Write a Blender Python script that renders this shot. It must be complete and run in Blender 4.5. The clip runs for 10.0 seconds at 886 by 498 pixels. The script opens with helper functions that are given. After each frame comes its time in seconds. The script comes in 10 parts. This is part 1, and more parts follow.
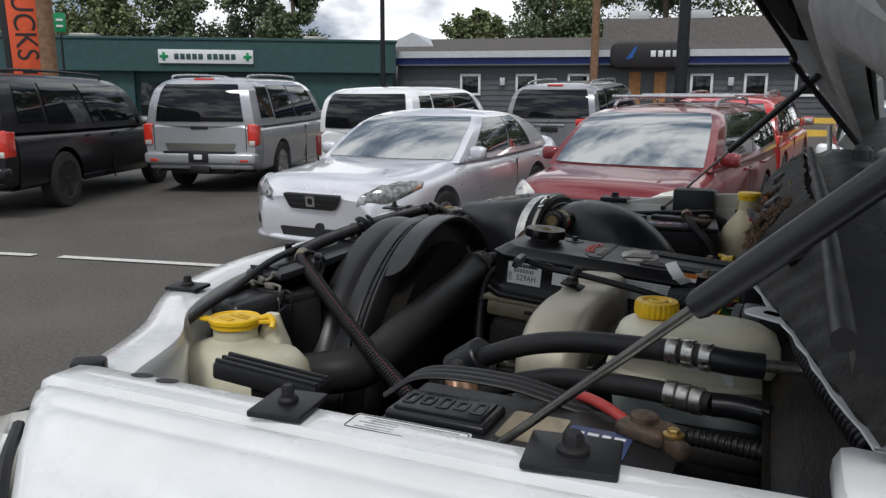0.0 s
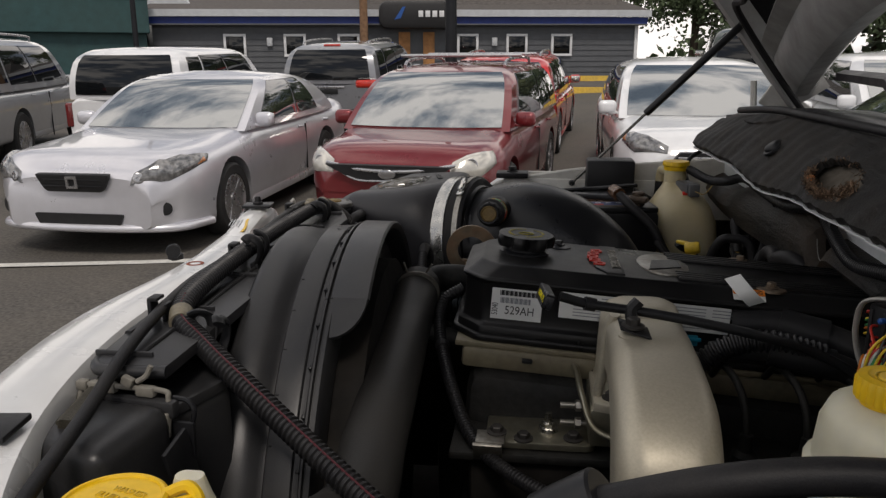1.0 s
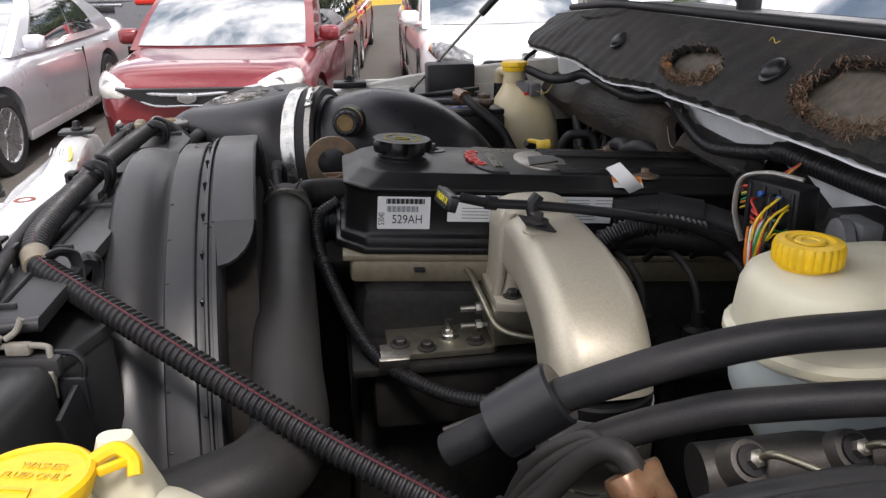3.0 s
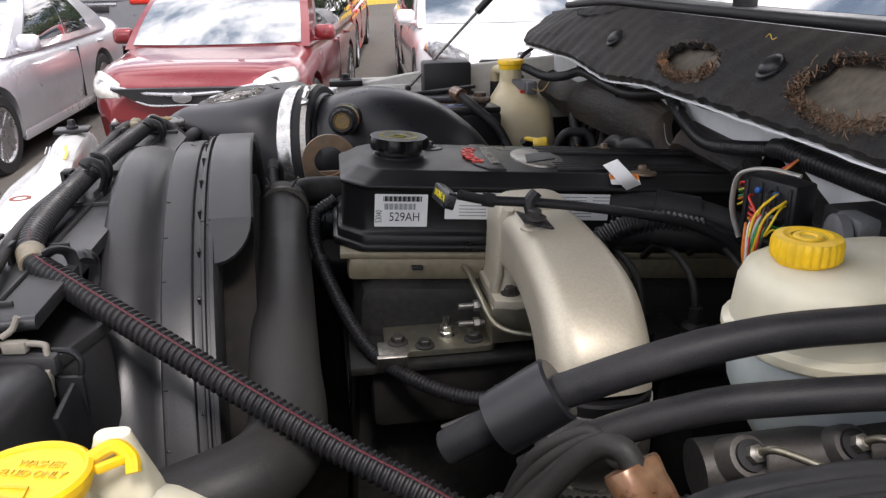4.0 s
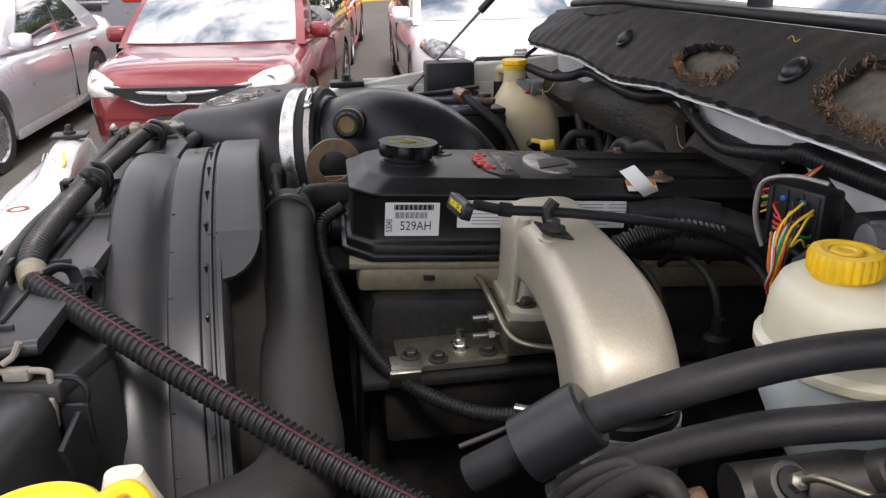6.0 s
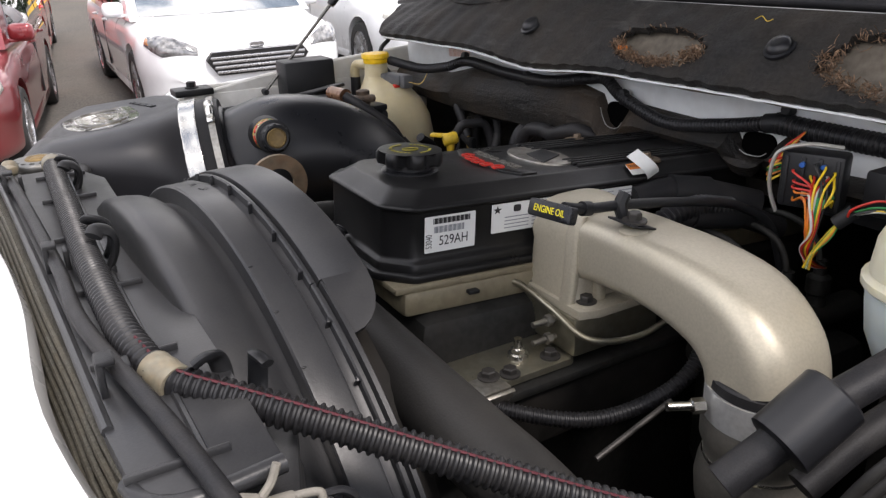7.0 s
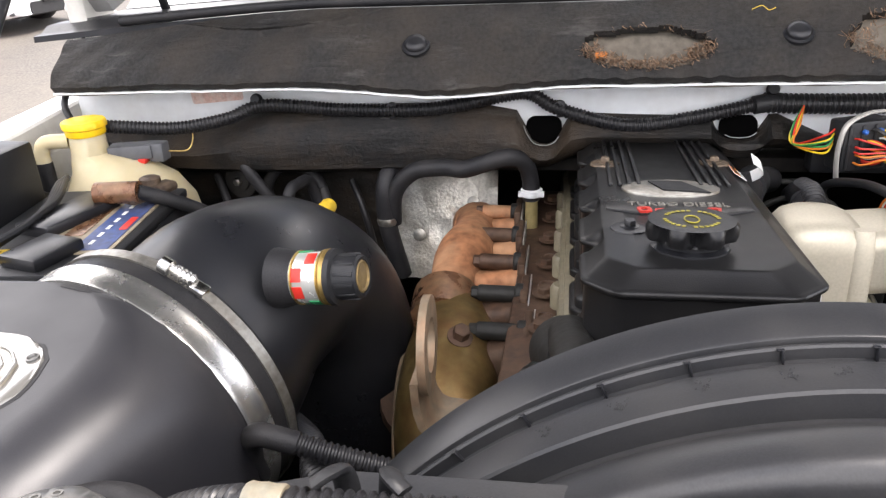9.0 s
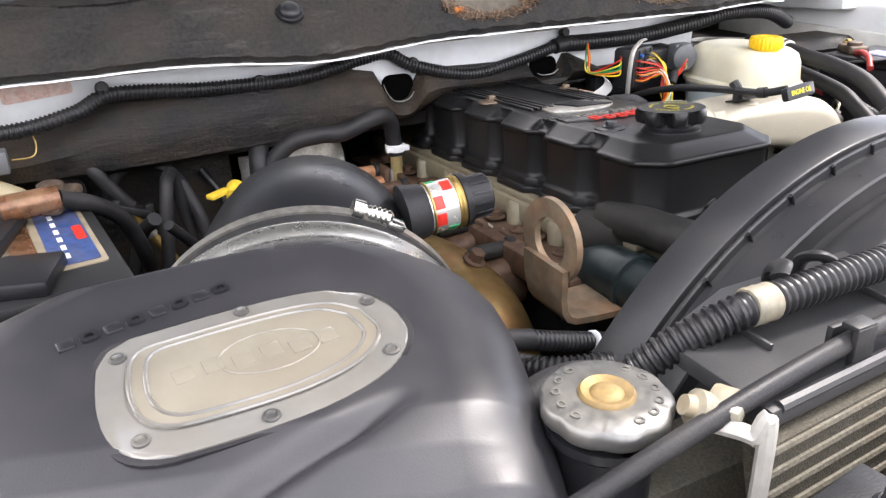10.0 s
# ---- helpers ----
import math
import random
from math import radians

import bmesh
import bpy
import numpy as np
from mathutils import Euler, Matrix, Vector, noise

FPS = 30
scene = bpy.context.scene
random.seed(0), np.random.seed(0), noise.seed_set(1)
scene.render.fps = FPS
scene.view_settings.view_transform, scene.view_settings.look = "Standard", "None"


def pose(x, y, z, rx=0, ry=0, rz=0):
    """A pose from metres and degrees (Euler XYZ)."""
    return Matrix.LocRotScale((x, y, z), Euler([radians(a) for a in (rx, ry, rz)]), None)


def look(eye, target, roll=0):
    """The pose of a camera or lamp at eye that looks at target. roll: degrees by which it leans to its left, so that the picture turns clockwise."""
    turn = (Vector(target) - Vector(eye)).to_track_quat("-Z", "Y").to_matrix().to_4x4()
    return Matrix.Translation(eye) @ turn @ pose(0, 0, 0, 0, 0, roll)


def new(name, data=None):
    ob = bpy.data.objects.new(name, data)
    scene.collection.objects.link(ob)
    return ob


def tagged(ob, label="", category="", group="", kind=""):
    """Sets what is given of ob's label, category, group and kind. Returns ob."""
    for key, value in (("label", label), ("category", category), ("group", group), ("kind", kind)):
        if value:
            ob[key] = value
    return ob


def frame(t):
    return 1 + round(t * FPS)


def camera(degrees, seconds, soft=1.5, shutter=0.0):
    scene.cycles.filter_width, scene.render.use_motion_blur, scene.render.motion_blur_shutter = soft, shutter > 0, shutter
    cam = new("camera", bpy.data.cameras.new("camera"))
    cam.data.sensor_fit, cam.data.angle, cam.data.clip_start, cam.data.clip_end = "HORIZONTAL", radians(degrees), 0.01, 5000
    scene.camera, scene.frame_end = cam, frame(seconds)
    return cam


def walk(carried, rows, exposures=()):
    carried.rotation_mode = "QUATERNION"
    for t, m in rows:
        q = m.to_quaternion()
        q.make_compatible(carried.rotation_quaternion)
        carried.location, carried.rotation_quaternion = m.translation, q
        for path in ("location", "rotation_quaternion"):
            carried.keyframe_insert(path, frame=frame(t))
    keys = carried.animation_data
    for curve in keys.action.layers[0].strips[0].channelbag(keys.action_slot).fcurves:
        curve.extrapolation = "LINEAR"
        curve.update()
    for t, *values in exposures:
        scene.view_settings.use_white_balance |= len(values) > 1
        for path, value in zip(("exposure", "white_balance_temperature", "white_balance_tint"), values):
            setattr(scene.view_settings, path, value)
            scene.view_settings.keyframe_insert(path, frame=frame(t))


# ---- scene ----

from mathutils.bvhtree import BVHTree

cam = camera(60.4, 10.0, soft=1.35)
PATH = [
    (0, (0.049, 0.041, 1.580), (-0.724, 1.739, 1.216), 0.3),
    (0.5, (-0.162, 0.202, 1.585), (-0.636, 2.002, 1.206), -0.2),
    (1, (-0.311, 0.384, 1.567), (-0.549, 2.214, 1.114), -0.2),
    (1.5, (-0.389, 0.419, 1.543), (-0.420, 2.232, 0.978), -0.5),
    (2, (-0.392, 0.424, 1.536), (-0.280, 2.210, 0.896), -0.8),
    (2.5, (-0.392, 0.423, 1.545), (-0.188, 2.197, 0.896), -1.0),
    (4, (-0.394, 0.424, 1.542), (-0.159, 2.193, 0.890), -1.2),
    (4.5, (-0.393, 0.424, 1.543), (-0.156, 2.193, 0.891), -1.3),
    (5, (-0.390, 0.425, 1.544), (-0.151, 2.194, 0.892), -1.3),
    (6.3, (-0.430, 0.489, 1.547), (-0.174, 2.249, 0.881), -1.5),
    (6.5, (-0.490, 0.521, 1.547), (-0.133, 2.262, 0.875), -1.7),
    (7, (-0.678, 0.607, 1.559), (0.182, 2.147, 0.855), -2.3),
    (7.5, (-0.825, 0.772, 1.560), (0.445, 1.987, 0.836), -2.8),
    (8, (-0.939, 1.008, 1.572), (0.518, 1.980, 0.834), -3.3),
    (8.5, (-0.978, 1.190, 1.596), (0.644, 1.823, 0.836), -3.3),
    (9, (-0.896, 1.392, 1.592), (0.811, 1.697, 0.815), -2.8),
    (9.5, (-0.911, 1.623, 1.583), (0.779, 1.260, 0.795), -2.0),
    (10, (-0.904, 1.835, 1.555), (0.654, 1.082, 0.770), -1.5),
]
EXPOSURES = [(0.0, -0.58, 6250, 10), (0.5, -0.8, 6600, 12), (1.0, -0.75, 6900, 14), (1.5, -0.45, 6800, 14), (2.5, 0.40, 6600, 15), (4.5, 0.65, 6500, 17), (6.5, 0.66, 6600, 17), (7.0, 0.75, 6600, 16), (7.5, 0.87, 6550, 15), (8.0, 1.25, 6550, 15), (8.5, 1.65, 6500, 15), (9.0, 1.90, 6700, 16), (9.5, 2.07, 6750, 16), (10.0, 2.08, 6600, 16)]
walk(cam, [(t, look(eye, target, roll)) for t, eye, target, roll in PATH], EXPOSURES)

# ---- world and sun ----
SUN_AZ, SUN_EL = 172.0, 54.0   # degrees, compass-like turn from +y towards +x, and height


def make_world():
    w = bpy.data.worlds.new("sky")
    scene.world = w
    w.use_nodes = True
    nt = w.node_tree
    nt.nodes.clear()
    out = nt.nodes.new("ShaderNodeOutputWorld")
    bg = nt.nodes.new("ShaderNodeBackground")
    sky = nt.nodes.new("ShaderNodeTexSky")
    sky.sky_type = "NISHITA"
    sky.sun_disc = False
    sky.sun_elevation = radians(SUN_EL)
    sky.sun_rotation = radians(SUN_AZ)
    co = nt.nodes.new("ShaderNodeTexCoord")
    mp = nt.nodes.new("ShaderNodeMapping")
    mp.inputs["Scale"].default_value = (1.0, 1.0, 2.2)
    mp.inputs["Location"].default_value = (3.7, 1.3, 0.4)
    nz = nt.nodes.new("ShaderNodeTexNoise")
    nz.inputs["Scale"].default_value = 3.0
    nz.inputs["Detail"].default_value = 9
    nz.inputs["Roughness"].default_value = 0.56
    ramp = nt.nodes.new("ShaderNodeValToRGB")
    ramp.color_ramp.elements[0].color = (0.25, 0.25, 0.25, 1)
    ramp.color_ramp.elements[0].position = 0.36
    ramp.color_ramp.elements[1].position = 0.44
    tone = nt.nodes.new("ShaderNodeValToRGB")
    tone.color_ramp.elements[0].position = 0.44
    tone.color_ramp.elements[0].color = (5.0, 5.7, 6.9, 1)
    tone.color_ramp.elements[1].position = 0.56
    tone.color_ramp.elements[1].color = (19.0, 18.9, 18.6, 1)
    mix = nt.nodes.new("ShaderNodeMix")
    mix.data_type = "RGBA"
    nt.links.new(co.outputs["Generated"], mp.inputs["Vector"])
    nt.links.new(mp.outputs["Vector"], nz.inputs["Vector"])
    nt.links.new(nz.outputs["Fac"], ramp.inputs["Fac"])
    nt.links.new(nz.outputs["Fac"], tone.inputs["Fac"])
    nt.links.new(ramp.outputs["Color"], mix.inputs["Factor"])
    nt.links.new(sky.outputs["Color"], mix.inputs["A"])
    nt.links.new(tone.outputs["Color"], mix.inputs["B"])
    nt.links.new(mix.outputs["Result"], bg.inputs["Color"])
    bg.inputs["Strength"].default_value = 0.10
    nt.links.new(bg.outputs["Background"], out.inputs["Surface"])


make_world()
sun_data = bpy.data.lights.new("sun", "SUN")
sun_data.energy, sun_data.angle, sun_data.color = 2.3, radians(14), (1.0, 0.96, 0.9)
sun = new("sun", sun_data)
sa, se = radians(SUN_AZ), radians(SUN_EL)
sun.matrix_world = look((0, 0, 20), Vector((0, 0, 20)) - Vector((math.sin(sa) * math.cos(se), math.cos(sa) * math.cos(se), math.sin(se))))


# ---- materials ----
def material(name, color, rough=0.5, metal=0.0, grain=60.0, vary=0.15, bump=0.0, dust=0.0, dust_color=(0.22, 0.19, 0.15), dust_scale=7.0, coat=0.0, rough_vary=0.1, trans=0.0, sss=0.0, ior=1.45, island=False, flake=0.0):
    m = bpy.data.materials.new(name)
    m.use_nodes = True
    nt = m.node_tree
    b = nt.nodes["Principled BSDF"]
    L = nt.links.new
    co = nt.nodes.new("ShaderNodeTexCoord")
    n1 = nt.nodes.new("ShaderNodeTexNoise")
    n1.inputs["Scale"].default_value, n1.inputs["Detail"].default_value = grain, 5
    L(co.outputs["Object"], n1.inputs["Vector"])
    n2 = nt.nodes.new("ShaderNodeTexNoise")
    n2.inputs["Scale"].default_value, n2.inputs["Detail"].default_value, n2.inputs["Roughness"].default_value = dust_scale, 7, 0.62
    L(co.outputs["Object"], n2.inputs["Vector"])
    r1 = nt.nodes.new("ShaderNodeValToRGB")
    lo = [max(0.0, c * (1 - vary)) for c in color]
    hi = [min(1.0, c * (1 + vary)) for c in color]
    r1.color_ramp.elements[0].position, r1.color_ramp.elements[0].color = 0.3, (*lo, 1)
    r1.color_ramp.elements[1].position, r1.color_ramp.elements[1].color = 0.7, (*hi, 1)
    L(n1.outputs["Fac"], r1.inputs["Fac"])
    col = r1.outputs["Color"]
    if island:
        g = nt.nodes.new("ShaderNodeNewGeometry")
        mr = nt.nodes.new("ShaderNodeMapRange")
        mr.inputs["To Min"].default_value, mr.inputs["To Max"].default_value = 0.55, 1.45
        L(g.outputs["Random Per Island"], mr.inputs["Value"])
        hs = nt.nodes.new("ShaderNodeHueSaturation")
        L(mr.outputs["Result"], hs.inputs["Value"])
        L(col, hs.inputs["Color"])
        col = hs.outputs["Color"]
    if dust > 0:
        r2 = nt.nodes.new("ShaderNodeMapRange")
        r2.inputs["From Min"].default_value, r2.inputs["From Max"].default_value = 0.42, 0.72
        r2.inputs["To Max"].default_value = dust
        L(n2.outputs["Fac"], r2.inputs["Value"])
        mx = nt.nodes.new("ShaderNodeMix")
        mx.data_type = "RGBA"
        L(r2.outputs["Result"], mx.inputs["Factor"])
        L(col, mx.inputs["A"])
        mx.inputs["B"].default_value = (*dust_color, 1)
        col = mx.outputs["Result"]
    L(col, b.inputs["Base Color"])
    rr = nt.nodes.new("ShaderNodeMapRange")
    rr.inputs["To Min"].default_value, rr.inputs["To Max"].default_value = max(0.02, rough - rough_vary), min(1, rough + rough_vary)
    rr.inputs["From Min"].default_value, rr.inputs["From Max"].default_value = 0.3, 0.7
    L(n2.outputs["Fac"], rr.inputs["Value"])
    L(rr.outputs["Result"], b.inputs["Roughness"])
    b.inputs["Metallic"].default_value = metal
    b.inputs["IOR"].default_value = ior
    b.inputs["Coat Weight"].default_value = coat
    b.inputs["Coat Roughness"].default_value = 0.04
    b.inputs["Transmission Weight"].default_value = trans
    if sss:
        b.inputs["Subsurface Weight"].default_value = sss
        b.inputs["Subsurface Radius"].default_value = (0.02, 0.018, 0.012)
        b.inputs["Subsurface Scale"].default_value = 0.6
    if bump:
        bp = nt.nodes.new("ShaderNodeBump")
        bp.inputs["Strength"].default_value = bump
        bp.inputs["Distance"].default_value = 0.002
        L(n1.outputs["Fac"], bp.inputs["Height"])
        L(bp.outputs["Normal"], b.inputs["Normal"])
    return m


def glass(name, color, rough=0.02):
    m = bpy.data.materials.new(name)
    m.use_nodes = True
    b = m.node_tree.nodes["Principled BSDF"]
    b.inputs["Base Color"].default_value = (*color, 1)
    b.inputs["Roughness"].default_value = rough
    b.inputs["Coat Weight"].default_value = 0.6
    b.inputs["IOR"].default_value = 2.5
    return m


def worn_pad(name, base, dirt, rough):
    """Black felt with brown dirt, pale scuffs along the pad and fine pits."""
    m = material(name, base, rough, grain=220, vary=0.45, bump=0.5, dust=0.5, dust_color=dirt, dust_scale=8, ior=1.3)
    nt = m.node_tree
    L = nt.links.new
    b = nt.nodes["Principled BSDF"]
    co = nt.nodes.new("ShaderNodeTexCoord")
    mp = nt.nodes.new("ShaderNodeMapping")
    mp.inputs["Scale"].default_value = (60, 9, 42)
    nz = nt.nodes.new("ShaderNodeTexNoise")
    nz.inputs["Scale"].default_value, nz.inputs["Detail"].default_value, nz.inputs["Roughness"].default_value = 1.0, 8, 0.7
    big = nt.nodes.new("ShaderNodeTexNoise")
    big.inputs["Scale"].default_value, big.inputs["Detail"].default_value = 5.0, 4
    mr = nt.nodes.new("ShaderNodeMapRange")
    mr.inputs["From Min"].default_value, mr.inputs["From Max"].default_value, mr.inputs["To Max"].default_value = 0.56, 0.70, 0.75
    m2 = nt.nodes.new("ShaderNodeMapRange")
    m2.inputs["From Min"].default_value, m2.inputs["From Max"].default_value = 0.42, 0.60
    mul = nt.nodes.new("ShaderNodeMath")
    mul.operation = "MULTIPLY"
    mx = nt.nodes.new("ShaderNodeMix")
    mx.data_type = "RGBA"
    mx.inputs["B"].default_value = (0.085, 0.080, 0.074, 1)
    L(co.outputs["Object"], mp.inputs["Vector"])
    L(mp.outputs["Vector"], nz.inputs["Vector"])
    L(co.outputs["Object"], big.inputs["Vector"])
    L(nz.outputs["Fac"], mr.inputs["Value"])
    L(big.outputs["Fac"], m2.inputs["Value"])
    L(mr.outputs["Result"], mul.inputs[0])
    L(m2.outputs["Result"], mul.inputs[1])
    L(mul.outputs["Value"], mx.inputs["Factor"])
    L(b.inputs["Base Color"].links[0].from_socket, mx.inputs["A"])
    L(mx.outputs["Result"], b.inputs["Base Color"])
    bp = nt.nodes.new("ShaderNodeBump")
    bp.inputs["Strength"].default_value, bp.inputs["Distance"].default_value = 0.7, 0.006
    L(nz.outputs["Fac"], bp.inputs["Height"])
    L(b.inputs["Normal"].links[0].from_socket, bp.inputs["Normal"])
    L(bp.outputs["Normal"], b.inputs["Normal"])
    return m


BLACK_PLASTIC = material("black_plastic", (0.013, 0.0135, 0.015), 0.44, grain=900, vary=0.2, bump=0.12, dust=0.16, dust_color=(0.055, 0.052, 0.048), dust_scale=16, ior=1.36)
AIRBOX_PLASTIC = material("satin_air_box_plastic", (0.0145, 0.0145, 0.0175), 0.41, grain=1200, vary=0.15, bump=0.05, dust=0.12, dust_color=(0.05, 0.048, 0.045), dust_scale=10, ior=1.5)
SATIN_PLASTIC = material("satin_black_plastic", (0.011, 0.0115, 0.0135), 0.33, grain=1200, vary=0.15, bump=0.06, dust=0.10, dust_color=(0.045, 0.043, 0.04), dust_scale=12, ior=1.42)
COVER_BLACK = material("valve_cover_plastic", (0.0075, 0.0075, 0.008), 0.36, grain=900, vary=0.2, bump=0.10, dust=0.22, dust_color=(0.03, 0.028, 0.026), dust_scale=9, ior=1.38)
SHROUD_PLASTIC = material("shroud_plastic", (0.024, 0.0245, 0.0265), 0.38, grain=700, vary=0.15, bump=0.05, dust=0.35, dust_color=(0.060, 0.057, 0.053), dust_scale=9, ior=1.42)
RUBBER = material("black_rubber", (0.014, 0.014, 0.0155), 0.50, grain=800, vary=0.3, bump=0.15, dust=0.26, dust_color=(0.065, 0.06, 0.055), dust_scale=22, ior=1.32)
LOOM = material("loom_plastic", (0.013, 0.013, 0.0145), 0.40, grain=500, vary=0.2, dust=0.14, dust_color=(0.05, 0.044, 0.038), dust_scale=30, ior=1.42)
RED_STRIPE = material("red_wire", (0.075, 0.012, 0.018), 0.5, grain=300)
PAD = worn_pad("insulation_pad", (0.016, 0.0155, 0.015), (0.058, 0.046, 0.034), 0.62)
PAD_LOW = worn_pad("stained_lower_pad", (0.0095, 0.0092, 0.009), (0.075, 0.052, 0.032), 0.46)
# Flat black for thin plates that stand in for the dark inside holes.
HOLE = material("hole_shade_black", (0.002, 0.002, 0.002), 1.0, ior=1.02, grain=10)
PAD_CORE = material("insulation_core", (0.11, 0.095, 0.075), 0.95, grain=90, vary=0.3, bump=0.6, dust=0.5, dust_color=(0.16, 0.13, 0.1))
FIBRE = material("torn_fibre", (0.19, 0.12, 0.075), 0.95, grain=200, vary=0.5, island=True)
WHITE_PAINT = material("white_truck_paint", (0.74, 0.75, 0.75), 0.28, grain=20, vary=0.04, coat=0.7, dust=0.22, dust_color=(0.5, 0.47, 0.42), dust_scale=6)
WHITE_INNER = material("white_inner_panel", (0.62, 0.61, 0.57), 0.45, grain=40, vary=0.08, coat=0.1, dust=0.5, dust_color=(0.36, 0.32, 0.26), dust_scale=13)
HOOD_FELT = material("hood_lining_felt", (0.011, 0.011, 0.0115), 0.95, grain=500, vary=0.3, bump=0.2, ior=1.12)
# Hood white greyed in its colour to stand in for the underside's shade.
HOOD_INNER = material("shade_greyed_hood_white", (0.30, 0.30, 0.295), 0.5, grain=40, vary=0.1, dust=0.6, dust_color=(0.16, 0.15, 0.13), dust_scale=9)
WHITE_CLEAN = material("white_cowl_channel", (0.66, 0.68, 0.69), 0.35, grain=40, vary=0.06, dust=0.3, dust_color=(0.42, 0.38, 0.33), dust_scale=18)
TANK = material("milky_tank_plastic", (0.60, 0.575, 0.45), 0.38, grain=25, vary=0.1, dust=0.3, dust_color=(0.54, 0.47, 0.29), dust_scale=10, sss=0.5)
TANK_BLUE = material("milky_blue_tank_plastic", (0.55, 0.62, 0.62), 0.38, grain=25, vary=0.08, dust=0.2, dust_color=(0.55, 0.5, 0.36), dust_scale=10, sss=0.5)
TANK_OLD = material("yellowed_tank_plastic", (0.50, 0.44, 0.29), 0.42, grain=20, vary=0.12, dust=0.45, dust_color=(0.42, 0.33, 0.17), dust_scale=12, sss=0.5)
YELLOW = material("yellow_cap_plastic", (0.80, 0.50, 0.01), 0.38, grain=120, vary=0.08, dust=0.18, dust_color=(0.42, 0.26, 0.03), dust_scale=40)
YELLOW_DULL = material("dull_yellow_plastic", (0.62, 0.42, 0.03), 0.45, grain=150, vary=0.15, dust=0.3, dust_color=(0.3, 0.22, 0.06), dust_scale=60)
CAST = material("cast_aluminium", (0.47, 0.43, 0.34), 0.44, metal=0.4, grain=420, vary=0.07, bump=0.07, dust=0.30, dust_color=(0.36, 0.32, 0.245), dust_scale=9)
HEAD_PAINT = material("beige_engine_paint", (0.17, 0.15, 0.10), 0.5, grain=120, vary=0.15, bump=0.12, dust=0.5, dust_color=(0.16, 0.12, 0.08), dust_scale=25)
STEEL = material("bright_steel", (0.68, 0.67, 0.63), 0.24, metal=1.0, grain=300, vary=0.08, dust=0.2, dust_color=(0.4, 0.36, 0.28), dust_scale=40)
BAND = material("brushed_band_steel", (0.52, 0.515, 0.49), 0.27, metal=0.92, grain=500, vary=0.03, rough_vary=0.05, dust=0.06, dust_color=(0.45, 0.42, 0.36), dust_scale=40)
CLAMP_STEEL = material("brushed_clamp_steel", (0.52, 0.52, 0.51), 0.42, metal=0.55, grain=200, vary=0.12, dust=0.2, dust_color=(0.3, 0.28, 0.25), dust_scale=40)
CRIMP = material("bright_crimp_metal", (0.46, 0.45, 0.42), 0.3, metal=0.95, grain=200, vary=0.15, dust=0.2, dust_color=(0.2, 0.17, 0.13), dust_scale=60)
DULL_STEEL = material("dull_steel", (0.34, 0.33, 0.30), 0.42, metal=0.9, grain=200, vary=0.2, dust=0.45, dust_color=(0.16, 0.12, 0.08), dust_scale=40, bump=0.1)
TAN_BOLT = material("tan_bolt_steel", (0.16, 0.12, 0.085), 0.5, metal=0.5, grain=200, vary=0.3, dust=0.5, dust_color=(0.10, 0.07, 0.045), dust_scale=60)
ZINC = material("zinc_plate", (0.30, 0.285, 0.225), 0.36, metal=0.85, grain=90, vary=0.15, dust=0.4, dust_color=(0.25, 0.2, 0.12), dust_scale=25)
RUST = material("rusty_iron", (0.30, 0.13, 0.06), 0.75, metal=0.1, grain=70, vary=0.45, bump=0.35, dust=0.8, dust_color=(0.50, 0.29, 0.16), dust_scale=14)
RUST_DARK = material("dark_rusty_iron", (0.072, 0.040, 0.025), 0.65, metal=0.3, grain=90, vary=0.4, bump=0.35, dust=0.5, dust_color=(0.12, 0.08, 0.052), dust_scale=22)
EYE_STEEL = material("tan_rusty_plate", (0.20, 0.155, 0.105), 0.55, metal=0.35, grain=70, vary=0.3, bump=0.2, dust=0.6, dust_color=(0.30, 0.15, 0.075), dust_scale=30)
FINS = material("dark_fins", (0.055, 0.050, 0.038), 0.6, metal=0.3, grain=900, vary=0.5, bump=0.5, dust=0.4, dust_color=(0.03, 0.026, 0.02), dust_scale=30, ior=1.3)
BOOT_BLACK = material("weathered_hose_rubber", (0.015, 0.0145, 0.014), 0.55, grain=500, vary=0.2, bump=0.1, dust=0.4, dust_color=(0.045, 0.041, 0.036), dust_scale=9, ior=1.35)
BOOT = material("greyed_rubber_boot", (0.07, 0.066, 0.058), 0.6, grain=300, vary=0.2, bump=0.15, dust=0.4, dust_color=(0.12, 0.11, 0.09), dust_scale=25)
LABEL_BLUE = material("faded_blue_print", (0.025, 0.055, 0.17), 0.5, grain=150, vary=0.3, dust=0.5, dust_color=(0.12, 0.10, 0.08), dust_scale=40)
GOLD_ZINC = material("gold_zinc", (0.55, 0.46, 0.22), 0.36, metal=0.6, grain=90, vary=0.2, dust=0.5, dust_color=(0.28, 0.2, 0.09), dust_scale=20)
TURBO_GOLD = material("heat_stained_gold", (0.22, 0.155, 0.06), 0.42, metal=0.7, grain=60, vary=0.3, bump=0.08, dust=0.9, dust_color=(0.16, 0.062, 0.022), dust_scale=13)
CAP_BRASS = material("tarnished_cap_brass", (0.20, 0.135, 0.05), 0.6, metal=0.5, grain=200, vary=0.25, dust=0.5, dust_color=(0.26, 0.20, 0.13), dust_scale=60)
ROD = material("dark_strut_rod", (0.13, 0.125, 0.115), 0.26, metal=0.9, grain=120, vary=0.15)
BRASS = material("worn_brass", (0.42, 0.29, 0.10), 0.44, metal=0.9, grain=150, vary=0.2, dust=0.4, dust_color=(0.25, 0.16, 0.06), dust_scale=50)
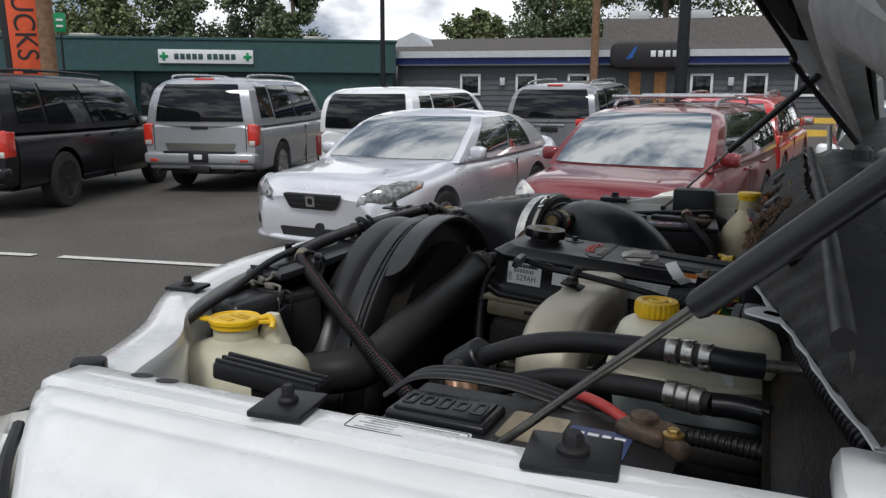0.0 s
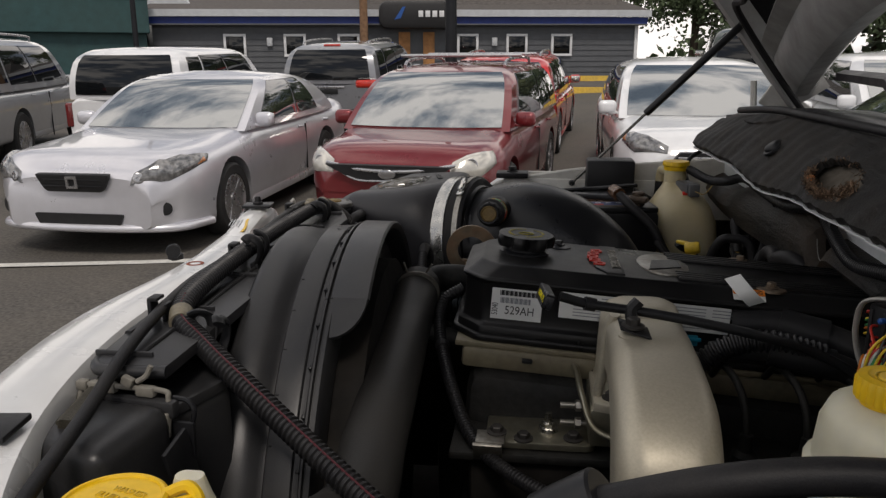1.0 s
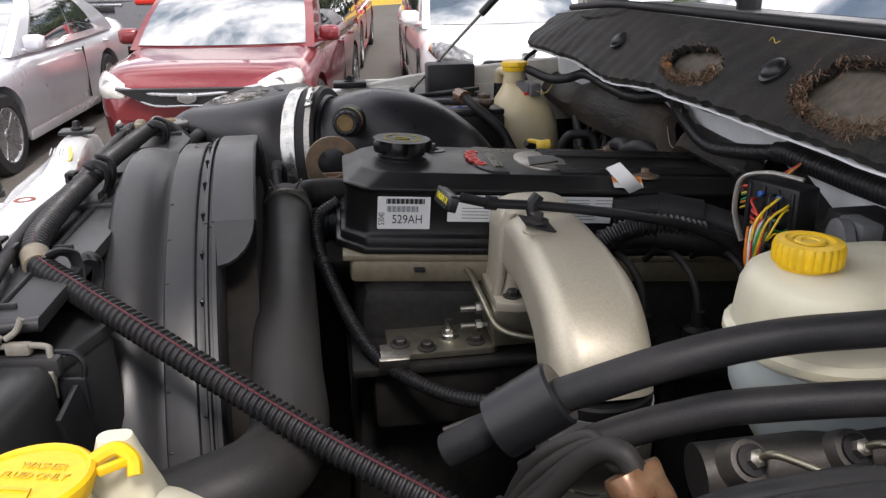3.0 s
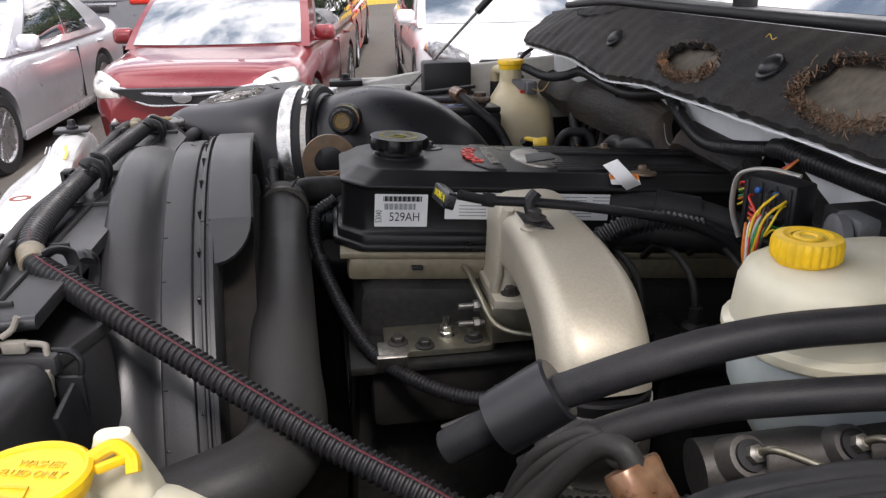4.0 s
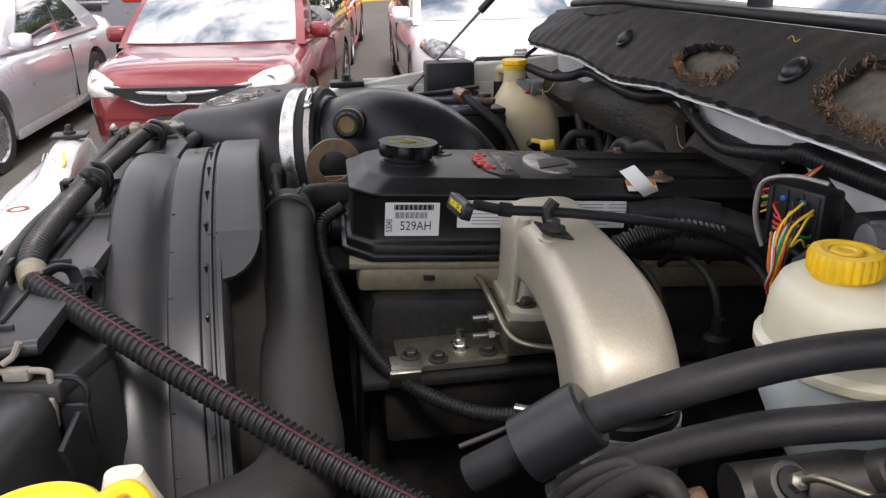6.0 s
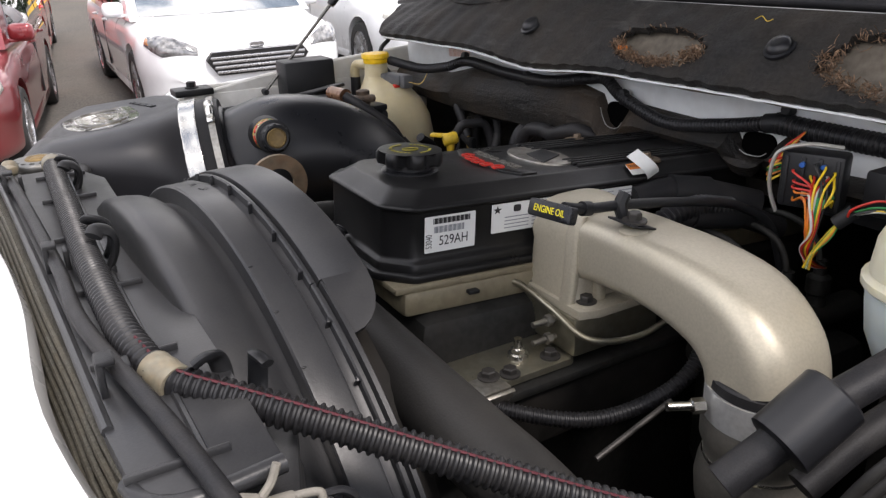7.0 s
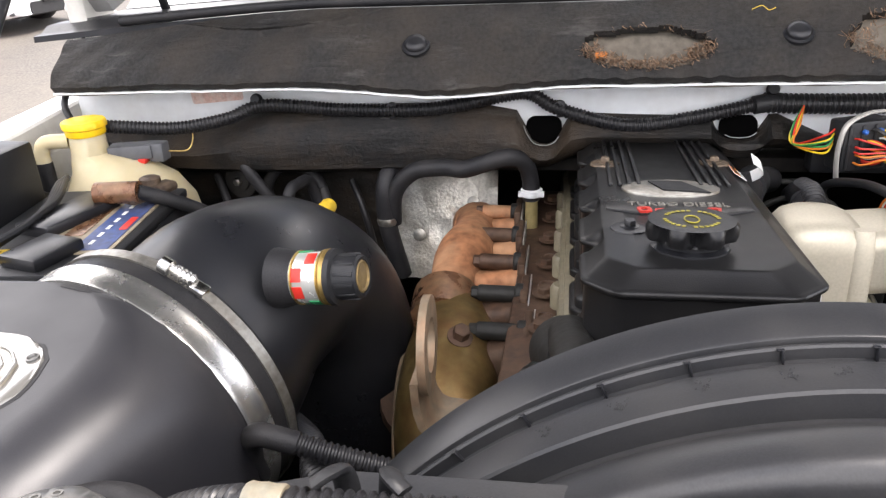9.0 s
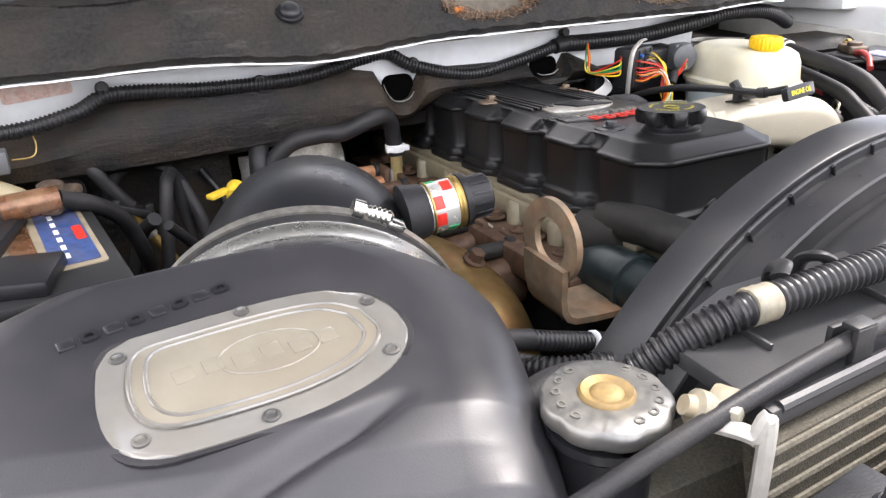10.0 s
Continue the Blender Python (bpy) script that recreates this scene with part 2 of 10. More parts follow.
FOIL = material("aluminised_heat_shield", (0.60, 0.58, 0.52), 0.45, metal=0.6, grain=220, vary=0.2, bump=0.8, dust=0.65, dust_color=(0.20, 0.16, 0.11), dust_scale=16)
IRON = material("dark_engine_iron", (0.019, 0.019, 0.018), 0.6, metal=0.35, grain=120, vary=0.3, bump=0.3, dust=0.5, dust_color=(0.036, 0.032, 0.027), dust_scale=18, ior=1.4)
# Near-black colour stands in for the shade deep in the bay.
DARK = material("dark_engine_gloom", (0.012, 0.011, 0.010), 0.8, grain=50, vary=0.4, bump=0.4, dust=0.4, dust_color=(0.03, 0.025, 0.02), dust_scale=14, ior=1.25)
CONDENSER = material("condenser_fins", (0.082, 0.076, 0.060), 0.6, metal=0.4, grain=400, vary=0.35, bump=0.4, dust=0.5, dust_color=(0.11, 0.09, 0.06), dust_scale=30)
PAPER = material("white_label_paper", (0.72, 0.73, 0.72), 0.5, grain=80, vary=0.05, dust=0.2, dust_color=(0.5, 0.48, 0.42), dust_scale=40)
STAINED = material("stained_paper", (0.30, 0.25, 0.17), 0.6, grain=60, vary=0.3, dust=0.9, dust_color=(0.07, 0.05, 0.035), dust_scale=30)
PORT_GREY = material("dull_cast_cylinder", (0.10, 0.093, 0.086), 0.45, metal=0.5, grain=300, vary=0.1, bump=0.1, dust=0.4, dust_color=(0.09, 0.08, 0.07), dust_scale=25)
INK = material("black_ink", (0.02, 0.02, 0.022), 0.5, grain=50)
GREY_INK = material("grey_ink", (0.24, 0.25, 0.27), 0.5, grain=300, vary=0.3)
ORANGE_INK = material("orange_ink", (0.70, 0.20, 0.02), 0.5, grain=50)
RED_MARK = material("red_grease_pencil", (0.26, 0.075, 0.045), 0.6, grain=400, vary=0.3)
RED_PAINT_LETTER = material("red_raised_letter", (0.46, 0.03, 0.02), 0.45, grain=200)
YELLOW_INK = material("yellow_ink", (0.85, 0.72, 0.02), 0.5, grain=50)
YELLOW_WORN = material("worn_yellow_print", (0.30, 0.26, 0.03), 0.5, grain=300, vary=0.4)
GAUGE_SILVER = material("silver_printed_band", (0.62, 0.62, 0.58), 0.26, metal=0.55, grain=60, vary=0.1, dust=0.15, dust_color=(0.45, 0.40, 0.28), dust_scale=50)
CAP_STEEL = material("dull_cap_steel", (0.155, 0.155, 0.15), 0.42, metal=0.8, grain=200, vary=0.1, dust=0.3, dust_color=(0.36, 0.33, 0.27), dust_scale=60)
LENS = material("smoked_clear_lens", (0.13, 0.128, 0.120), 0.2, grain=30, vary=0.12, coat=1.0, dust=0.7, dust_color=(0.12, 0.105, 0.085), dust_scale=11)
LENS_IN = material("lens_inner_face", (0.165, 0.152, 0.122), 0.2, grain=24, vary=0.12, coat=0.8, dust=0.7, dust_color=(0.15, 0.125, 0.095), dust_scale=9)
RED_DULL = material("dull_red_cable", (0.36, 0.035, 0.03), 0.5, grain=100, dust=0.35, dust_color=(0.12, 0.06, 0.05), dust_scale=50)
RED_PL = material("red_plastic", (0.55, 0.03, 0.02), 0.4, grain=100)
GREEN_PL = material("green_band", (0.01, 0.25, 0.09), 0.4, grain=100)
BLUE_PL = material("blue_plastic", (0.02, 0.09, 0.32), 0.4, grain=100)
TEAL_PL = material("teal_clip", (0.01, 0.28, 0.42), 0.4, grain=100)
PLUG_GREY = material("dark_grey_plug", (0.085, 0.088, 0.095), 0.45, grain=100, dust=0.3, dust_color=(0.14, 0.13, 0.11))
LATCH = material("dusty_latch_plastic", (0.20, 0.19, 0.165), 0.6, grain=200, vary=0.2, dust=0.4, dust_color=(0.16, 0.14, 0.11))
CAST_DARK = material("dark_cast_cylinder", (0.05, 0.047, 0.044), 0.5, metal=0.4, grain=300, vary=0.15, bump=0.1, dust=0.4, dust_color=(0.06, 0.052, 0.045), dust_scale=25)
BRACKET = material("pale_bracket_steel", (0.40, 0.39, 0.36), 0.4, metal=0.3, grain=100, dust=0.4, dust_color=(0.25, 0.22, 0.18))
CORRODED = material("corroded_terminal", (0.055, 0.038, 0.027), 0.6, metal=0.2, grain=180, vary=0.5, bump=0.4, dust=0.5, dust_color=(0.16, 0.11, 0.07), dust_scale=60)
COPPER_WRAP = material("brown_terminal", (0.13, 0.06, 0.03), 0.30, metal=0.3, grain=120, vary=0.4, dust=0.5, dust_color=(0.36, 0.24, 0.14), dust_scale=40)
TAPE = material("aged_wrapping_tape", (0.175, 0.163, 0.125), 0.5, grain=200, vary=0.2, dust=0.55, dust_color=(0.26, 0.18, 0.09), dust_scale=60)
WIRE = {n: material("wire_" + n, c, 0.4, grain=100) for n, c in {"red": (0.5, 0.025, 0.015), "green": (0.02, 0.22, 0.06), "yellow": (0.65, 0.45, 0.02), "orange": (0.6, 0.17, 0.02), "white": (0.6, 0.6, 0.55), "pink": (0.5, 0.2, 0.22), "black": (0.02, 0.02, 0.02)}.items()}

ASPHALT = material("worn_asphalt", (0.080, 0.073, 0.064), 0.85, grain=40, vary=0.45, bump=0.6, dust=0.7, dust_color=(0.13, 0.116, 0.098), dust_scale=0.9)
LINE = material("white_road_paint", (0.62, 0.61, 0.57), 0.7, grain=30, vary=0.12, dust=0.4, dust_color=(0.3, 0.28, 0.25), dust_scale=5)
KERB = material("yellow_kerb_paint", (0.62, 0.40, 0.05), 0.7, grain=20, vary=0.15, dust=0.3, dust_color=(0.3, 0.25, 0.16), dust_scale=4)
GREEN_WALL = material("dark_green_siding", (0.026, 0.072, 0.074), 0.6, grain=4, vary=0.15, dust=0.3, dust_color=(0.05, 0.085, 0.08), dust_scale=0.6)
GREY_WALL = material("grey_siding", (0.105, 0.112, 0.122), 0.7, grain=4, vary=0.1, dust=0.3, dust_color=(0.14, 0.14, 0.14), dust_scale=0.7)
ROOF = material("brown_shingles", (0.085, 0.076, 0.070), 0.9, grain=9, vary=0.3, bump=0.3, dust=0.4, dust_color=(0.12, 0.11, 0.1), dust_scale=1)
BLUE_TRIM = material("blue_trim", (0.012, 0.03, 0.17), 0.5, grain=5)
PALE_TRIM = material("pale_fascia", (0.50, 0.52, 0.54), 0.6, grain=5, vary=0.08)
WHITE_TRIM = material("white_trim", (0.72, 0.73, 0.74), 0.5, grain=6, vary=0.05)
WOOD = material("orange_wood_fence", (0.42, 0.20, 0.075), 0.7, grain=6, vary=0.25, dust=0.3, dust_color=(0.3, 0.17, 0.08), dust_scale=1.2)
POLE_WOOD = material("utility_pole_wood", (0.20, 0.115, 0.065), 0.85, grain=8, vary=0.3, bump=0.3)
POLE_DARK = material("dark_steel_pole", (0.02, 0.021, 0.024), 0.4, metal=0.5, grain=5)
BANNER = material("orange_banner_cloth", (0.78, 0.12, 0.045), 0.7, grain=9, vary=0.08)
LEAF = material("leaves", (0.115, 0.155, 0.08), 0.6, grain=2, vary=0.35, island=True)
LEAF2 = material("yellow_green_leaves", (0.15, 0.175, 0.075), 0.6, grain=2, vary=0.35, island=True)
BARK = material("bark", (0.09, 0.07, 0.05), 0.9, grain=6, vary=0.3, bump=0.4)
TYRE = material("tyre_rubber", (0.018, 0.018, 0.018), 0.75, grain=60, vary=0.2, dust=0.3, dust_color=(0.06, 0.055, 0.05))
ALLOY = material("alloy_wheel", (0.48, 0.48, 0.49), 0.28, metal=0.85, grain=30, vary=0.06)
CAR_GLASS = glass("car_glass", (0.012, 0.016, 0.018))
TINT_GLASS = glass("tinted_glass", (0.006, 0.007, 0.008))
TINT_GLASS.node_tree.nodes["Principled BSDF"].inputs["IOR"].default_value = 1.5
TINT_GLASS.node_tree.nodes["Principled BSDF"].inputs["Coat Weight"].default_value = 0.0
WIND_GLASS = glass("windscreen_glass", (0.05, 0.07, 0.075))
WIND_GLASS.node_tree.nodes["Principled BSDF"].inputs["IOR"].default_value = 4.0
HEADLAMP_DARK = material("smoked_headlamp_lens", (0.20, 0.20, 0.20), 0.10, grain=25, vary=0.6, coat=1.0, metal=0.3)
HEADLAMP = material("headlamp_lens", (0.62, 0.60, 0.54), 0.12, grain=14, vary=0.15, coat=1.0, metal=0.3)
TAIL = material("red_tail_lens", (0.60, 0.035, 0.02), 0.18, grain=14, coat=1.0)
CAR_BLACK = material("car_black_trim", (0.015, 0.015, 0.016), 0.5, grain=30)


def paint(name, color, metal=0.0, coat=1.0, dust=0.08):
    return material(name, color, 0.3, metal=metal, grain=9, vary=0.03, coat=coat, rough_vary=0.04, dust=dust, dust_color=(0.3, 0.28, 0.25), dust_scale=2)


# ---- building helpers ----
FRAME = {}


def part(name, bm, mat, parent=None, label="", smooth=True, angle=40):
    """One mesh object out of a bmesh in world places; under a thing or a part when parent is given."""
    base = FRAME.get(parent.name, Matrix()) if parent else Matrix()
    bmesh.ops.recalc_face_normals(bm, faces=bm.faces)
    if parent:
        bm.transform(base.inverted())
    me = bpy.data.meshes.new(name)
    bm.to_mesh(me)
    bm.free()
    if smooth:
        me.shade_smooth()
        me.set_sharp_from_angle(angle=radians(angle))
    for m in (mat if isinstance(mat, (list, tuple)) else [mat]):
        me.materials.append(m)
    ob = new(name, me)
    if parent:
        ob.parent = parent
        FRAME[ob.name] = base
    if label:
        tagged(ob, label)
    return ob


def thing(name, at, label, category, group="", kind=""):
    ob = new(name)
    ob.empty_display_size = 0.02
    ob.matrix_world = at if isinstance(at, Matrix) else Matrix.Translation(at)
    FRAME[ob.name] = ob.matrix_world.copy()
    return tagged(ob, label, category, group, kind)


def catmull(keys, n=10):
    k = [Vector(p) for p in keys]
    k = [2 * k[0] - k[1]] + k + [2 * k[-1] - k[-2]]
    out = []
    for i in range(1, len(k) - 2):
        a, b, c, d = k[i - 1:i + 3]
        for j in range(n):
            s = j / n
            out.append(0.5 * (2 * b + (c - a) * s + (2 * a - 5 * b + 4 * c - d) * s * s + (3 * b - a - 3 * c + d) * s ** 3))
    out.append(k[-2])
    return out


def resample(pts, step):
    d = [0.0]
    for a, b in zip(pts, pts[1:]):
        d.append(d[-1] + (b - a).length)
    n = max(2, int(d[-1] / step))
    out, j = [], 0
    for i in range(n + 1):
        s = d[-1] * i / n
        while j < len(d) - 2 and d[j + 1] < s:
            j += 1
        f = (s - d[j]) / max(1e-9, d[j + 1] - d[j])
        out.append(pts[j].lerp(pts[j + 1], min(1, f)))
    return out


def rails(pts):
    """Tangent, side and up along a path, without twist."""
    out, up = [], None
    for i, p in enumerate(pts):
        t = (pts[min(i + 1, len(pts) - 1)] - pts[max(i - 1, 0)]).normalized()
        if up is None:
            up = t.cross(Vector((0, 0, 1)) if abs(t.z) < 0.9 else Vector((1, 0, 0))).cross(t).normalized()
        up = (up - t * up.dot(t)).normalized()
        out.append((t, t.cross(up), up))
    return out


def tube_into(bm, pts, radius, seg=12, caps=True, squash=1.0):
    fr = rails(pts)
    rings = []
    for i, p in enumerate(pts):
        r = radius(i / (len(pts) - 1), i) if callable(radius) else radius
        _, s, u = fr[i]
        rings.append([bm.verts.new(p + s * (r * math.cos(2 * math.pi * j / seg)) + u * (r * squash * math.sin(2 * math.pi * j / seg))) for j in range(seg)])
    for a, b in zip(rings, rings[1:]):
        for j in range(seg):
            bm.faces.new((a[j], a[(j + 1) % seg], b[(j + 1) % seg], b[j]))
    if caps:
        bm.faces.new(rings[0][::-1])
        bm.faces.new(rings[-1])
    return bm


def tube(keys, radius, seg=12, n=10, step=None, squash=1.0, curve=True):
    pts = catmull(keys, n) if curve else [Vector(k) for k in keys]
    if step:
        pts = resample(pts, step)
    return tube_into(bmesh.new(), pts, radius, seg, True, squash)


def corrugated(keys, radius, pitch=0.0048, depth=0.14, seg=14):
    pts = resample(catmull(keys, 14), pitch / 4)
    prof = (1.0, 1.0, 1 - depth, 1 - depth)
    return tube_into(bmesh.new(), pts, lambda f, i: radius * prof[i % 4], seg)


def lathe(profile, m=None, seg=32, lobes=None):
    """Revolve (radius, height) pairs round z, then place by m. lobes: (count, depth) scallops at the widest rings."""
    bm = bmesh.new()
    rings = []
    top = max(r for r, _ in profile)
    for r, z in profile:
        ring = []
        for j in range(seg):
            a = 2 * math.pi * j / seg
            q = r
            if lobes and r > 0.93 * top:
                q = r * (1 - lobes[1] * (0.5 - 0.5 * math.cos(lobes[0] * a)) ** 2)
            ring.append(bm.verts.new((q * math.cos(a), q * math.sin(a), z)))
        rings.append(ring)
    for a, b in zip(rings, rings[1:]):
        for j in range(seg):
            bm.faces.new((a[j], a[(j + 1) % seg], b[(j + 1) % seg], b[j]))
    bm.faces.new(rings[0][::-1])
    bm.faces.new(rings[-1])
    if m is not None:
        bm.transform(m)
    return bm


def aim(at, axis, spin=0.0):
    """A pose whose local z runs along axis."""
    q = Vector(axis).normalized().to_track_quat("Z", "Y")
    return Matrix.Translation(at) @ q.to_matrix().to_4x4() @ Matrix.Rotation(radians(spin), 4, "Z")


def box(size, m=None, bevel=0.0, seg=2):
    bm = bmesh.new()
    bmesh.ops.create_cube(bm, size=1)
    bmesh.ops.scale(bm, vec=size, verts=bm.verts)
    if bevel:
        bmesh.ops.bevel(bm, geom=bm.edges[:], offset=bevel, segments=seg, affect="EDGES", profile=0.5)
    if m is not None:
        bm.transform(m if isinstance(m, Matrix) else Matrix.Translation(m))
    return bm


def join(*bms):
    out = bmesh.new()
    for b in bms:
        me = bpy.data.meshes.new("tmp")
        b.to_mesh(me)
        b.free()
        out.from_mesh(me)
        bpy.data.meshes.remove(me)
    return out


def loft(rings, caps=True, closed=True):
    bm = bmesh.new()
    vs = [[bm.verts.new(p) for p in r] for r in rings]
    n = len(vs[0])
    for a, b in zip(vs, vs[1:]):
        for j in range(n if closed else n - 1):
            bm.faces.new((a[j], a[(j + 1) % n], b[(j + 1) % n], b[j]))
    if caps:
        bm.faces.new(vs[0][::-1])
        bm.faces.new(vs[-1])
    return bm


def rrect(w, h, r, n=4):
    """A rounded rectangle's outline, round the origin."""
    out = []
    r = min(r, w / 2 - 1e-4, h / 2 - 1e-4)
    for cx, cy, a0 in ((w / 2 - r, h / 2 - r, 0), (r - w / 2, h / 2 - r, 90), (r - w / 2, r - h / 2, 180), (w / 2 - r, r - h / 2, 270)):
        for i in range(n + 1):
            a = radians(a0 + 90 * i / n)
            out.append((cx + r * math.cos(a), cy + r * math.sin(a)))
    return out


def prism(outline, z0, z1, m=None, bevel=0.0, seg=2):
    bm = loft([[(x, y, z0) for x, y in outline], [(x, y, z1) for x, y in outline]])
    if bevel:
        top = [e for e in bm.edges if abs(e.verts[0].co.z - z1) < 1e-6 and abs(e.verts[1].co.z - z1) < 1e-6]
        bmesh.ops.bevel(bm, geom=top, offset=bevel, segments=seg, affect="EDGES", profile=0.5)
    if m is not None:
        bm.transform(m)
    return bm


def hexbolt(at, axis=(0, 0, 1), r=0.007, h=0.007, flange=1.5):
    """A flanged hexagon bolt head."""
    m = aim(at, axis)
    a = lathe([(r * flange, 0), (r * flange, 0.0018), (r * 1.1, 0.0026)], m, 20)
    b = loft([[(r * s * math.cos(math.pi * k / 3), r * s * math.sin(math.pi * k / 3), z) for k in range(6)] for s, z in ((1, 0.002), (1, h - 0.001), (0.85, h))])
    b.transform(m)
    return join(a, b)


def fillet(poly, r, n=3):
    """Round every corner of a closed outline."""
    out = []
    for i, p in enumerate(poly):
        p, a, b = Vector(p), Vector(poly[i - 1]), Vector(poly[(i + 1) % len(poly)])
        d = min(r, 0.45 * (a - p).length, 0.45 * (b - p).length)
        q0, q1 = p + (a - p).normalized() * d, p + (b - p).normalized() * d
        for k in range(n + 1):
            u = k / n
            q = q0 * (1 - u) ** 2 + p * (2 * u * (1 - u)) + q1 * u ** 2
            out.append((q.x, q.y))
    return out


def frame_bar(w, h, t, z0, z1, m):
    """An upright oblong ring, open in the middle."""
    o, i = rrect(w, h, 0.003, 3), rrect(w - 2 * t, h - 2 * t, 0.002, 3)
    bm = bmesh.new()
    vs = [[bm.verts.new((x, y, z)) for x, y in q] for q, z in ((o, z0), (o, z1), (i, z1), (i, z0))]
    n = len(o)
    for a, b in zip(vs, vs[1:] + vs[:1]):
        for k in range(n):
            bm.faces.new((a[k], a[(k + 1) % n], b[(k + 1) % n], b[k]))
    bm.transform(m)
    return bm


def writing(name, text, size, m, mat, parent, depth=0.0004, squeeze=1.0):
    """Raised characters from the built-in font as a mesh, centred on m."""
    cu = bpy.data.curves.new(name, "FONT")
    cu.body, cu.size, cu.extrude, cu.align_x, cu.align_y = text, size, depth, "CENTER", "CENTER"
    tmp = bpy.data.objects.new(name, cu)
    scene.collection.objects.link(tmp)
    me = bpy.data.meshes.new_from_object(tmp.evaluated_get(bpy.context.evaluated_depsgraph_get()))
    bpy.data.objects.remove(tmp)
    bm = bmesh.new()
    bm.from_mesh(me)
    bpy.data.meshes.remove(me)
    bm.transform(m @ Matrix.Diagonal((squeeze, 1, 1, 1)))
    return part(name, bm, mat, parent, smooth=False)


def axes(at, x, y):
    """A pose at a place from its x and y directions."""
    x = Vector(x).normalized()
    z = x.cross(Vector(y)).normalized()
    y = z.cross(x)
    m = Matrix((x, y, z)).transposed().to_4x4()
    m.translation = at
    return m


def ground_z(x, y):
    s = y + 0.6 * max(-25, min(12, x))
    z = 0.022 * max(0, min(s, 13) - 4)
    if s > 13:
        z += 0.055 * (min(s, 28) - 13)
    return z


# ---- the lot, the buildings and the distance ----
def ground():
    xs = [-900, -300, -120, -60] + list(range(-40, 44, 4)) + [60, 120, 300, 900]
    ys = [-900, -300, -80, -40, -20, -8, 0, 2, 4, 6, 8, 10, 12, 14, 16, 18, 20, 22, 24, 26, 28, 30, 33, 36, 40, 60, 120, 300, 900]
    bm = bmesh.new()
    grid = [[bm.verts.new((x, y, ground_z(x, y))) for x in xs] for y in ys]
    for a, b in zip(grid, grid[1:]):
        for i in range(len(xs) - 1):
            bm.faces.new((a[i], a[i + 1], b[i + 1], b[i]))
    tagged(part("ground", bm, ASPHALT), "worn brownish grey asphalt of a car lot", "ground", kind="structure")
    for (x0, y0), (x1, y1) in (((-12, 4.05), (-6.9, 5.24)), ((-6.6, 5.3), (-1.6, 6.35))):
        a, b = Vector((x0, y0, 0)), Vector((x1, y1, 0))
        side = (b - a).normalized().cross(Vector((0, 0, 1))) * 0.055
        bm = bmesh.new()
        rows = []
        for i in range(9):
            p = a.lerp(b, i / 8)
            rows.append([bm.verts.new((q.x, q.y, ground_z(q.x, q.y) + 0.012)) for q in (p - side, p + side)])
        for r, s in zip(rows, rows[1:]):
            bm.faces.new((r[0], r[1], s[1], s[0]))
        tagged(part("parking_line", bm, LINE), "faded white painted line on the asphalt", "road marking", "parking lines", "structure")


ground()


def wheel(parent, at, r, side, dark=False):
    """A wheel with tyre and ten-spoke rim; side: +1 where its face looks along local +y."""
    w = 0.21
    m = parent_frame(parent) @ Matrix.Translation(at) @ Matrix.Rotation(radians(-90 * side), 4, "X")
    hub = part("wheel", lathe([(0.05, -w / 2 + 0.02), (r * 0.62, -w / 2 + 0.02), (r * 0.62, w / 2 - 0.09), (0.06, w / 2 - 0.08)], m, 24), CAR_BLACK, parent)
    part("tyre", lathe([(r * 0.66, -w / 2), (r * 0.93, -w / 2), (r, -w / 2 + 0.03), (r, w / 2 - 0.03), (r * 0.93, w / 2), (r * 0.70, w / 2), (r * 0.66, w / 2 - 0.03)], m, 36), TYRE, hub)
    bm = lathe([(r * 0.60, w / 2 - 0.06), (r * 0.70, w / 2 - 0.015), (r * 0.67, w / 2 - 0.004), (r * 0.62, w / 2 - 0.02)], m, 36)
    for k in range(5):
        for d in (-9, 9):
            a = radians(72 * k + d)
            sp = loft([[(x * math.cos(a) - y * math.sin(a), x * math.sin(a) + y * math.cos(a), z) for x, y, z in ring] for ring in (
                [(r * 0.10, -0.026, w / 2 - 0.02), (r * 0.10, 0.026, w / 2 - 0.02), (r * 0.10, 0.026, w / 2 - 0.05), (r * 0.10, -0.026, w / 2 - 0.05)],
                [(r * 0.66, -0.019, w / 2 - 0.012), (r * 0.66, 0.019, w / 2 - 0.012), (r * 0.66, 0.019, w / 2 - 0.05), (r * 0.66, -0.019, w / 2 - 0.05)])])
            sp.transform(m)
            bm = join(bm, sp)
    bm = join(bm, lathe([(0.05, w / 2 - 0.05), (0.055, w / 2 - 0.012), (0.03, w / 2 - 0.005)], m, 16))
    part("rim", bm, CAR_BLACK if dark else ALLOY, hub, "alloy rim")


def parent_frame(ob):
    return FRAME[ob.name]


BODYTREE = {}


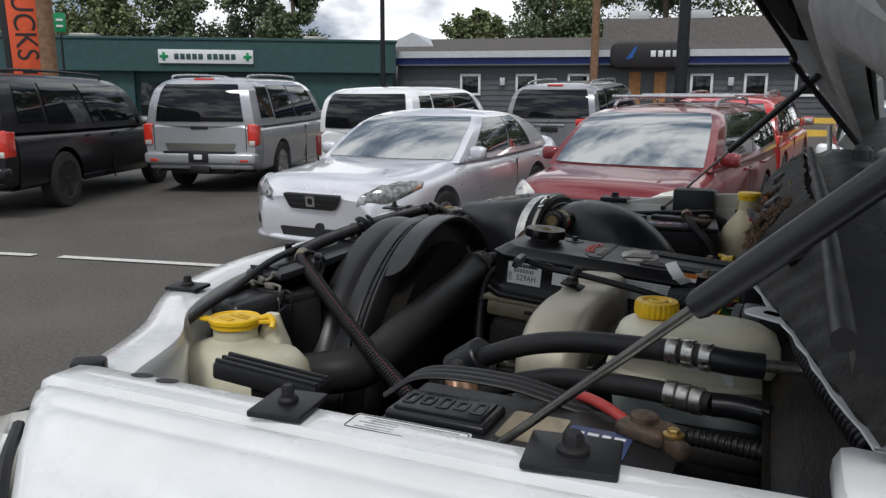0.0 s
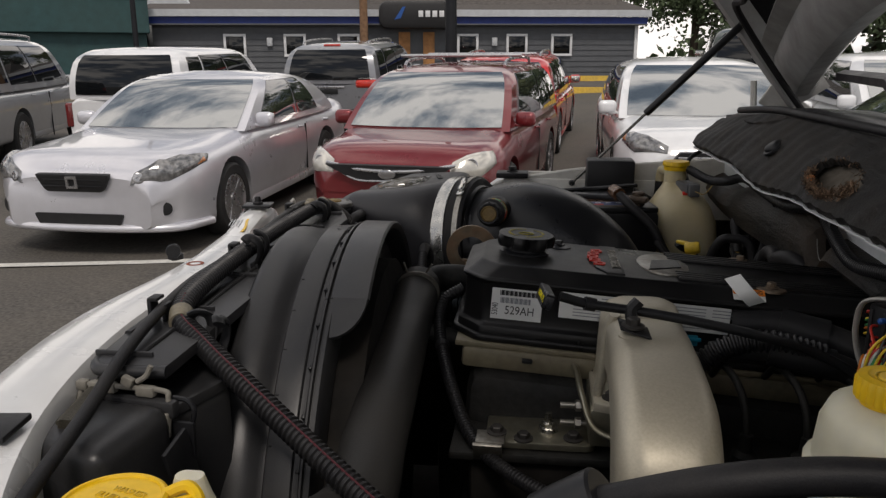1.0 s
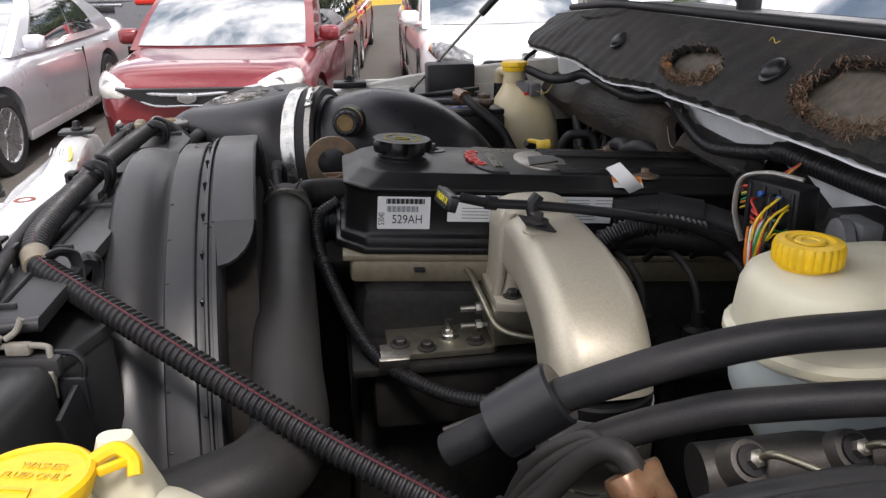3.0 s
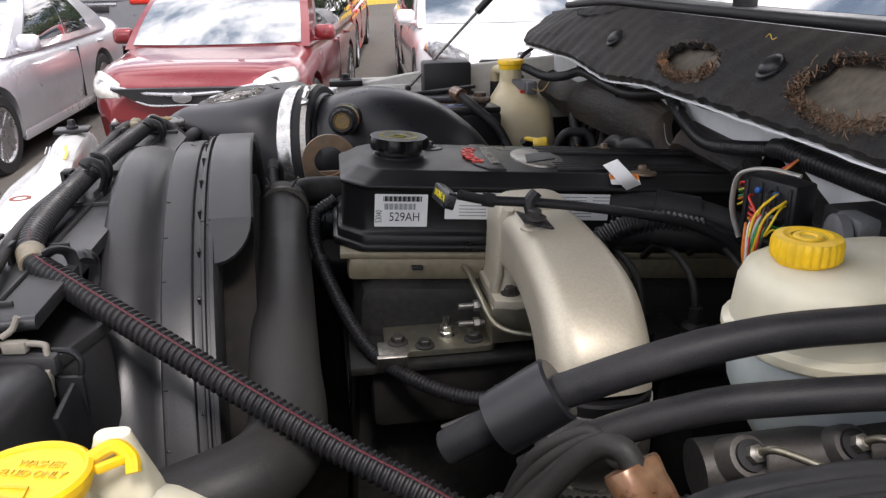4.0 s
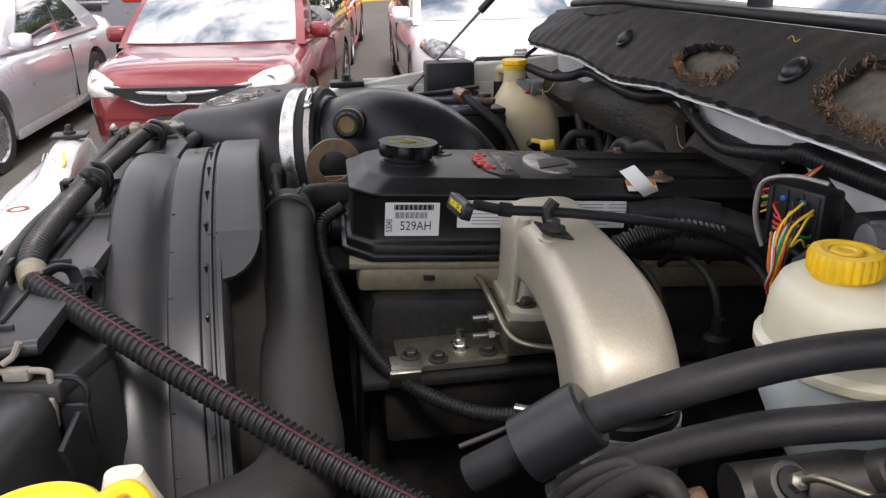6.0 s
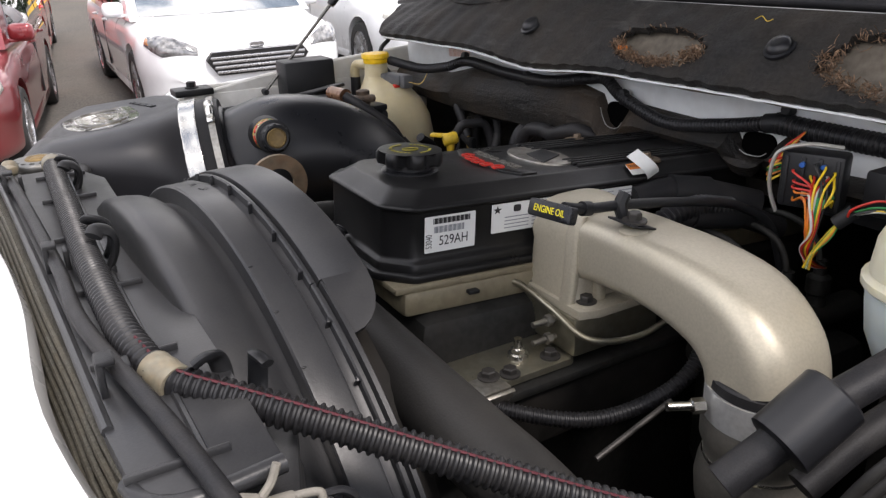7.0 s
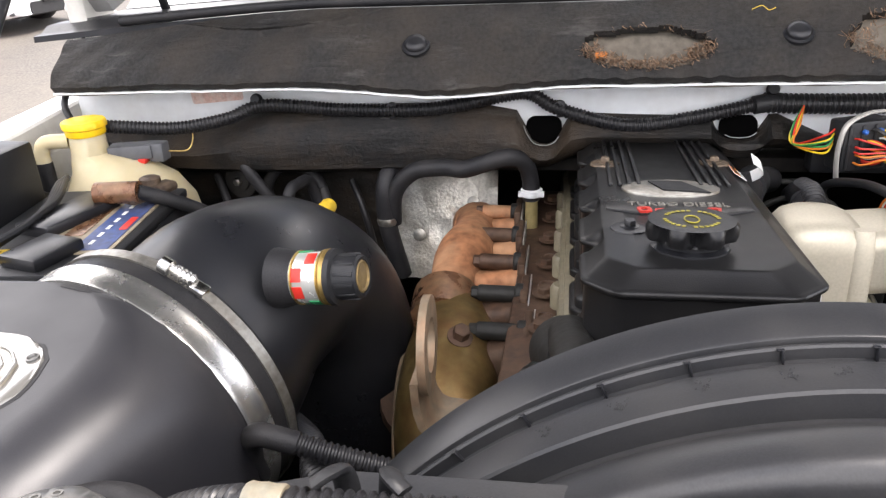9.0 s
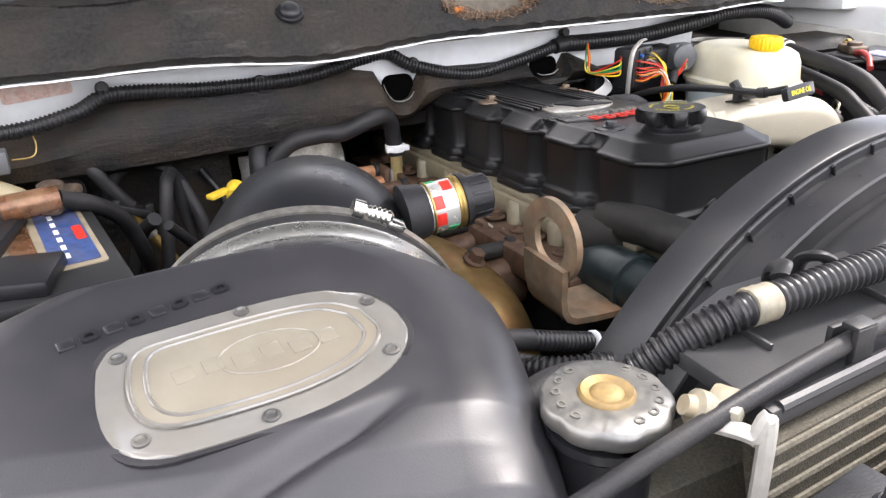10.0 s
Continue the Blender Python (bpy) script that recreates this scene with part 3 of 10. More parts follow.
def car(name, label, pose_, col, L, W, H, belt=0.62, hood=0.70, hood_len=0.95, deck=0.0, rear_hatch=0.25, screen=0.85, roof_back=0.5, wheel_r=0.32, fo=0.90, wb=2.65, glassmat=None, rails_on=False, rear_up=False, nose=None, tail=None, dark_wheels=False, roof_in=0.26, low_dark=False, lift=0.0, blunt=0.12, pillar=0.4, rail_mat=None):
    """A car with its nose along local +x, middle of the nose at the origin, wheels on z = 0."""
    t = thing(name, pose_, label, "car", "parked cars")
    M = FRAME[t.name]
    zb = belt * H
    zh = hood * zb + (1 - hood) * 0.30
    hw = W / 2
    # lower body, section after section from nose to tail
    st = []
    xs = [0.0, -0.06, -0.2, -0.5, -hood_len * 0.7, -hood_len, -hood_len - screen * 0.5, -L * 0.5, -L * 0.7, -L + max(deck, 0.35), -L + 0.3, -L + 0.06, -L]
    for x in xs:
        f = min(1, -x / hood_len)
        b = min(1, (x + L) / 0.3)
        if x > -hood_len:
            zt = zh - 0.16 * (1 - min(1, -x / 0.25)) ** 2 + (zb - 0.02 - zh) * f ** 0.8
        else:
            zt = zb
        if deck and x < -L + deck:
            zt = zb + 0.05
        if x < -L + 0.06:
            zt -= 0.05
        wide = hw * (1 - 0.30 * (1 - min(1, -x / 0.55)) ** 2.2) * (1 - blunt * (1 - min(1, (x + L) / 0.5)) ** 2)
        low = 0.20 + lift + 0.06 * (1 - min(1, -x / 0.3)) + 0.10 * (1 - min(1, (x + L) / 0.4))
        crown = 0.035 if x > -hood_len else 0.0
        ring = []
        shoulder = zt - 0.03
        for y, z in ((0, zt + crown), (0.45, zt + crown * 0.8), (0.78, zt + 0.004), (0.93, shoulder - 0.03), (0.985, shoulder - 0.13), (1.0, low + 0.55 * (shoulder - low)), (0.985, low + 0.2), (0.97, low + 0.05), (0.9, low), (0, low)):
            ring.append((y * wide, z))
        st.append((x, ring))
    half = []
    for x, ring in st:
        top = [(p.x, p.y, p.z) for p in catmull([(x, -y, z) for y, z in ring[:9]], 3)]
        half.append(top + [(x, 0, ring[9][1])])
    cols = [catmull([h[j] for h in half], 3) for j in range(len(half[0]))]
    rings = []
    for i in range(len(cols[0])):
        left = [c[i] for c in cols]
        rings.append([tuple(p) for p in left] + [(p.x, -p.y, p.z) for p in left[-2:0:-1]])
    body = loft(rings)
    bmesh.ops.recalc_face_normals(body, faces=body.faces)
    BODYTREE[t.name] = BVHTree.FromBMesh(body)
    me = bpy.data.meshes.new("tmp_body")
    body.to_mesh(me)
    body.free()
    tmp = bpy.data.objects.new("tmp_body", me)
    scene.collection.objects.link(tmp)
    cut = bmesh.new()
    for wx in (-fo, -fo - wb):
        for sy in (-1, 1):
            c = lathe([(wheel_r * 1.17, -0.2), (wheel_r * 1.17, 0.2)], Matrix.Translation((wx, sy * (hw - 0.05), wheel_r)) @ Matrix.Rotation(radians(90), 4, "X"), 28)
            cut = join(cut, c)
    bmesh.ops.recalc_face_normals(cut, faces=cut.faces)
    mc = bpy.data.meshes.new("tmp_cut")
    cut.to_mesh(mc)
    cut.free()
    cutter = bpy.data.objects.new("tmp_cut", mc)
    scene.collection.objects.link(cutter)
    mod = tmp.modifiers.new("arch", "BOOLEAN")
    mod.object, mod.operation, mod.solver = cutter, "DIFFERENCE", "EXACT"
    dg = bpy.context.evaluated_depsgraph_get()
    dg.update()
    done = bpy.data.meshes.new_from_object(tmp.evaluated_get(dg))
    bpy.data.objects.remove(tmp)
    bpy.data.objects.remove(cutter)
    bm = bmesh.new()
    bm.from_mesh(done)
    bpy.data.meshes.remove(done)
    bm.transform(M)
    part("body", bm, col, t, angle=32)
    bm = box((L * 0.9, W * 0.86, 0.12), M @ Matrix.Translation((-L / 2, 0, 0.25 + lift)), 0.03)
    part("underbody", bm, CAR_BLACK, t)
    # cabin: a frustum with rounded corners, lofted from belt to roof
    x0, x1 = -hood_len + 0.10, -L + deck + 0.02 + (0.0 if deck else 0.04)
    r0, r1 = -hood_len - screen, -L + deck + roof_back if deck else -L + rear_hatch
    cabin = []
    lev = (0, 0.15, 0.3, 0.45, 0.6, 0.72, 0.82, 0.89, 0.94, 0.975, 1.0)
    n = 6

    def plan(a, b, w, z):
        """One level of the cabin, seen from above."""
        loop = []
        for i in range(n + 1):
            y = -w + 2 * w * i / n
            loop.append((a + 0.13 * (1 - (y / w) ** 2), y, z))
        for i in range(1, 6):
            loop.append((a + (b - a) * i / 6, w + 0.04 * math.sin(math.pi * i / 6), z))
        for i in range(n + 1):
            y = w - 2 * w * i / n
            loop.append((b - 0.09 * (1 - (y / w) ** 2), y, z))
        for i in range(1, 6):
            loop.append((b + (a - b) * i / 6, -w - 0.04 * math.sin(math.pi * i / 6), z))
        return loop

    for f in lev:
        e = 0 if f < 0.72 else 1 - math.sqrt(max(0, 1 - ((f - 0.72) / 0.28) ** 2))
        a = x0 + (r0 - x0) * f + 0.05 * math.sin(math.pi * f) - min(0.34, 0.30 * (r0 - r1)) * e
        b = x1 + (r1 - x1) * f ** (1.25 if deck else 1.15) - 0.06 * math.sin(math.pi * f) + min(0.5 if deck else 0.26, 0.38 * (r0 - r1)) * e
        w = (hw - 0.06) - roof_in * 0.62 * f + 0.025 * math.sin(math.pi * f) - 0.24 * e
        cabin.append(plan(a, b, w, zb - 0.03 + (H - 0.02 - zb + 0.03) * f))
    cabin.append(plan(a + (b - a) * 0.2, b + (a - b) * 0.2, w * 0.55, H))
    bm = loft(cabin)
    bm.transform(M)
    part("cabin", bm, col, t, angle=50)

    def pane(pname, js, f0, f1, mat, trim0=0.0, trim1=0.0, push=0.012, lab=""):
        """A pane that follows the cabin between two heights."""
        c = Vector(((x0 + x1) / 2, 0, 0))
        rows = []
        js = sorted(set(js) | {q for q in range(24) if js[0] < q < js[-1]})
        for f in [f0] + [q for q in lev if f0 + 0.01 < q < f1 - 0.01] + [f1]:
            k = max(i for i in range(len(lev)) if lev[i] <= f + 1e-9)
            k = min(k, len(lev) - 2)
            s = (f - lev[k]) / (lev[k + 1] - lev[k])
            row = []
            for j in js:
                p = Vector(cabin[k][int(j) % 24]).lerp(Vector(cabin[k + 1][int(j) % 24]), s)
                if j != int(j):
                    q = Vector(cabin[k][(int(j) + 1) % 24]).lerp(Vector(cabin[k + 1][(int(j) + 1) % 24]), s)
                    p = p.lerp(q, j - int(j))
                row.append(p)
            rows.append(row)
        out, back = [], []
        for i, row in enumerate(rows):
            o, q = [], []
            for j, p in enumerate(row):
                u = rows[min(i + 1, len(rows) - 1)][j] - rows[max(i - 1, 0)][j]
                v = row[min(j + 1, len(row) - 1)] - row[max(j - 1, 0)]
                nrm = u.cross(v).normalized()
                if nrm.dot(p - Vector((c.x, 0, p.z - 0.3))) < 0:
                    nrm = -nrm
                o.append(p + nrm * push)
                q.append(p - nrm * 0.012)
            out.append(o)
            back.append(q)
        bm = loft([o + q[::-1] for o, q in zip(out, back)])
        bm.transform(M)
        return part(pname, bm, mat, t, lab, angle=60)

    g = glassmat or CAR_GLASS
    pane("windscreen", [0.28, 1, 2, 3, 4, 5, 5.72], 0.05, 0.88, WIND_GLASS, lab="windscreen reflecting clouds")
    pane("rear_window", [12 + pillar, 13, 14, 15, 16, 17, 18 - pillar], 0.10, 0.86, g)
    for base, sgn in ((6, 1), (18, 1)):
        if base == 6:
            pane("side_window", [6.55, 7.5, 8, 8.75], 0.12, 0.85, g)
            pane("side_window", [8.85, 9.5, 10, 10.5], 0.12, 0.85, g)
            if not deck:
                pane("quarter_window", [10.65, 11, 11.5], 0.16, 0.82, g)
        else:
            pane("side_window", [21.25, 22, 22.5, 23.45], 0.12, 0.85, g)
            pane("side_window", [19.5, 20, 20.5, 21.15], 0.12, 0.85, g)
            if not deck:
                pane("quarter_window", [18.5, 19, 19.35], 0.16, 0.82, g)
    for wx in (-fo, -fo - wb):
        for sy in (-1, 1):
            wheel(t, (wx, sy * (hw - 0.11), wheel_r), wheel_r, sy, dark_wheels)
    for sy in (-1, 1):
        mm = M @ Matrix.Translation((-hood_len - 0.18, sy * (hw + 0.04), zb + 0.06)) @ Matrix.Rotation(radians(-8 * sy), 4, "Z")
        bm = box((0.10, 0.19, 0.14), mm, 0.045, 3)
        bm = join(bm, box((0.06, 0.12, 0.03), M @ Matrix.Translation((-hood_len - 0.18, sy * (hw - 0.04), zb + 0.005)), 0.01))
        mir = part("door_mirror", bm, col, t)
        part("mirror_glass", box((0.006, 0.15, 0.105), mm @ Matrix.Translation((-0.052, 0, 0)), 0.002), STEEL, mir)
        for hx in ((-hood_len - screen - 0.55, -hood_len - screen - 1.45) if not deck or L > 4.6 else (-hood_len - screen - 0.55,)):
            part("door_handle", tube([M @ Vector((hx, sy * (hw - 0.02), zb - 0.13)), M @ Vector((hx + 0.07, sy * (hw + 0.012), zb - 0.125)), M @ Vector((hx + 0.15, sy * (hw - 0.02), zb - 0.12))], 0.014, 8), col, t)
        part("door_seam", box((0.012, 0.02, zb - 0.42), M @ Matrix.Translation((-hood_len - screen - 0.62, sy * (hw - 0.008), 0.2 + zb / 2 - 0.1)), 0.003), CAR_BLACK, t)
        part("sill", box((wb - 2 * wheel_r - 0.18, 0.05, 0.10), M @ Matrix.Translation((-fo - wb / 2, sy * (hw - 0.04), 0.24 + lift)), 0.02), CAR_BLACK if low_dark else col, t)
    if nose:
        nose(t, M, zh, hw)
    if tail:
        tail(t, M, zb, hw, L)
    if rails_on:
        for sy in (-1, 1):
            y = sy * (hw - 0.33)
            part("roof_rail", tube([M @ Vector(p) for p in ((r0 - 0.25, y, H - 0.03), (r0 - 0.40, y, H + 0.025), ((r0 + r1) / 2, y, H + 0.045), (r1 + 0.40, y, H + 0.025), (r1 + 0.25, y, H - 0.03))], 0.018, 8), rail_mat or ALLOY, t, "roof rail")
        for q in ((0.25, 0.75) if rails_on == 2 else ()):
            part("cross_bar", tube([M @ Vector((r0 + (r1 - r0) * q, y, H + 0.075)) for y in (-hw + 0.2, 0, hw - 0.2)], 0.018, 8), ALLOY, t, "silver cross bar")
    return t


def on_body(t, p, out):
    """The place on a car's skin nearest to p, moved outwards."""
    q, nrm, _, _ = BODYTREE[t.name].find_nearest(Vector(p))
    if nrm.dot(q - Vector((-1.2, 0, 0.5))) < 0:
        nrm = -nrm
    return q + nrm * out


def lamp_patch(t, M, name, pts, mat, parent_label="", thick=0.02, lift=0.0):
    """A lens that lies on the body inside the outline pts."""
    c = sum((Vector(p) for p in pts), Vector()) / len(pts)
    edge = [Vector(p).lerp(Vector(q), k / 4) for p, q in zip(pts, pts[1:] + pts[:1]) for k in range(4)]
    bm = bmesh.new()
    rings = [[bm.verts.new(on_body(t, c.lerp(p, s), out + lift)) for p in edge] for s, out in ((1, -0.012), (1, 0.006), (0.93, 0.012), (0.62, 0.4 * thick + 0.008), (0.3, 0.4 * thick + 0.01))]
    for a, b in zip(rings, rings[1:]):
        for i in range(len(a)):
            k = (i + 1) % len(a)
            bm.faces.new((a[i], a[k], b[k], b[i]))
    mid = bm.verts.new(on_body(t, c, 0.4 * thick + 0.011 + lift))
    for i in range(len(edge)):
        bm.faces.new((rings[-1][i], rings[-1][(i + 1) % len(edge)], mid))
    bm.transform(M)
    return part(name, bm, mat, t, parent_label)


def nose_coupe(t, M, zh, hw):
    bm = prism(fillet([(-0.33, 0.07), (-0.25, -0.075), (0.25, -0.075), (0.33, 0.07)], 0.025), 0, 0.045, M @ axes((0.0, 0, zh - 0.165), (0, 1, 0), (0.1, 0, 1)), 0.006)
    g = part("grille", bm, CAR_BLACK, t, "black grille")
    for k in range(2):
        part("grille_bar", box((0.012, 0.52, 0.010), M @ Matrix.Translation((0.048, 0, zh - 0.195 + 0.05 * k)), 0.004), SATIN_PLASTIC, g)
    part("badge", frame_bar(0.10, 0.10, 0.022, 0.046, 0.062, M @ axes((0.0, 0, zh - 0.160), (0, 1, 0), (0.1, 0, 1))), ALLOY, g, "plain silver badge")
    part("lower_intake", prism(fillet([(-0.40, 0.045), (-0.36, -0.05), (0.36, -0.05), (0.40, 0.045)], 0.02), 0, 0.05, M @ axes((-0.03, 0, 0.335), (0, 1, 0), (0, 0, 1))), CAR_BLACK, t)
    part("bumper_lip", tube([M @ Vector(p) for p in ((-0.5, -hw * 0.99, 0.24), (-0.16, -hw * 0.86, 0.25), (-0.01, -hw * 0.5, 0.26), (0.02, 0, 0.26), (-0.01, hw * 0.5, 0.26), (-0.16, hw * 0.86, 0.25), (-0.5, hw * 0.99, 0.24))], 0.034, 10), PAINT_SILVER, t)
    for s in (-1, 1):
        pts = [(-0.03, s * 0.48, zh - 0.19), (-0.06, s * 0.50, zh - 0.12), (-0.25, s * 0.70, zh - 0.055), (-0.60, s * 0.90, zh + 0.02), (-0.52, s * 0.92, zh - 0.05), (-0.16, s * 0.72, zh - 0.175)]
        h = lamp_patch(t, M, "headlight", pts if s > 0 else pts[::-1], HEADLAMP_DARK, "smoked headlight", 0.055)
        for q in ((-0.06, s * 0.54, zh - 0.16), (-0.14, s * 0.66, zh - 0.13)):
            part("reflector", lathe([(0.012, 0.004), (0.036, 0.008), (0.044, 0.004), (0.040, -0.01)], M @ aim(on_body(t, q, 0.012), (1, s * 0.5, 0.2)), 20), ALLOY, h)
        lamp_patch(t, M, "side_marker", [(-0.40, s * 0.86, zh - 0.02), (-0.50, s * 0.90, zh + 0.0), (-0.49, s * 0.91, zh - 0.045), (-0.38, s * 0.86, zh - 0.08)][::s], AMBER_DULL, "amber turn lamp", 0.02, 0.006)
        part("fog_lamp", lathe([(0.055, -0.02), (0.055, 0.003), (0.03, 0.005)], M @ aim(on_body(t, (-0.12, s * 0.68, 0.42), 0), (1, s * 0.6, 0)), 18), CAR_BLACK, t)


def nose_wagon(t, M, zh, hw):
    out = [(-0.55, 0.07), (-0.30, -0.06), (0.30, -0.06), (0.55, 0.07)]
    g = part("grille", prism(out, 0, 0.045, M @ axes((0.01, 0, zh - 0.15), (0, 1, 0), (0.1, 0, 1))), CAR_BLACK, t, "black grille under a chrome wing")
    part("chrome_wing", tube([M @ Vector(p) for p in ((0.0, -0.56, zh - 0.075), (0.045, -0.3, zh - 0.115), (0.06, 0, zh - 0.13), (0.045, 0.3, zh - 0.115), (0.0, 0.56, zh - 0.075))], 0.016, 8), ALLOY, g)
    part("chrome_edge", tube([M @ Vector(p) for p in ((0.02, -0.5, zh - 0.11), (0.055, -0.28, zh - 0.205), (0.06, 0, zh - 0.21), (0.055, 0.28, zh - 0.205), (0.02, 0.5, zh - 0.11))], 0.009, 8), ALLOY, g)
    oval = [(0.075 * math.cos(a * math.pi / 12), 0.042 * math.sin(a * math.pi / 12)) for a in range(24)]
    part("badge", prism(oval, 0.05, 0.075, M @ axes((0.01, 0, zh - 0.145), (0, 1, 0), (0.1, 0, 1)), 0.005), ALLOY, g, "plain oval badge")
    part("lower_intake", prism(rrect(0.9, 0.12, 0.04), 0, 0.05, M @ axes((-0.02, 0, 0.30), (0, 1, 0), (0, 0, 1))), CAR_BLACK, t)
    part("plate_holder", box((0.03, 0.42, 0.12), M @ Matrix.Translation((0.03, 0, 0.43)), 0.008), CAR_BLACK, t, "empty black plate holder")
    for s in (-1, 1):
        pts = [(-0.02, s * 0.50, zh - 0.17), (-0.06, s * 0.52, zh - 0.05), (-0.24, s * 0.70, zh + 0.01), (-0.40, s * 0.80, zh + 0.02), (-0.36, s * 0.83, zh - 0.10), (-0.14, s * 0.74, zh - 0.18)]
        h = lamp_patch(t, M, "headlight", pts if s > 0 else pts[::-1], HEADLAMP, "clear headlight", 0.05)
        part("reflector", lathe([(0.015, 0.004), (0.045, 0.009), (0.052, 0.004), (0.048, -0.01)], M @ aim(on_body(t, (-0.12, s * 0.66, zh - 0.09), 0.014), (1, s * 0.4, 0.2)), 20), ALLOY, h)


def nose_sedan(t, M, zh, hw):
    out = [(-0.40, 0.09), (-0.45, 0.02), (-0.36, -0.11), (0.36, -0.11), (0.45, 0.02), (0.40, 0.09)]
    g = part("grille", prism(out, 0, 0.05, M @ axes((0.0, 0, zh - 0.20), (0, 1, 0), (0.12, 0, 1))), CAR_BLACK, t, "dark grille with chrome bars")
    for k in range(5):
        w = 0.84 - 0.03 * abs(k - 3)
        part("grille_bar", box((0.024, w, 0.024), M @ Matrix.Translation((0.058 - 0.003 * k, 0, zh - 0.285 + 0.04 * k)), 0.006), ALLOY, g)
    part("badge", prism(rrect(0.13, 0.05, 0.024), 0.0, 0.03, M @ axes((0.0, 0, zh - 0.075), (0, 1, 0), (0.3, 0, 1)), 0.004), ALLOY, t, "plain silver badge")
    part("lower_intake", prism(rrect(1.0, 0.13, 0.05), 0, 0.05, M @ axes((-0.03, 0, 0.31), (0, 1, 0), (0, 0, 1))), CAR_BLACK, t)
    for s in (-1, 1):
        pts = [(-0.03, s * 0.50, zh - 0.15), (-0.05, s * 0.49, zh - 0.08), (-0.26, s * 0.72, zh + 0.00), (-0.44, s * 0.83, zh + 0.01), (-0.40, s * 0.86, zh - 0.07), (-0.16, s * 0.75, zh - 0.15)]
        h = lamp_patch(t, M, "headlight", pts if s > 0 else pts[::-1], HEADLAMP_DARK, "dark-edged headlight", 0.045)
        lamp_patch(t, M, "turn_lamp", [(-0.30, s * 0.82, zh - 0.02), (-0.42, s * 0.84, zh + 0.0), (-0.39, s * 0.86, zh - 0.05), (-0.28, s * 0.83, zh - 0.07)][::s], AMBER_DULL, "amber turn lamp", 0.02, 0.006)


def nose_small(t, M, zh, hw):
    g = part("grille", prism([(-0.45, 0.045), (-0.30, -0.055), (0.30, -0.055), (0.45, 0.045)], 0, 0.04, M @ axes((0.01, 0, zh - 0.14), (0, 1, 0), (0.12, 0, 1))), CAR_BLACK, t, "slim dark grille")
    part("chrome_bar", tube([M @ Vector(p) for p in ((0.0, -0.44, zh - 0.08), (0.05, 0, zh - 0.12), (0.0, 0.44, zh - 0.08))], 0.014, 8), ALLOY, g)
    oval = [(0.07 * math.cos(a * math.pi / 12), 0.05 * math.sin(a * math.pi / 12)) for a in range(24)]
    part("badge", prism(oval, 0.04, 0.06, M @ axes((0.01, 0, zh - 0.115), (0, 1, 0), (0.12, 0, 1)), 0.004), ALLOY, g, "plain silver badge")
    part("lower_intake", prism(rrect(0.80, 0.16, 0.05), 0, 0.05, M @ axes((-0.03, 0, 0.34), (0, 1, 0), (0, 0, 1))), CAR_BLACK, t)
    part("plate_holder", box((0.03, 0.34, 0.13), M @ Matrix.Translation((0.03, 0, 0.46)), 0.008), CAR_BLACK, t, "black plate holder")
    for s in (-1, 1):
        pts = [(-0.03, s * 0.46, zh - 0.15), (-0.05, s * 0.47, zh - 0.06), (-0.24, s * 0.70, zh + 0.0), (-0.42, s * 0.81, zh + 0.02), (-0.38, s * 0.84, zh - 0.08), (-0.14, s * 0.73, zh - 0.16)]
        lamp_patch(t, M, "headlight", pts if s > 0 else pts[::-1], HEADLAMP, "clear headlight", 0.045)
        part("fog_recess", prism([(-0.14, -0.09), (0.10, -0.09), (-0.10, 0.08)] if s > 0 else [(0.14, -0.09), (0.10, 0.08), (-0.10, -0.09)], 0, 0.05, M @ axes((-0.10, s * 0.62, 0.36), (-s * 0.25 * s, 1, 0), (0, 0, 1))), CAR_BLACK, t)


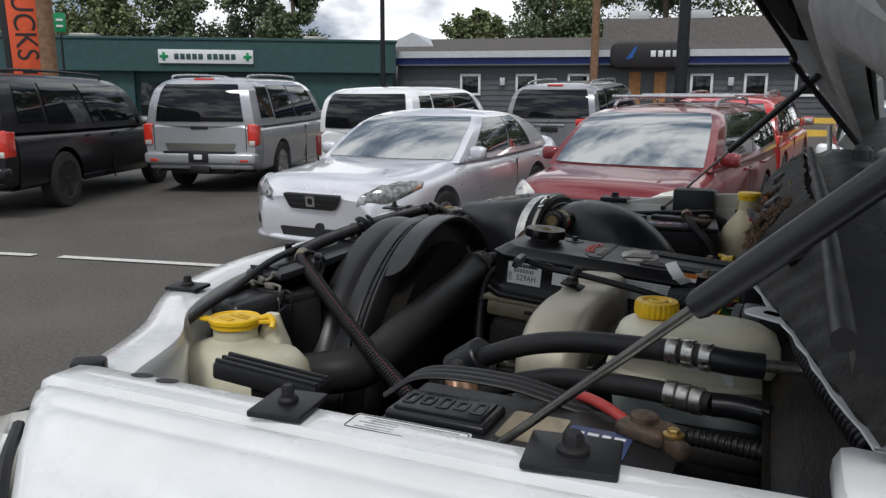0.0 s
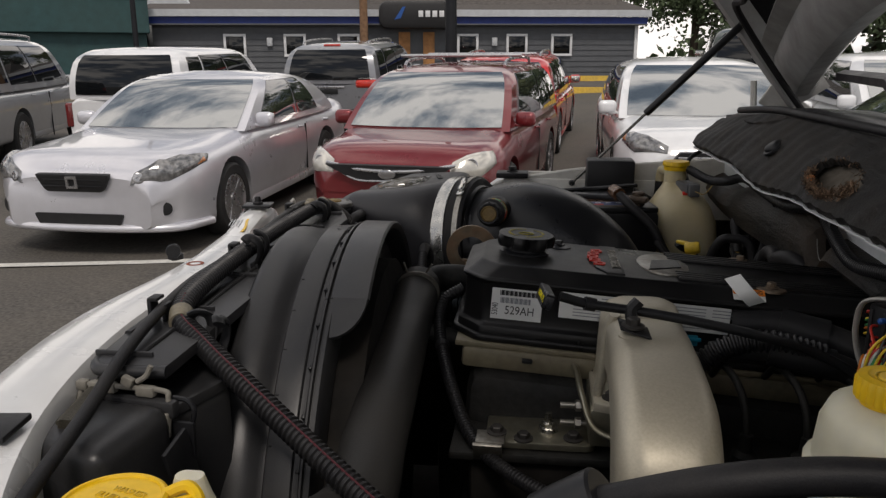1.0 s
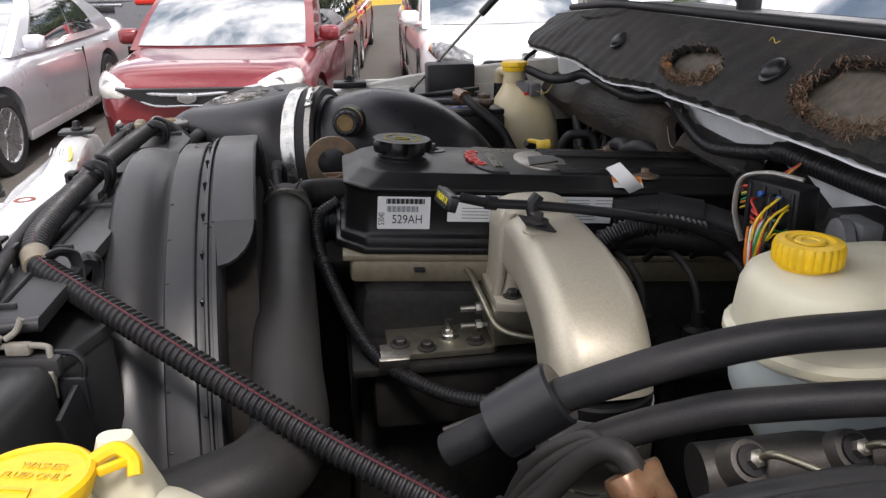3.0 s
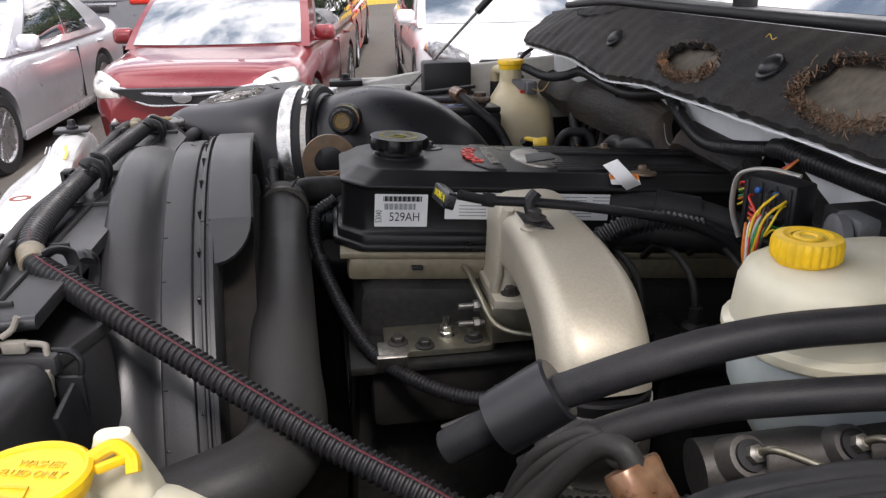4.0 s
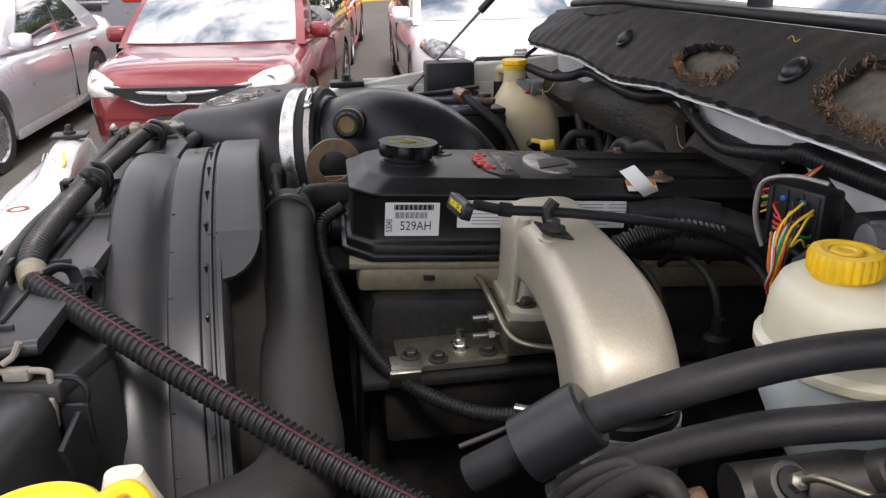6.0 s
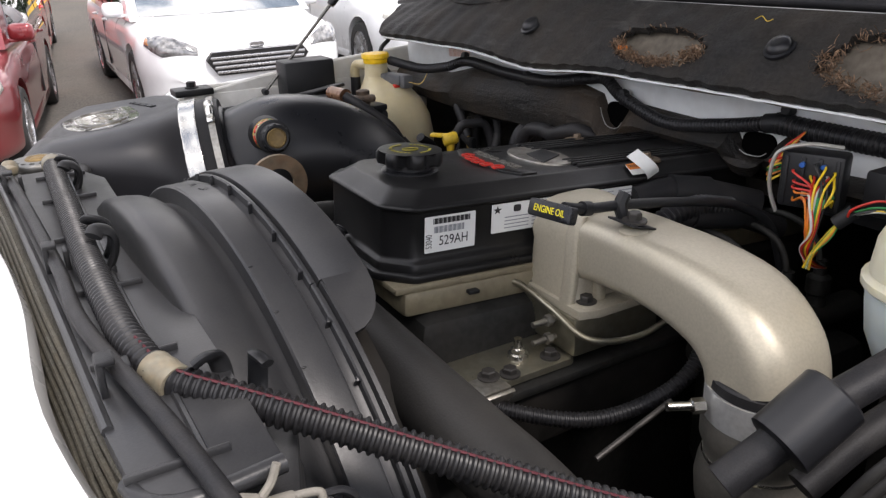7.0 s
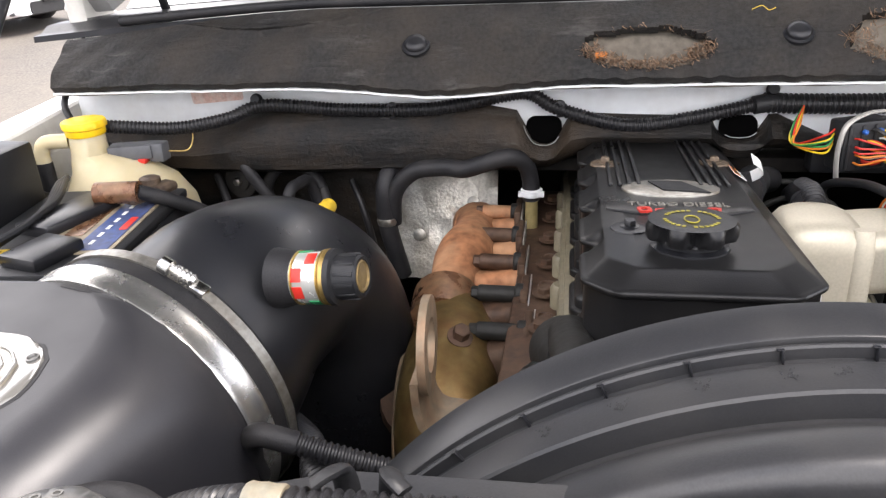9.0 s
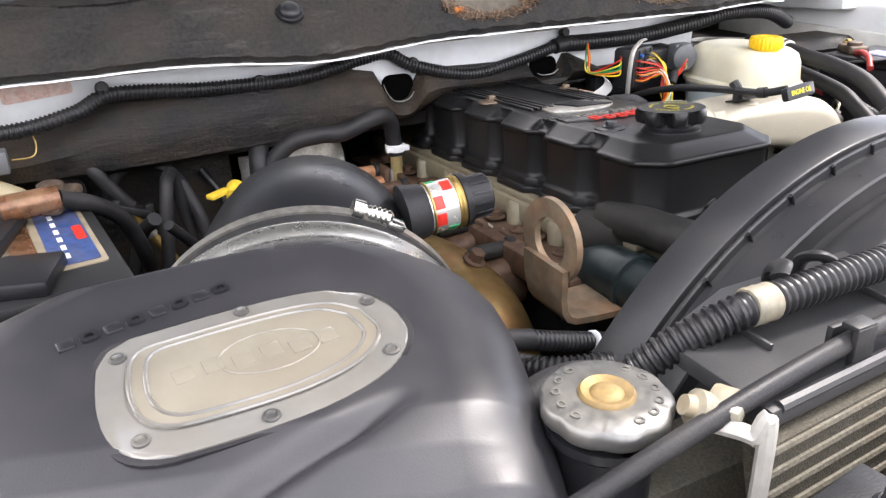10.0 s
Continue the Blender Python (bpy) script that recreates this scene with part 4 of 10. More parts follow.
def tail_suv(t, M, zb, hw, L):
    """A tall tail: wrapped lamps, stepped bumper, handle, wiper, hitch and plate."""
    silver = "silver" in t["label"]
    col = PAINT_SUV if silver else PAINT_BLACK
    for s in (-1, 1):
        lamp = part("taillight", join(box((0.10, 0.15, 0.36), M @ Matrix.Translation((-L + 0.03, s * (hw - 0.10), zb - 0.17)), 0.03, 3), box((0.20, 0.05, 0.33), M @ Matrix.Translation((-L + 0.10, s * (hw - 0.035), zb - 0.17)), 0.02)), TAIL, t, "red taillight")
        part("clear_lens", box((0.03, 0.11, 0.08), M @ Matrix.Translation((-L - 0.012, s * (hw - 0.10), zb - 0.30)), 0.01), HEADLAMP, lamp, "clear reversing lens")
        part("bumper_reflector", box((0.02, 0.14, 0.04), M @ Matrix.Translation((-L - 0.095, s * (hw - 0.22), 0.57)), 0.008), TAIL, t, "red reflector")
        part("tailgate_seam", box((0.02, 0.012, zb - 0.74), M @ Matrix.Translation((-L + 0.002, s * (hw - 0.20), zb / 2 + 0.36)), 0.003), CAR_BLACK, t)
    part("rear_bumper", join(box((0.24, hw * 1.94, 0.20), M @ Matrix.Translation((-L + 0.02, 0, 0.60)), 0.06, 3), box((0.16, hw * 1.80, 0.10), M @ Matrix.Translation((-L + 0.04, 0, 0.47)), 0.04, 3)), col, t)
    part("bumper_step", box((0.12, hw * 1.25, 0.03), M @ Matrix.Translation((-L - 0.03, 0, 0.705)), 0.01), CAR_BLACK, t, "black step pad")
    part("tailgate_recess", prism(fillet([(-0.62, 0.05), (-0.56, -0.06), (0.56, -0.06), (0.62, 0.05)], 0.03), 0, 0.02, M @ axes((-L - 0.0, 0, 0.80), (0, -1, 0), (0, 0, 1))), DULL_STEEL if silver else CAR_BLACK, t)
    plate = part("plate", box((0.02, 0.34, 0.17), M @ Matrix.Translation((-L - 0.11, 0, 0.62)), 0.004), CAR_BLACK, t, "blank dark plate")
    part("plate_bar", box((0.006, 0.14, 0.08), M @ Matrix.Translation((-L - 0.122, 0, 0.63)), 0.002), WHITE_TRIM, plate, "pale blank patch")
    part("tow_hitch", join(box((0.20, 0.34, 0.10), M @ Matrix.Translation((-L + 0.02, 0, 0.42)), 0.02), box((0.5, 1.1, 0.14), M @ Matrix.Translation((-L + 0.30, 0, 0.40)), 0.03)), CAR_BLACK, t, "black tow bar")
    part("tailgate_handle", box((0.03, 0.30, 0.04), M @ Matrix.Translation((-L - 0.005, 0, zb - 0.06)), 0.01), CAR_BLACK, t)
    part("brake_lamp", box((0.05, 0.34, 0.035), M @ Matrix.Translation((-L + 0.30, 0, 1.89)), 0.01), TAIL, t, "dull red high brake lamp")
    part("wiper", tube([M @ Vector((-L - 0.02, 0.0, zb + 0.03)), M @ Vector((-L - 0.005, 0.25, zb + 0.09)), M @ Vector((-L + 0.005, 0.5, zb + 0.11))], 0.010, 6), CAR_BLACK, t)


def tail_hatch(t, M, zb, hw, L):
    boxy = "boxy" in t["label"]
    for s in (-1, 1):
        if boxy:
            part("taillight", box((0.16, 0.10, 0.34), M @ Matrix.Translation((-L + 0.05, s * (hw - 0.06), zb - 0.24)), 0.03, 3), TAIL_DARK, t, "dark red taillight")
        else:
            part("taillight", join(box((0.20, 0.42, 0.15), M @ Matrix.Translation((-L + 0.07, s * (hw - 0.25), zb - 0.03)), 0.05, 3), box((0.34, 0.06, 0.14), M @ Matrix.Translation((-L + 0.18, s * (hw - 0.04), zb - 0.02)), 0.025)), TAIL, t, "red wrapped taillight")
    part("tailgate_handle", box((0.04, 0.62, 0.05), M @ Matrix.Translation((-L + 0.0, 0, zb - 0.09)), 0.015), CAR_BLACK if boxy else ALLOY, t, "tailgate strip")
    part("rear_bumper", box((0.20, hw * 1.8, 0.22), M @ Matrix.Translation((-L + 0.06, 0, 0.48)), 0.06, 3), CAR_BLACK if "grey" in t["label"] else PAINT_WHITE if "white" in t["label"] else PAINT_GREEN if "green" in t["label"] else PAINT_BLACK if "dark" in t["label"] else PAINT_RED, t)
    part("plate", box((0.02, 0.34, 0.09), M @ Matrix.Translation((-L - 0.012, 0, zb - 0.17)), 0.004), CAR_BLACK, t, "blank dark plate")
    part("brake_lamp", box((0.05, 0.32, 0.035), M @ Matrix.Translation((-L + 0.34, 0, zb / 0.605 - 0.045)), 0.01), TAIL, t, "dull red high brake lamp")


PAINT_SILVER = paint("silver_car_paint", (0.68, 0.68, 0.72), 0.5)
TAIL_DARK = material("dark_red_lamp_lens", (0.16, 0.02, 0.02), 0.15, grain=40, vary=0.3, coat=1.0)
AMBER_DULL = material("amber_lamp_lens", (0.42, 0.16, 0.05), 0.15, grain=40, vary=0.3, coat=1.0)
PAINT_MAROON = paint("dark_red_car_paint", (0.19, 0.018, 0.022), 0.35)
PAINT_RED = paint("bright_red_car_paint", (0.55, 0.02, 0.02))
PAINT_WHITE = paint("white_car_paint", (0.78, 0.79, 0.80))
PAINT_GREY = paint("grey_car_paint", (0.26, 0.27, 0.29), 0.4)
PAINT_BLACK = paint("black_car_paint", (0.003, 0.003, 0.005), coat=0.2, dust=0.01)
PAINT_SUV = paint("grey_silver_car_paint", (0.40, 0.41, 0.43), 0.35)
PAINT_GREEN = paint("dark_green_car_paint", (0.02, 0.035, 0.032))


def stand(x, y, heading):
    """A pose on the ground whose +x looks along heading (degrees, from +y towards +x)."""
    a = radians(heading)
    d = Vector((math.sin(a), math.cos(a), 0))
    e = ground_z(x - d.x * 3.5, y - d.y * 3.5)
    b = ground_z(x - d.x * 1.0, y - d.y * 1.0)
    d.z = (b - e) / 2.5
    d.normalize()
    s = Vector((0, 0, 1)).cross(d).normalized()
    m = Matrix((d, s, d.cross(s))).transposed().to_4x4()
    m.translation = (x, y, b + d.z * 1.0)
    return m


car("coupe", "silver two-door coupe with black grille, parked on the lot", stand(-4.06, 6.10, 182), PAINT_SILVER, 4.85, 1.85, 1.43, belt=0.655, hood=0.80, hood_len=1.50, deck=0.62, roof_back=0.98, screen=0.86, wheel_r=0.335, fo=0.98, wb=2.74, nose=nose_coupe)
car("wagon", "dark red wagon with a silver roof rack", stand(-1.55, 6.55, 188), PAINT_MAROON, 4.42, 1.75, 1.47, belt=0.625, hood=0.80, hood_len=1.10, rear_hatch=0.42, screen=0.78, wheel_r=0.315, fo=0.90, wb=2.62, rails_on=2, nose=nose_wagon)
car("sedan", "white sedan with a barred chrome grille", stand(1.30, 7.35, 181), PAINT_WHITE, 4.87, 1.85, 1.47, belt=0.63, hood=0.82, hood_len=1.12, deck=0.50, roof_back=1.0, screen=0.98, wheel_r=0.33, fo=0.95, wb=2.85, nose=nose_sedan)
car("sedan", "white sedan with a slim grille and black plate holder", stand(3.75, 7.75, 183), PAINT_WHITE, 4.81, 1.82, 1.47, belt=0.63, hood=0.82, hood_len=1.10, deck=0.50, roof_back=1.0, screen=0.95, wheel_r=0.325, fo=0.95, wb=2.78, nose=nose_small)
car("coupe", "bright red car with a slim dark grille", stand(6.0, 8.0, 185), PAINT_RED, 4.85, 1.85, 1.45, belt=0.64, hood=0.80, hood_len=1.25, deck=0.55, roof_back=1.05, screen=0.95, wheel_r=0.335, fo=0.98, wb=2.74, nose=nose_small)
car("sedan", "white sedan parked at the end of the row", stand(9.2, 8.6, 185), PAINT_WHITE, 4.7, 1.8, 1.45, deck=0.5, roof_back=1.0, screen=0.95, hood_len=1.1, nose=nose_small)
car("suv", "grey off-road wagon seen from behind, with red taillights", stand(-4.1, 19.3, 2), PAINT_GREY, 4.8, 1.94, 1.76, belt=0.61, hood=0.85, hood_len=1.3, rear_hatch=0.30, screen=0.8, wheel_r=0.37, wb=2.9, glassmat=TINT_GLASS, rails_on=1, tail=tail_hatch)
car("suv", "white boxy off-road wagon seen from behind", stand(-6.2, 15.2, -1), PAINT_WHITE, 4.6, 1.83, 1.72, belt=0.60, hood=0.85, hood_len=1.3, rear_hatch=0.22, screen=0.7, wheel_r=0.36, wb=2.7, glassmat=TINT_GLASS, lift=0.08, blunt=0.05, roof_in=0.2, tail=tail_hatch)
car("suv", "big silver off-road wagon with red taillights and dark glass", stand(-10.45, 15.0, -17), PAINT_SUV, 5.25, 2.0, 1.93, belt=0.60, hood=0.85, hood_len=1.35, rear_hatch=0.25, screen=0.7, wheel_r=0.40, wb=3.13, glassmat=TINT_GLASS, rails_on=1, lift=0.16, blunt=0.05, pillar=0.55, roof_in=0.3, tail=tail_suv)
car("suv", "big black off-road wagon with dark glass", stand(-12.15, 11.5, -22), PAINT_BLACK, 5.6, 2.0, 1.93, belt=0.60, hood=0.85, hood_len=1.4, rear_hatch=0.2, screen=0.7, wheel_r=0.41, wb=3.3, glassmat=TINT_GLASS, rails_on=1, lift=0.16, blunt=0.05, roof_in=0.22, rail_mat=CAR_BLACK, tail=tail_suv, dark_wheels=True)
car("hatchback", "bright red hatchback seen from behind", stand(-0.55, 16.0, 6), PAINT_RED, 4.3, 1.78, 1.50, belt=0.62, hood=0.85, hood_len=0.95, rear_hatch=0.45, screen=0.9, wheel_r=0.33, wb=2.6, rails_on=1, tail=tail_hatch)
car("van", "dark green wagon parked behind the white sedan", stand(4.2, 19.0, 10), PAINT_GREEN, 4.7, 1.9, 1.75, hood_len=1.2, rear_hatch=0.25, screen=0.8, wheel_r=0.36, glassmat=TINT_GLASS, tail=tail_hatch)
car("suv", "dark off-road wagon parked far behind", stand(9.5, 21.0, 10), PAINT_BLACK, 4.8, 1.9, 1.78, hood_len=1.2, rear_hatch=0.25, screen=0.8, wheel_r=0.36, glassmat=TINT_GLASS, tail=tail_hatch)


def grey_building():
    a, b = Vector((-14.3, 27.2, 0)), Vector((3.1, 31.0, 0))
    d = (b - a).normalized()
    back = Vector((-d.y, d.x, 0))
    zg, ze = 0.75, 3.0
    n = (b - a).length
    m = axes(a, d, back)
    t = thing("grey_building", a + Vector((0, 0, zg)), "low grey building with blue band, white windows, brown roof", "building")
    part("wall", box((n, 9, ze - zg + 0.3), m @ Matrix.Translation((n / 2, 4.5, (zg + ze) / 2 - 0.1))), GREY_WALL, t, smooth=False)
    for k in range(11):
        part("siding_board", box((n, 0.03, 0.02), m @ Matrix.Translation((n / 2, -0.012, zg + 0.25 + 0.2 * k))), GREY_WALL, t, smooth=False)
    part("blue_band", box((n + 0.6, 0.1, 0.24), m @ Matrix.Translation((n / 2, -0.30, ze + 0.05))), BLUE_TRIM, t, smooth=False)
    part("fascia", box((n + 0.8, 0.16, 0.24), m @ Matrix.Translation((n / 2, -0.42, ze + 0.295))), PALE_TRIM, t, smooth=False)
    part("soffit", box((n + 0.6, 0.45, 0.05), m @ Matrix.Translation((n / 2, -0.18, ze - 0.09))), GREY_WALL, t, smooth=False)
    roof = loft([[(x, -0.45, ze + 0.4), (x, 4.5, ze + 1.25), (x, 9.4, ze + 0.4)] for x in (-0.4, n + 0.4)])
    roof.transform(m)
    part("roof", roof, ROOF, t, smooth=False)
    up = loft([[(x, 1.4, ze + 0.7), (x, 3.4, ze + 1.9), (x, 6.4, ze + 1.9), (x, 8.4, ze + 0.7)] for x in (7.8, n - 0.3)])
    up.transform(m)
    part("upper_roof", up, ROOF, t, smooth=False)
    for x in (9.2, 11.6):
        part("roof_unit", box((0.8, 0.6, 0.35), m @ Matrix.Translation((x, 3.6, ze + 2.0)), 0.05), PALE_TRIM, t)
    for x in (2.9, 5.05, 7.0, 11.4, 13.25, 14.95):
        w = part("window", box((0.66, 0.05, 0.66), m @ Matrix.Translation((x, -0.02, 2.18)), 0.01), TINT_GLASS, t)
        for sx, sz, px, pz in ((0.80, 0.09, 0, 0.36), (0.80, 0.09, 0, -0.36), (0.09, 0.63, -0.355, 0), (0.09, 0.63, 0.355, 0)):
            part("window_frame", box((sx, 0.10, sz), m @ Matrix.Translation((x + px, -0.03, 2.18 + pz)), 0.01), WHITE_TRIM, w, "white frame")
    for x in (4.15, 12.4):
        part("wall_lamp", box((0.2, 0.14, 0.3), m @ Matrix.Translation((x, -0.08, 2.3)), 0.03), PALE_TRIM, t)
    for x in (9.05, 9.95):
        part("door", box((0.42, 0.06, 1.9), m @ Matrix.Translation((x, -0.03, zg + 0.95)), 0.01), WOOD, t, "orange wooden door panel")
    aw = part("awning", prism(rrect(2.75, 0.95, 0.3), 0, 0.75, m @ axes((9.5, -0.02, 3.22), (1, 0, 0), (0, 0, 1)), 0.1), CAR_BLACK, t, "black awning")
    part("awning_mark", prism([(-0.28, -0.2), (-0.05, -0.15), (0.12, 0.24), (0.02, 0.24)], 0.76, 0.79, m @ axes((8.95, 0, 3.25), (1, 0, 0), (0, 0, 1))), BLUE_PL, aw, "blue swoosh")
    for k in range(4):
        part("awning_bar", box((0.17, 0.03, 0.22), m @ Matrix.Translation((9.62 + 0.25 * k, -0.79, 3.25)), 0.01), WHITE_TRIM, aw, "white bar")
    part("corner_trim", box((0.12, 0.12, ze - zg), m @ Matrix.Translation((n, -0.02, (zg + ze) / 2))), WHITE_TRIM, t)
    # the white gable end that shows above the fence
    g = thing("white_shed", m @ Vector((-0.6, 2, zg)), "small white gabled shed beside the grey building", "shed")
    part("wall", loft([[m @ Vector(p) for p in ((-1.6, y, 0.5), (1.6, y, 0.5), (1.6, y, 3.4), (0.2, y, 4.3), (-1.6, y, 3.5))] for y in (1.5, 6)]), PALE_TRIM, g, smooth=False)
    for k in range(11):
        p = m @ Vector((-2.6 + 0.28 * k, -1.2, 0))
        f = thing("fence", (p.x, p.y, ground_z(p.x, p.y)), "orange-brown wooden fence boards", "fence", "fence boards")
        part("board", box((0.26, 0.04, 1.35), m @ Matrix.Translation((-2.6 + 0.28 * k, -1.2, ground_z(p.x, p.y) + 0.95)), 0.008), WOOD, f)
        part("post", box((0.08, 0.06, 0.9), m @ Matrix.Translation((-2.6 + 0.28 * k, -1.15, ground_z(p.x, p.y) + 0.3)), 0.008), WOOD, f)


def green_building():
    a, b = Vector((-34.0, 14.5, 0)), Vector((-14.2, 26.6, 0))
    d = (b - a).normalized()
    back = Vector((-d.y, d.x, 0))
    n = (b - a).length
    m = axes(a, d, back)
    t = thing("green_building", a, "long dark green shop building with a flat parapet", "building")
    part("wall", box((n, 9, 3.7), m @ Matrix.Translation((n / 2, 4.5 + 0.3, 1.75))), GREEN_WALL, t, smooth=False)
    for x0, x1 in ((0, n - 9.6), (n - 4.0, n)):
        part("front_panel", box((x1 - x0, 0.3, 3.9), m @ Matrix.Translation(((x0 + x1) / 2, 0.15, 1.75)), 0.02), GREEN_WALL, t, smooth=False)
    part("parapet", box((n + 0.2, 0.5, 1.15), m @ Matrix.Translation((n / 2, -0.05, 3.15)), 0.03), GREEN_WALL, t, smooth=False)
    part("cornice", box((n + 0.3, 0.6, 0.10), m @ Matrix.Translation((n / 2, -0.05, 3.76)), 0.02), GREEN_WALL, t, smooth=False)
    for k in range(7):
        part("shop_window", box((0.74, 0.06, 1.7), m @ Matrix.Translation((n - 9.1 + 0.8 * k, 0.27, 1.35)), 0.01), TINT_GLASS, t)
    s = part("shop_sign", box((3.4, 0.08, 0.50), m @ Matrix.Translation((n - 6.9, -0.35, 3.12)), 0.02), WHITE_TRIM, t, "white sign with green marks")
    for x in (-1.5, 1.5):
        for sx, sz in ((0.30, 0.10), (0.10, 0.30)):
            part("sign_cross", box((sx, 0.02, sz), m @ Matrix.Translation((n - 6.9 + x, -0.402 - 0.003 * (sx > 0.2), 3.12)), 0.004), GREEN_PL, s)
    for k in range(10):
        part("sign_bar", box((0.16, 0.02, 0.20), m @ Matrix.Translation((n - 6.9 - 1.05 + 0.215 * k + (0.1 if k > 4 else 0), -0.40, 3.12)), 0.004), GREEN_WALL, s)
    for x in (n - 3.0, n - 12):
        part("roof_unit", box((1.0, 0.8, 0.5), m @ Matrix.Translation((x, 2.5, 3.85)), 0.05), DULL_STEEL, t)


grey_building()
green_building()


def pole(name, label, x, y, r, h, mat, lean=0.0, cat="pole"):
    z = ground_z(x, y)
    t = thing(name, (x, y, z), label, cat)
    part("shaft", tube([(x, y, z - 0.1), (x + lean * h / 2, y, z + h / 2), (x + lean * h, y, z + h)], lambda f, i: r * (1 - 0.25 * f), 14, 4), mat, t)
    part("collar", lathe([(r * 1.5, 0), (r * 1.4, 0.12), (r * 1.05, 0.16)], Matrix.Translation((x, y, z)), 16), mat, t)
    return t


pole("utility_pole", "brown wooden utility pole", -6.6, 27.5, 0.15, 9.0, POLE_WOOD)
pole("light_pole", "slim dark steel pole by the green building", -13.2, 24.0, 0.09, 9.0, POLE_DARK)
pole("sign_post", "dark steel sign post by the grey building", -2.9, 22.2, 0.17, 9.0, POLE_DARK)
pole("banner_pole", "weathered wooden pole beside an orange banner", -15.17, 12.25, 0.19, 8.0, POLE_WOOD)
bt = thing("banner", (-15.85, 12.1, ground_z(-15.85, 12.1)), "orange cloth banner with black letters in a dark frame", "banner")
bx = axes((-15.82, 12.19, 3.58), (0.66, 0.75, 0.03), (-0.03, 0, 1))
part("cloth", box((0.62, 3.03, 0.02), bx @ Matrix.Translation((0, 0, 0)), 0.004), BANNER, bt)
for sx in (-0.38, 0.38):
    part("frame_post", box((0.13, 4.9, 0.08), bx @ Matrix.Translation((sx, -0.9, -0.02)), 0.01), CAR_BLACK, bt)
writing("letters", "TRUCKS", 0.62, bx @ Matrix.Translation((0, -0.10, 0.015)) @ Matrix.Rotation(radians(-90), 4, "Z"), INK, bt, 0.006, 0.92)
part("banner_mark", box((0.30, 0.10, 0.01), bx @ Matrix.Translation((0.02, -1.40, 0.015)), 0.003), INK, bt, "small dark mark")
pole("street_sign", "small green sign on a slim post behind the banner", -18.38, 15.28, 0.04, 3.3, POLE_DARK, cat="sign")
st_ = thing("green_sign_plate", (-18.36, 15.26, ground_z(-18.38, 15.28) + 3.2), "small green road sign plate on a post", "sign")
part("plate", box((0.30, 0.50, 0.03), axes((-18.34, 15.23, 3.61), (0.63, 0.77, 0), (0, 0, 1)), 0.01), GREEN_PL, st_)
for dz in (-0.10, 0.06):
    part("plate_bar", box((0.17, 0.06, 0.01), axes((-18.322, 15.215, 3.61 + dz), (0.63, 0.77, 0), (0, 0, 1)), 0.003), WHITE_TRIM, st_)

for x, y in ((-9.3, 24.6), (-7.2, 25.0), (-1.2, 26.0), (1.0, 26.4), (2.9, 26.8), (0.9, 22.2), (2.7, 22.6)):
    z = ground_z(x, y)
    k = thing("parking_block", (x, y, z), "yellow painted concrete parking block", "kerb", "parking blocks")
    part("block", loft([[(x + sx, y - 0.1, z - 0.02), (x + sx, y - 0.06, z + 0.15), (x + sx, y + 0.06, z + 0.15), (x + sx, y + 0.1, z - 0.02)] for sx in (-0.85, 0.85)]), KERB, k, smooth=False)


def tree(x, y, h, spread, mat, seed, trunk_r=0.25, kind_label="leafy green tree behind the car lot", bare=0.0):
    rng = random.Random(seed)
    z = ground_z(x, y)
    t = thing("tree", (x, y, z), kind_label, "tree", "trees behind the lot")
    bm = tube([(x, y, z - 0.2), (x + 0.1, y, z + h * 0.35), (x - 0.05, y + 0.1, z + h * 0.75), (x, y, z + h * 0.95)], lambda f, i: trunk_r * (1 - 0.85 * f), 10, 5)
    tips = []
    for k in range(15):
        a = rng.uniform(0, 2 * math.pi)
        f = rng.uniform(0.3, 0.92)
        ln = spread * (1.05 - 0.6 * f) * rng.uniform(0.6, 1.1)
        p0 = Vector((x, y, z + h * f))
        p2 = p0 + Vector((math.cos(a) * ln, math.sin(a) * ln, ln * rng.uniform(0.15, 0.6)))
        p1 = p0.lerp(p2, 0.5) + Vector((0, 0, -0.1 * ln))
        tube_into(bm, catmull([p0, p1, p2], 4), lambda q, i: trunk_r * 0.3 * (1 - 0.8 * q), 6)
        tips += [(p1, 0.55 * ln), (p2, 0.6 * ln), (p1.lerp(p2, 0.5), 0.6 * ln)]
    part("trunk", bm, BARK, t, "trunk and limbs")
    verts, faces = [], []
    for c, s in tips:
        for k in range(4):
            cc = c + Vector([rng.gauss(0, s * 0.42) for _ in range(3)])
            for q in range(int(80 * (1 - bare))):
                p = cc + Vector([rng.gauss(0, s * 0.24) for _ in range(3)])
                u = Vector([rng.gauss(0, 1) for _ in range(3)]).normalized() * 0.12
                v = u.cross(Vector([rng.gauss(0, 1) for _ in range(3)])).normalized() * 0.08
                i = len(verts)
                verts += [p - u, p + v, p + u, p - v]
                faces.append((i, i + 1, i + 2, i + 3))
    me = bpy.data.meshes.new("crown")
    me.from_pydata([Vector(v) - Vector((x, y, z)) for v in verts], [], faces)
    me.materials.append(mat)
    ob = new("crown", me)
    ob.parent = t
    ob["label"] = "clumps of small leaves"


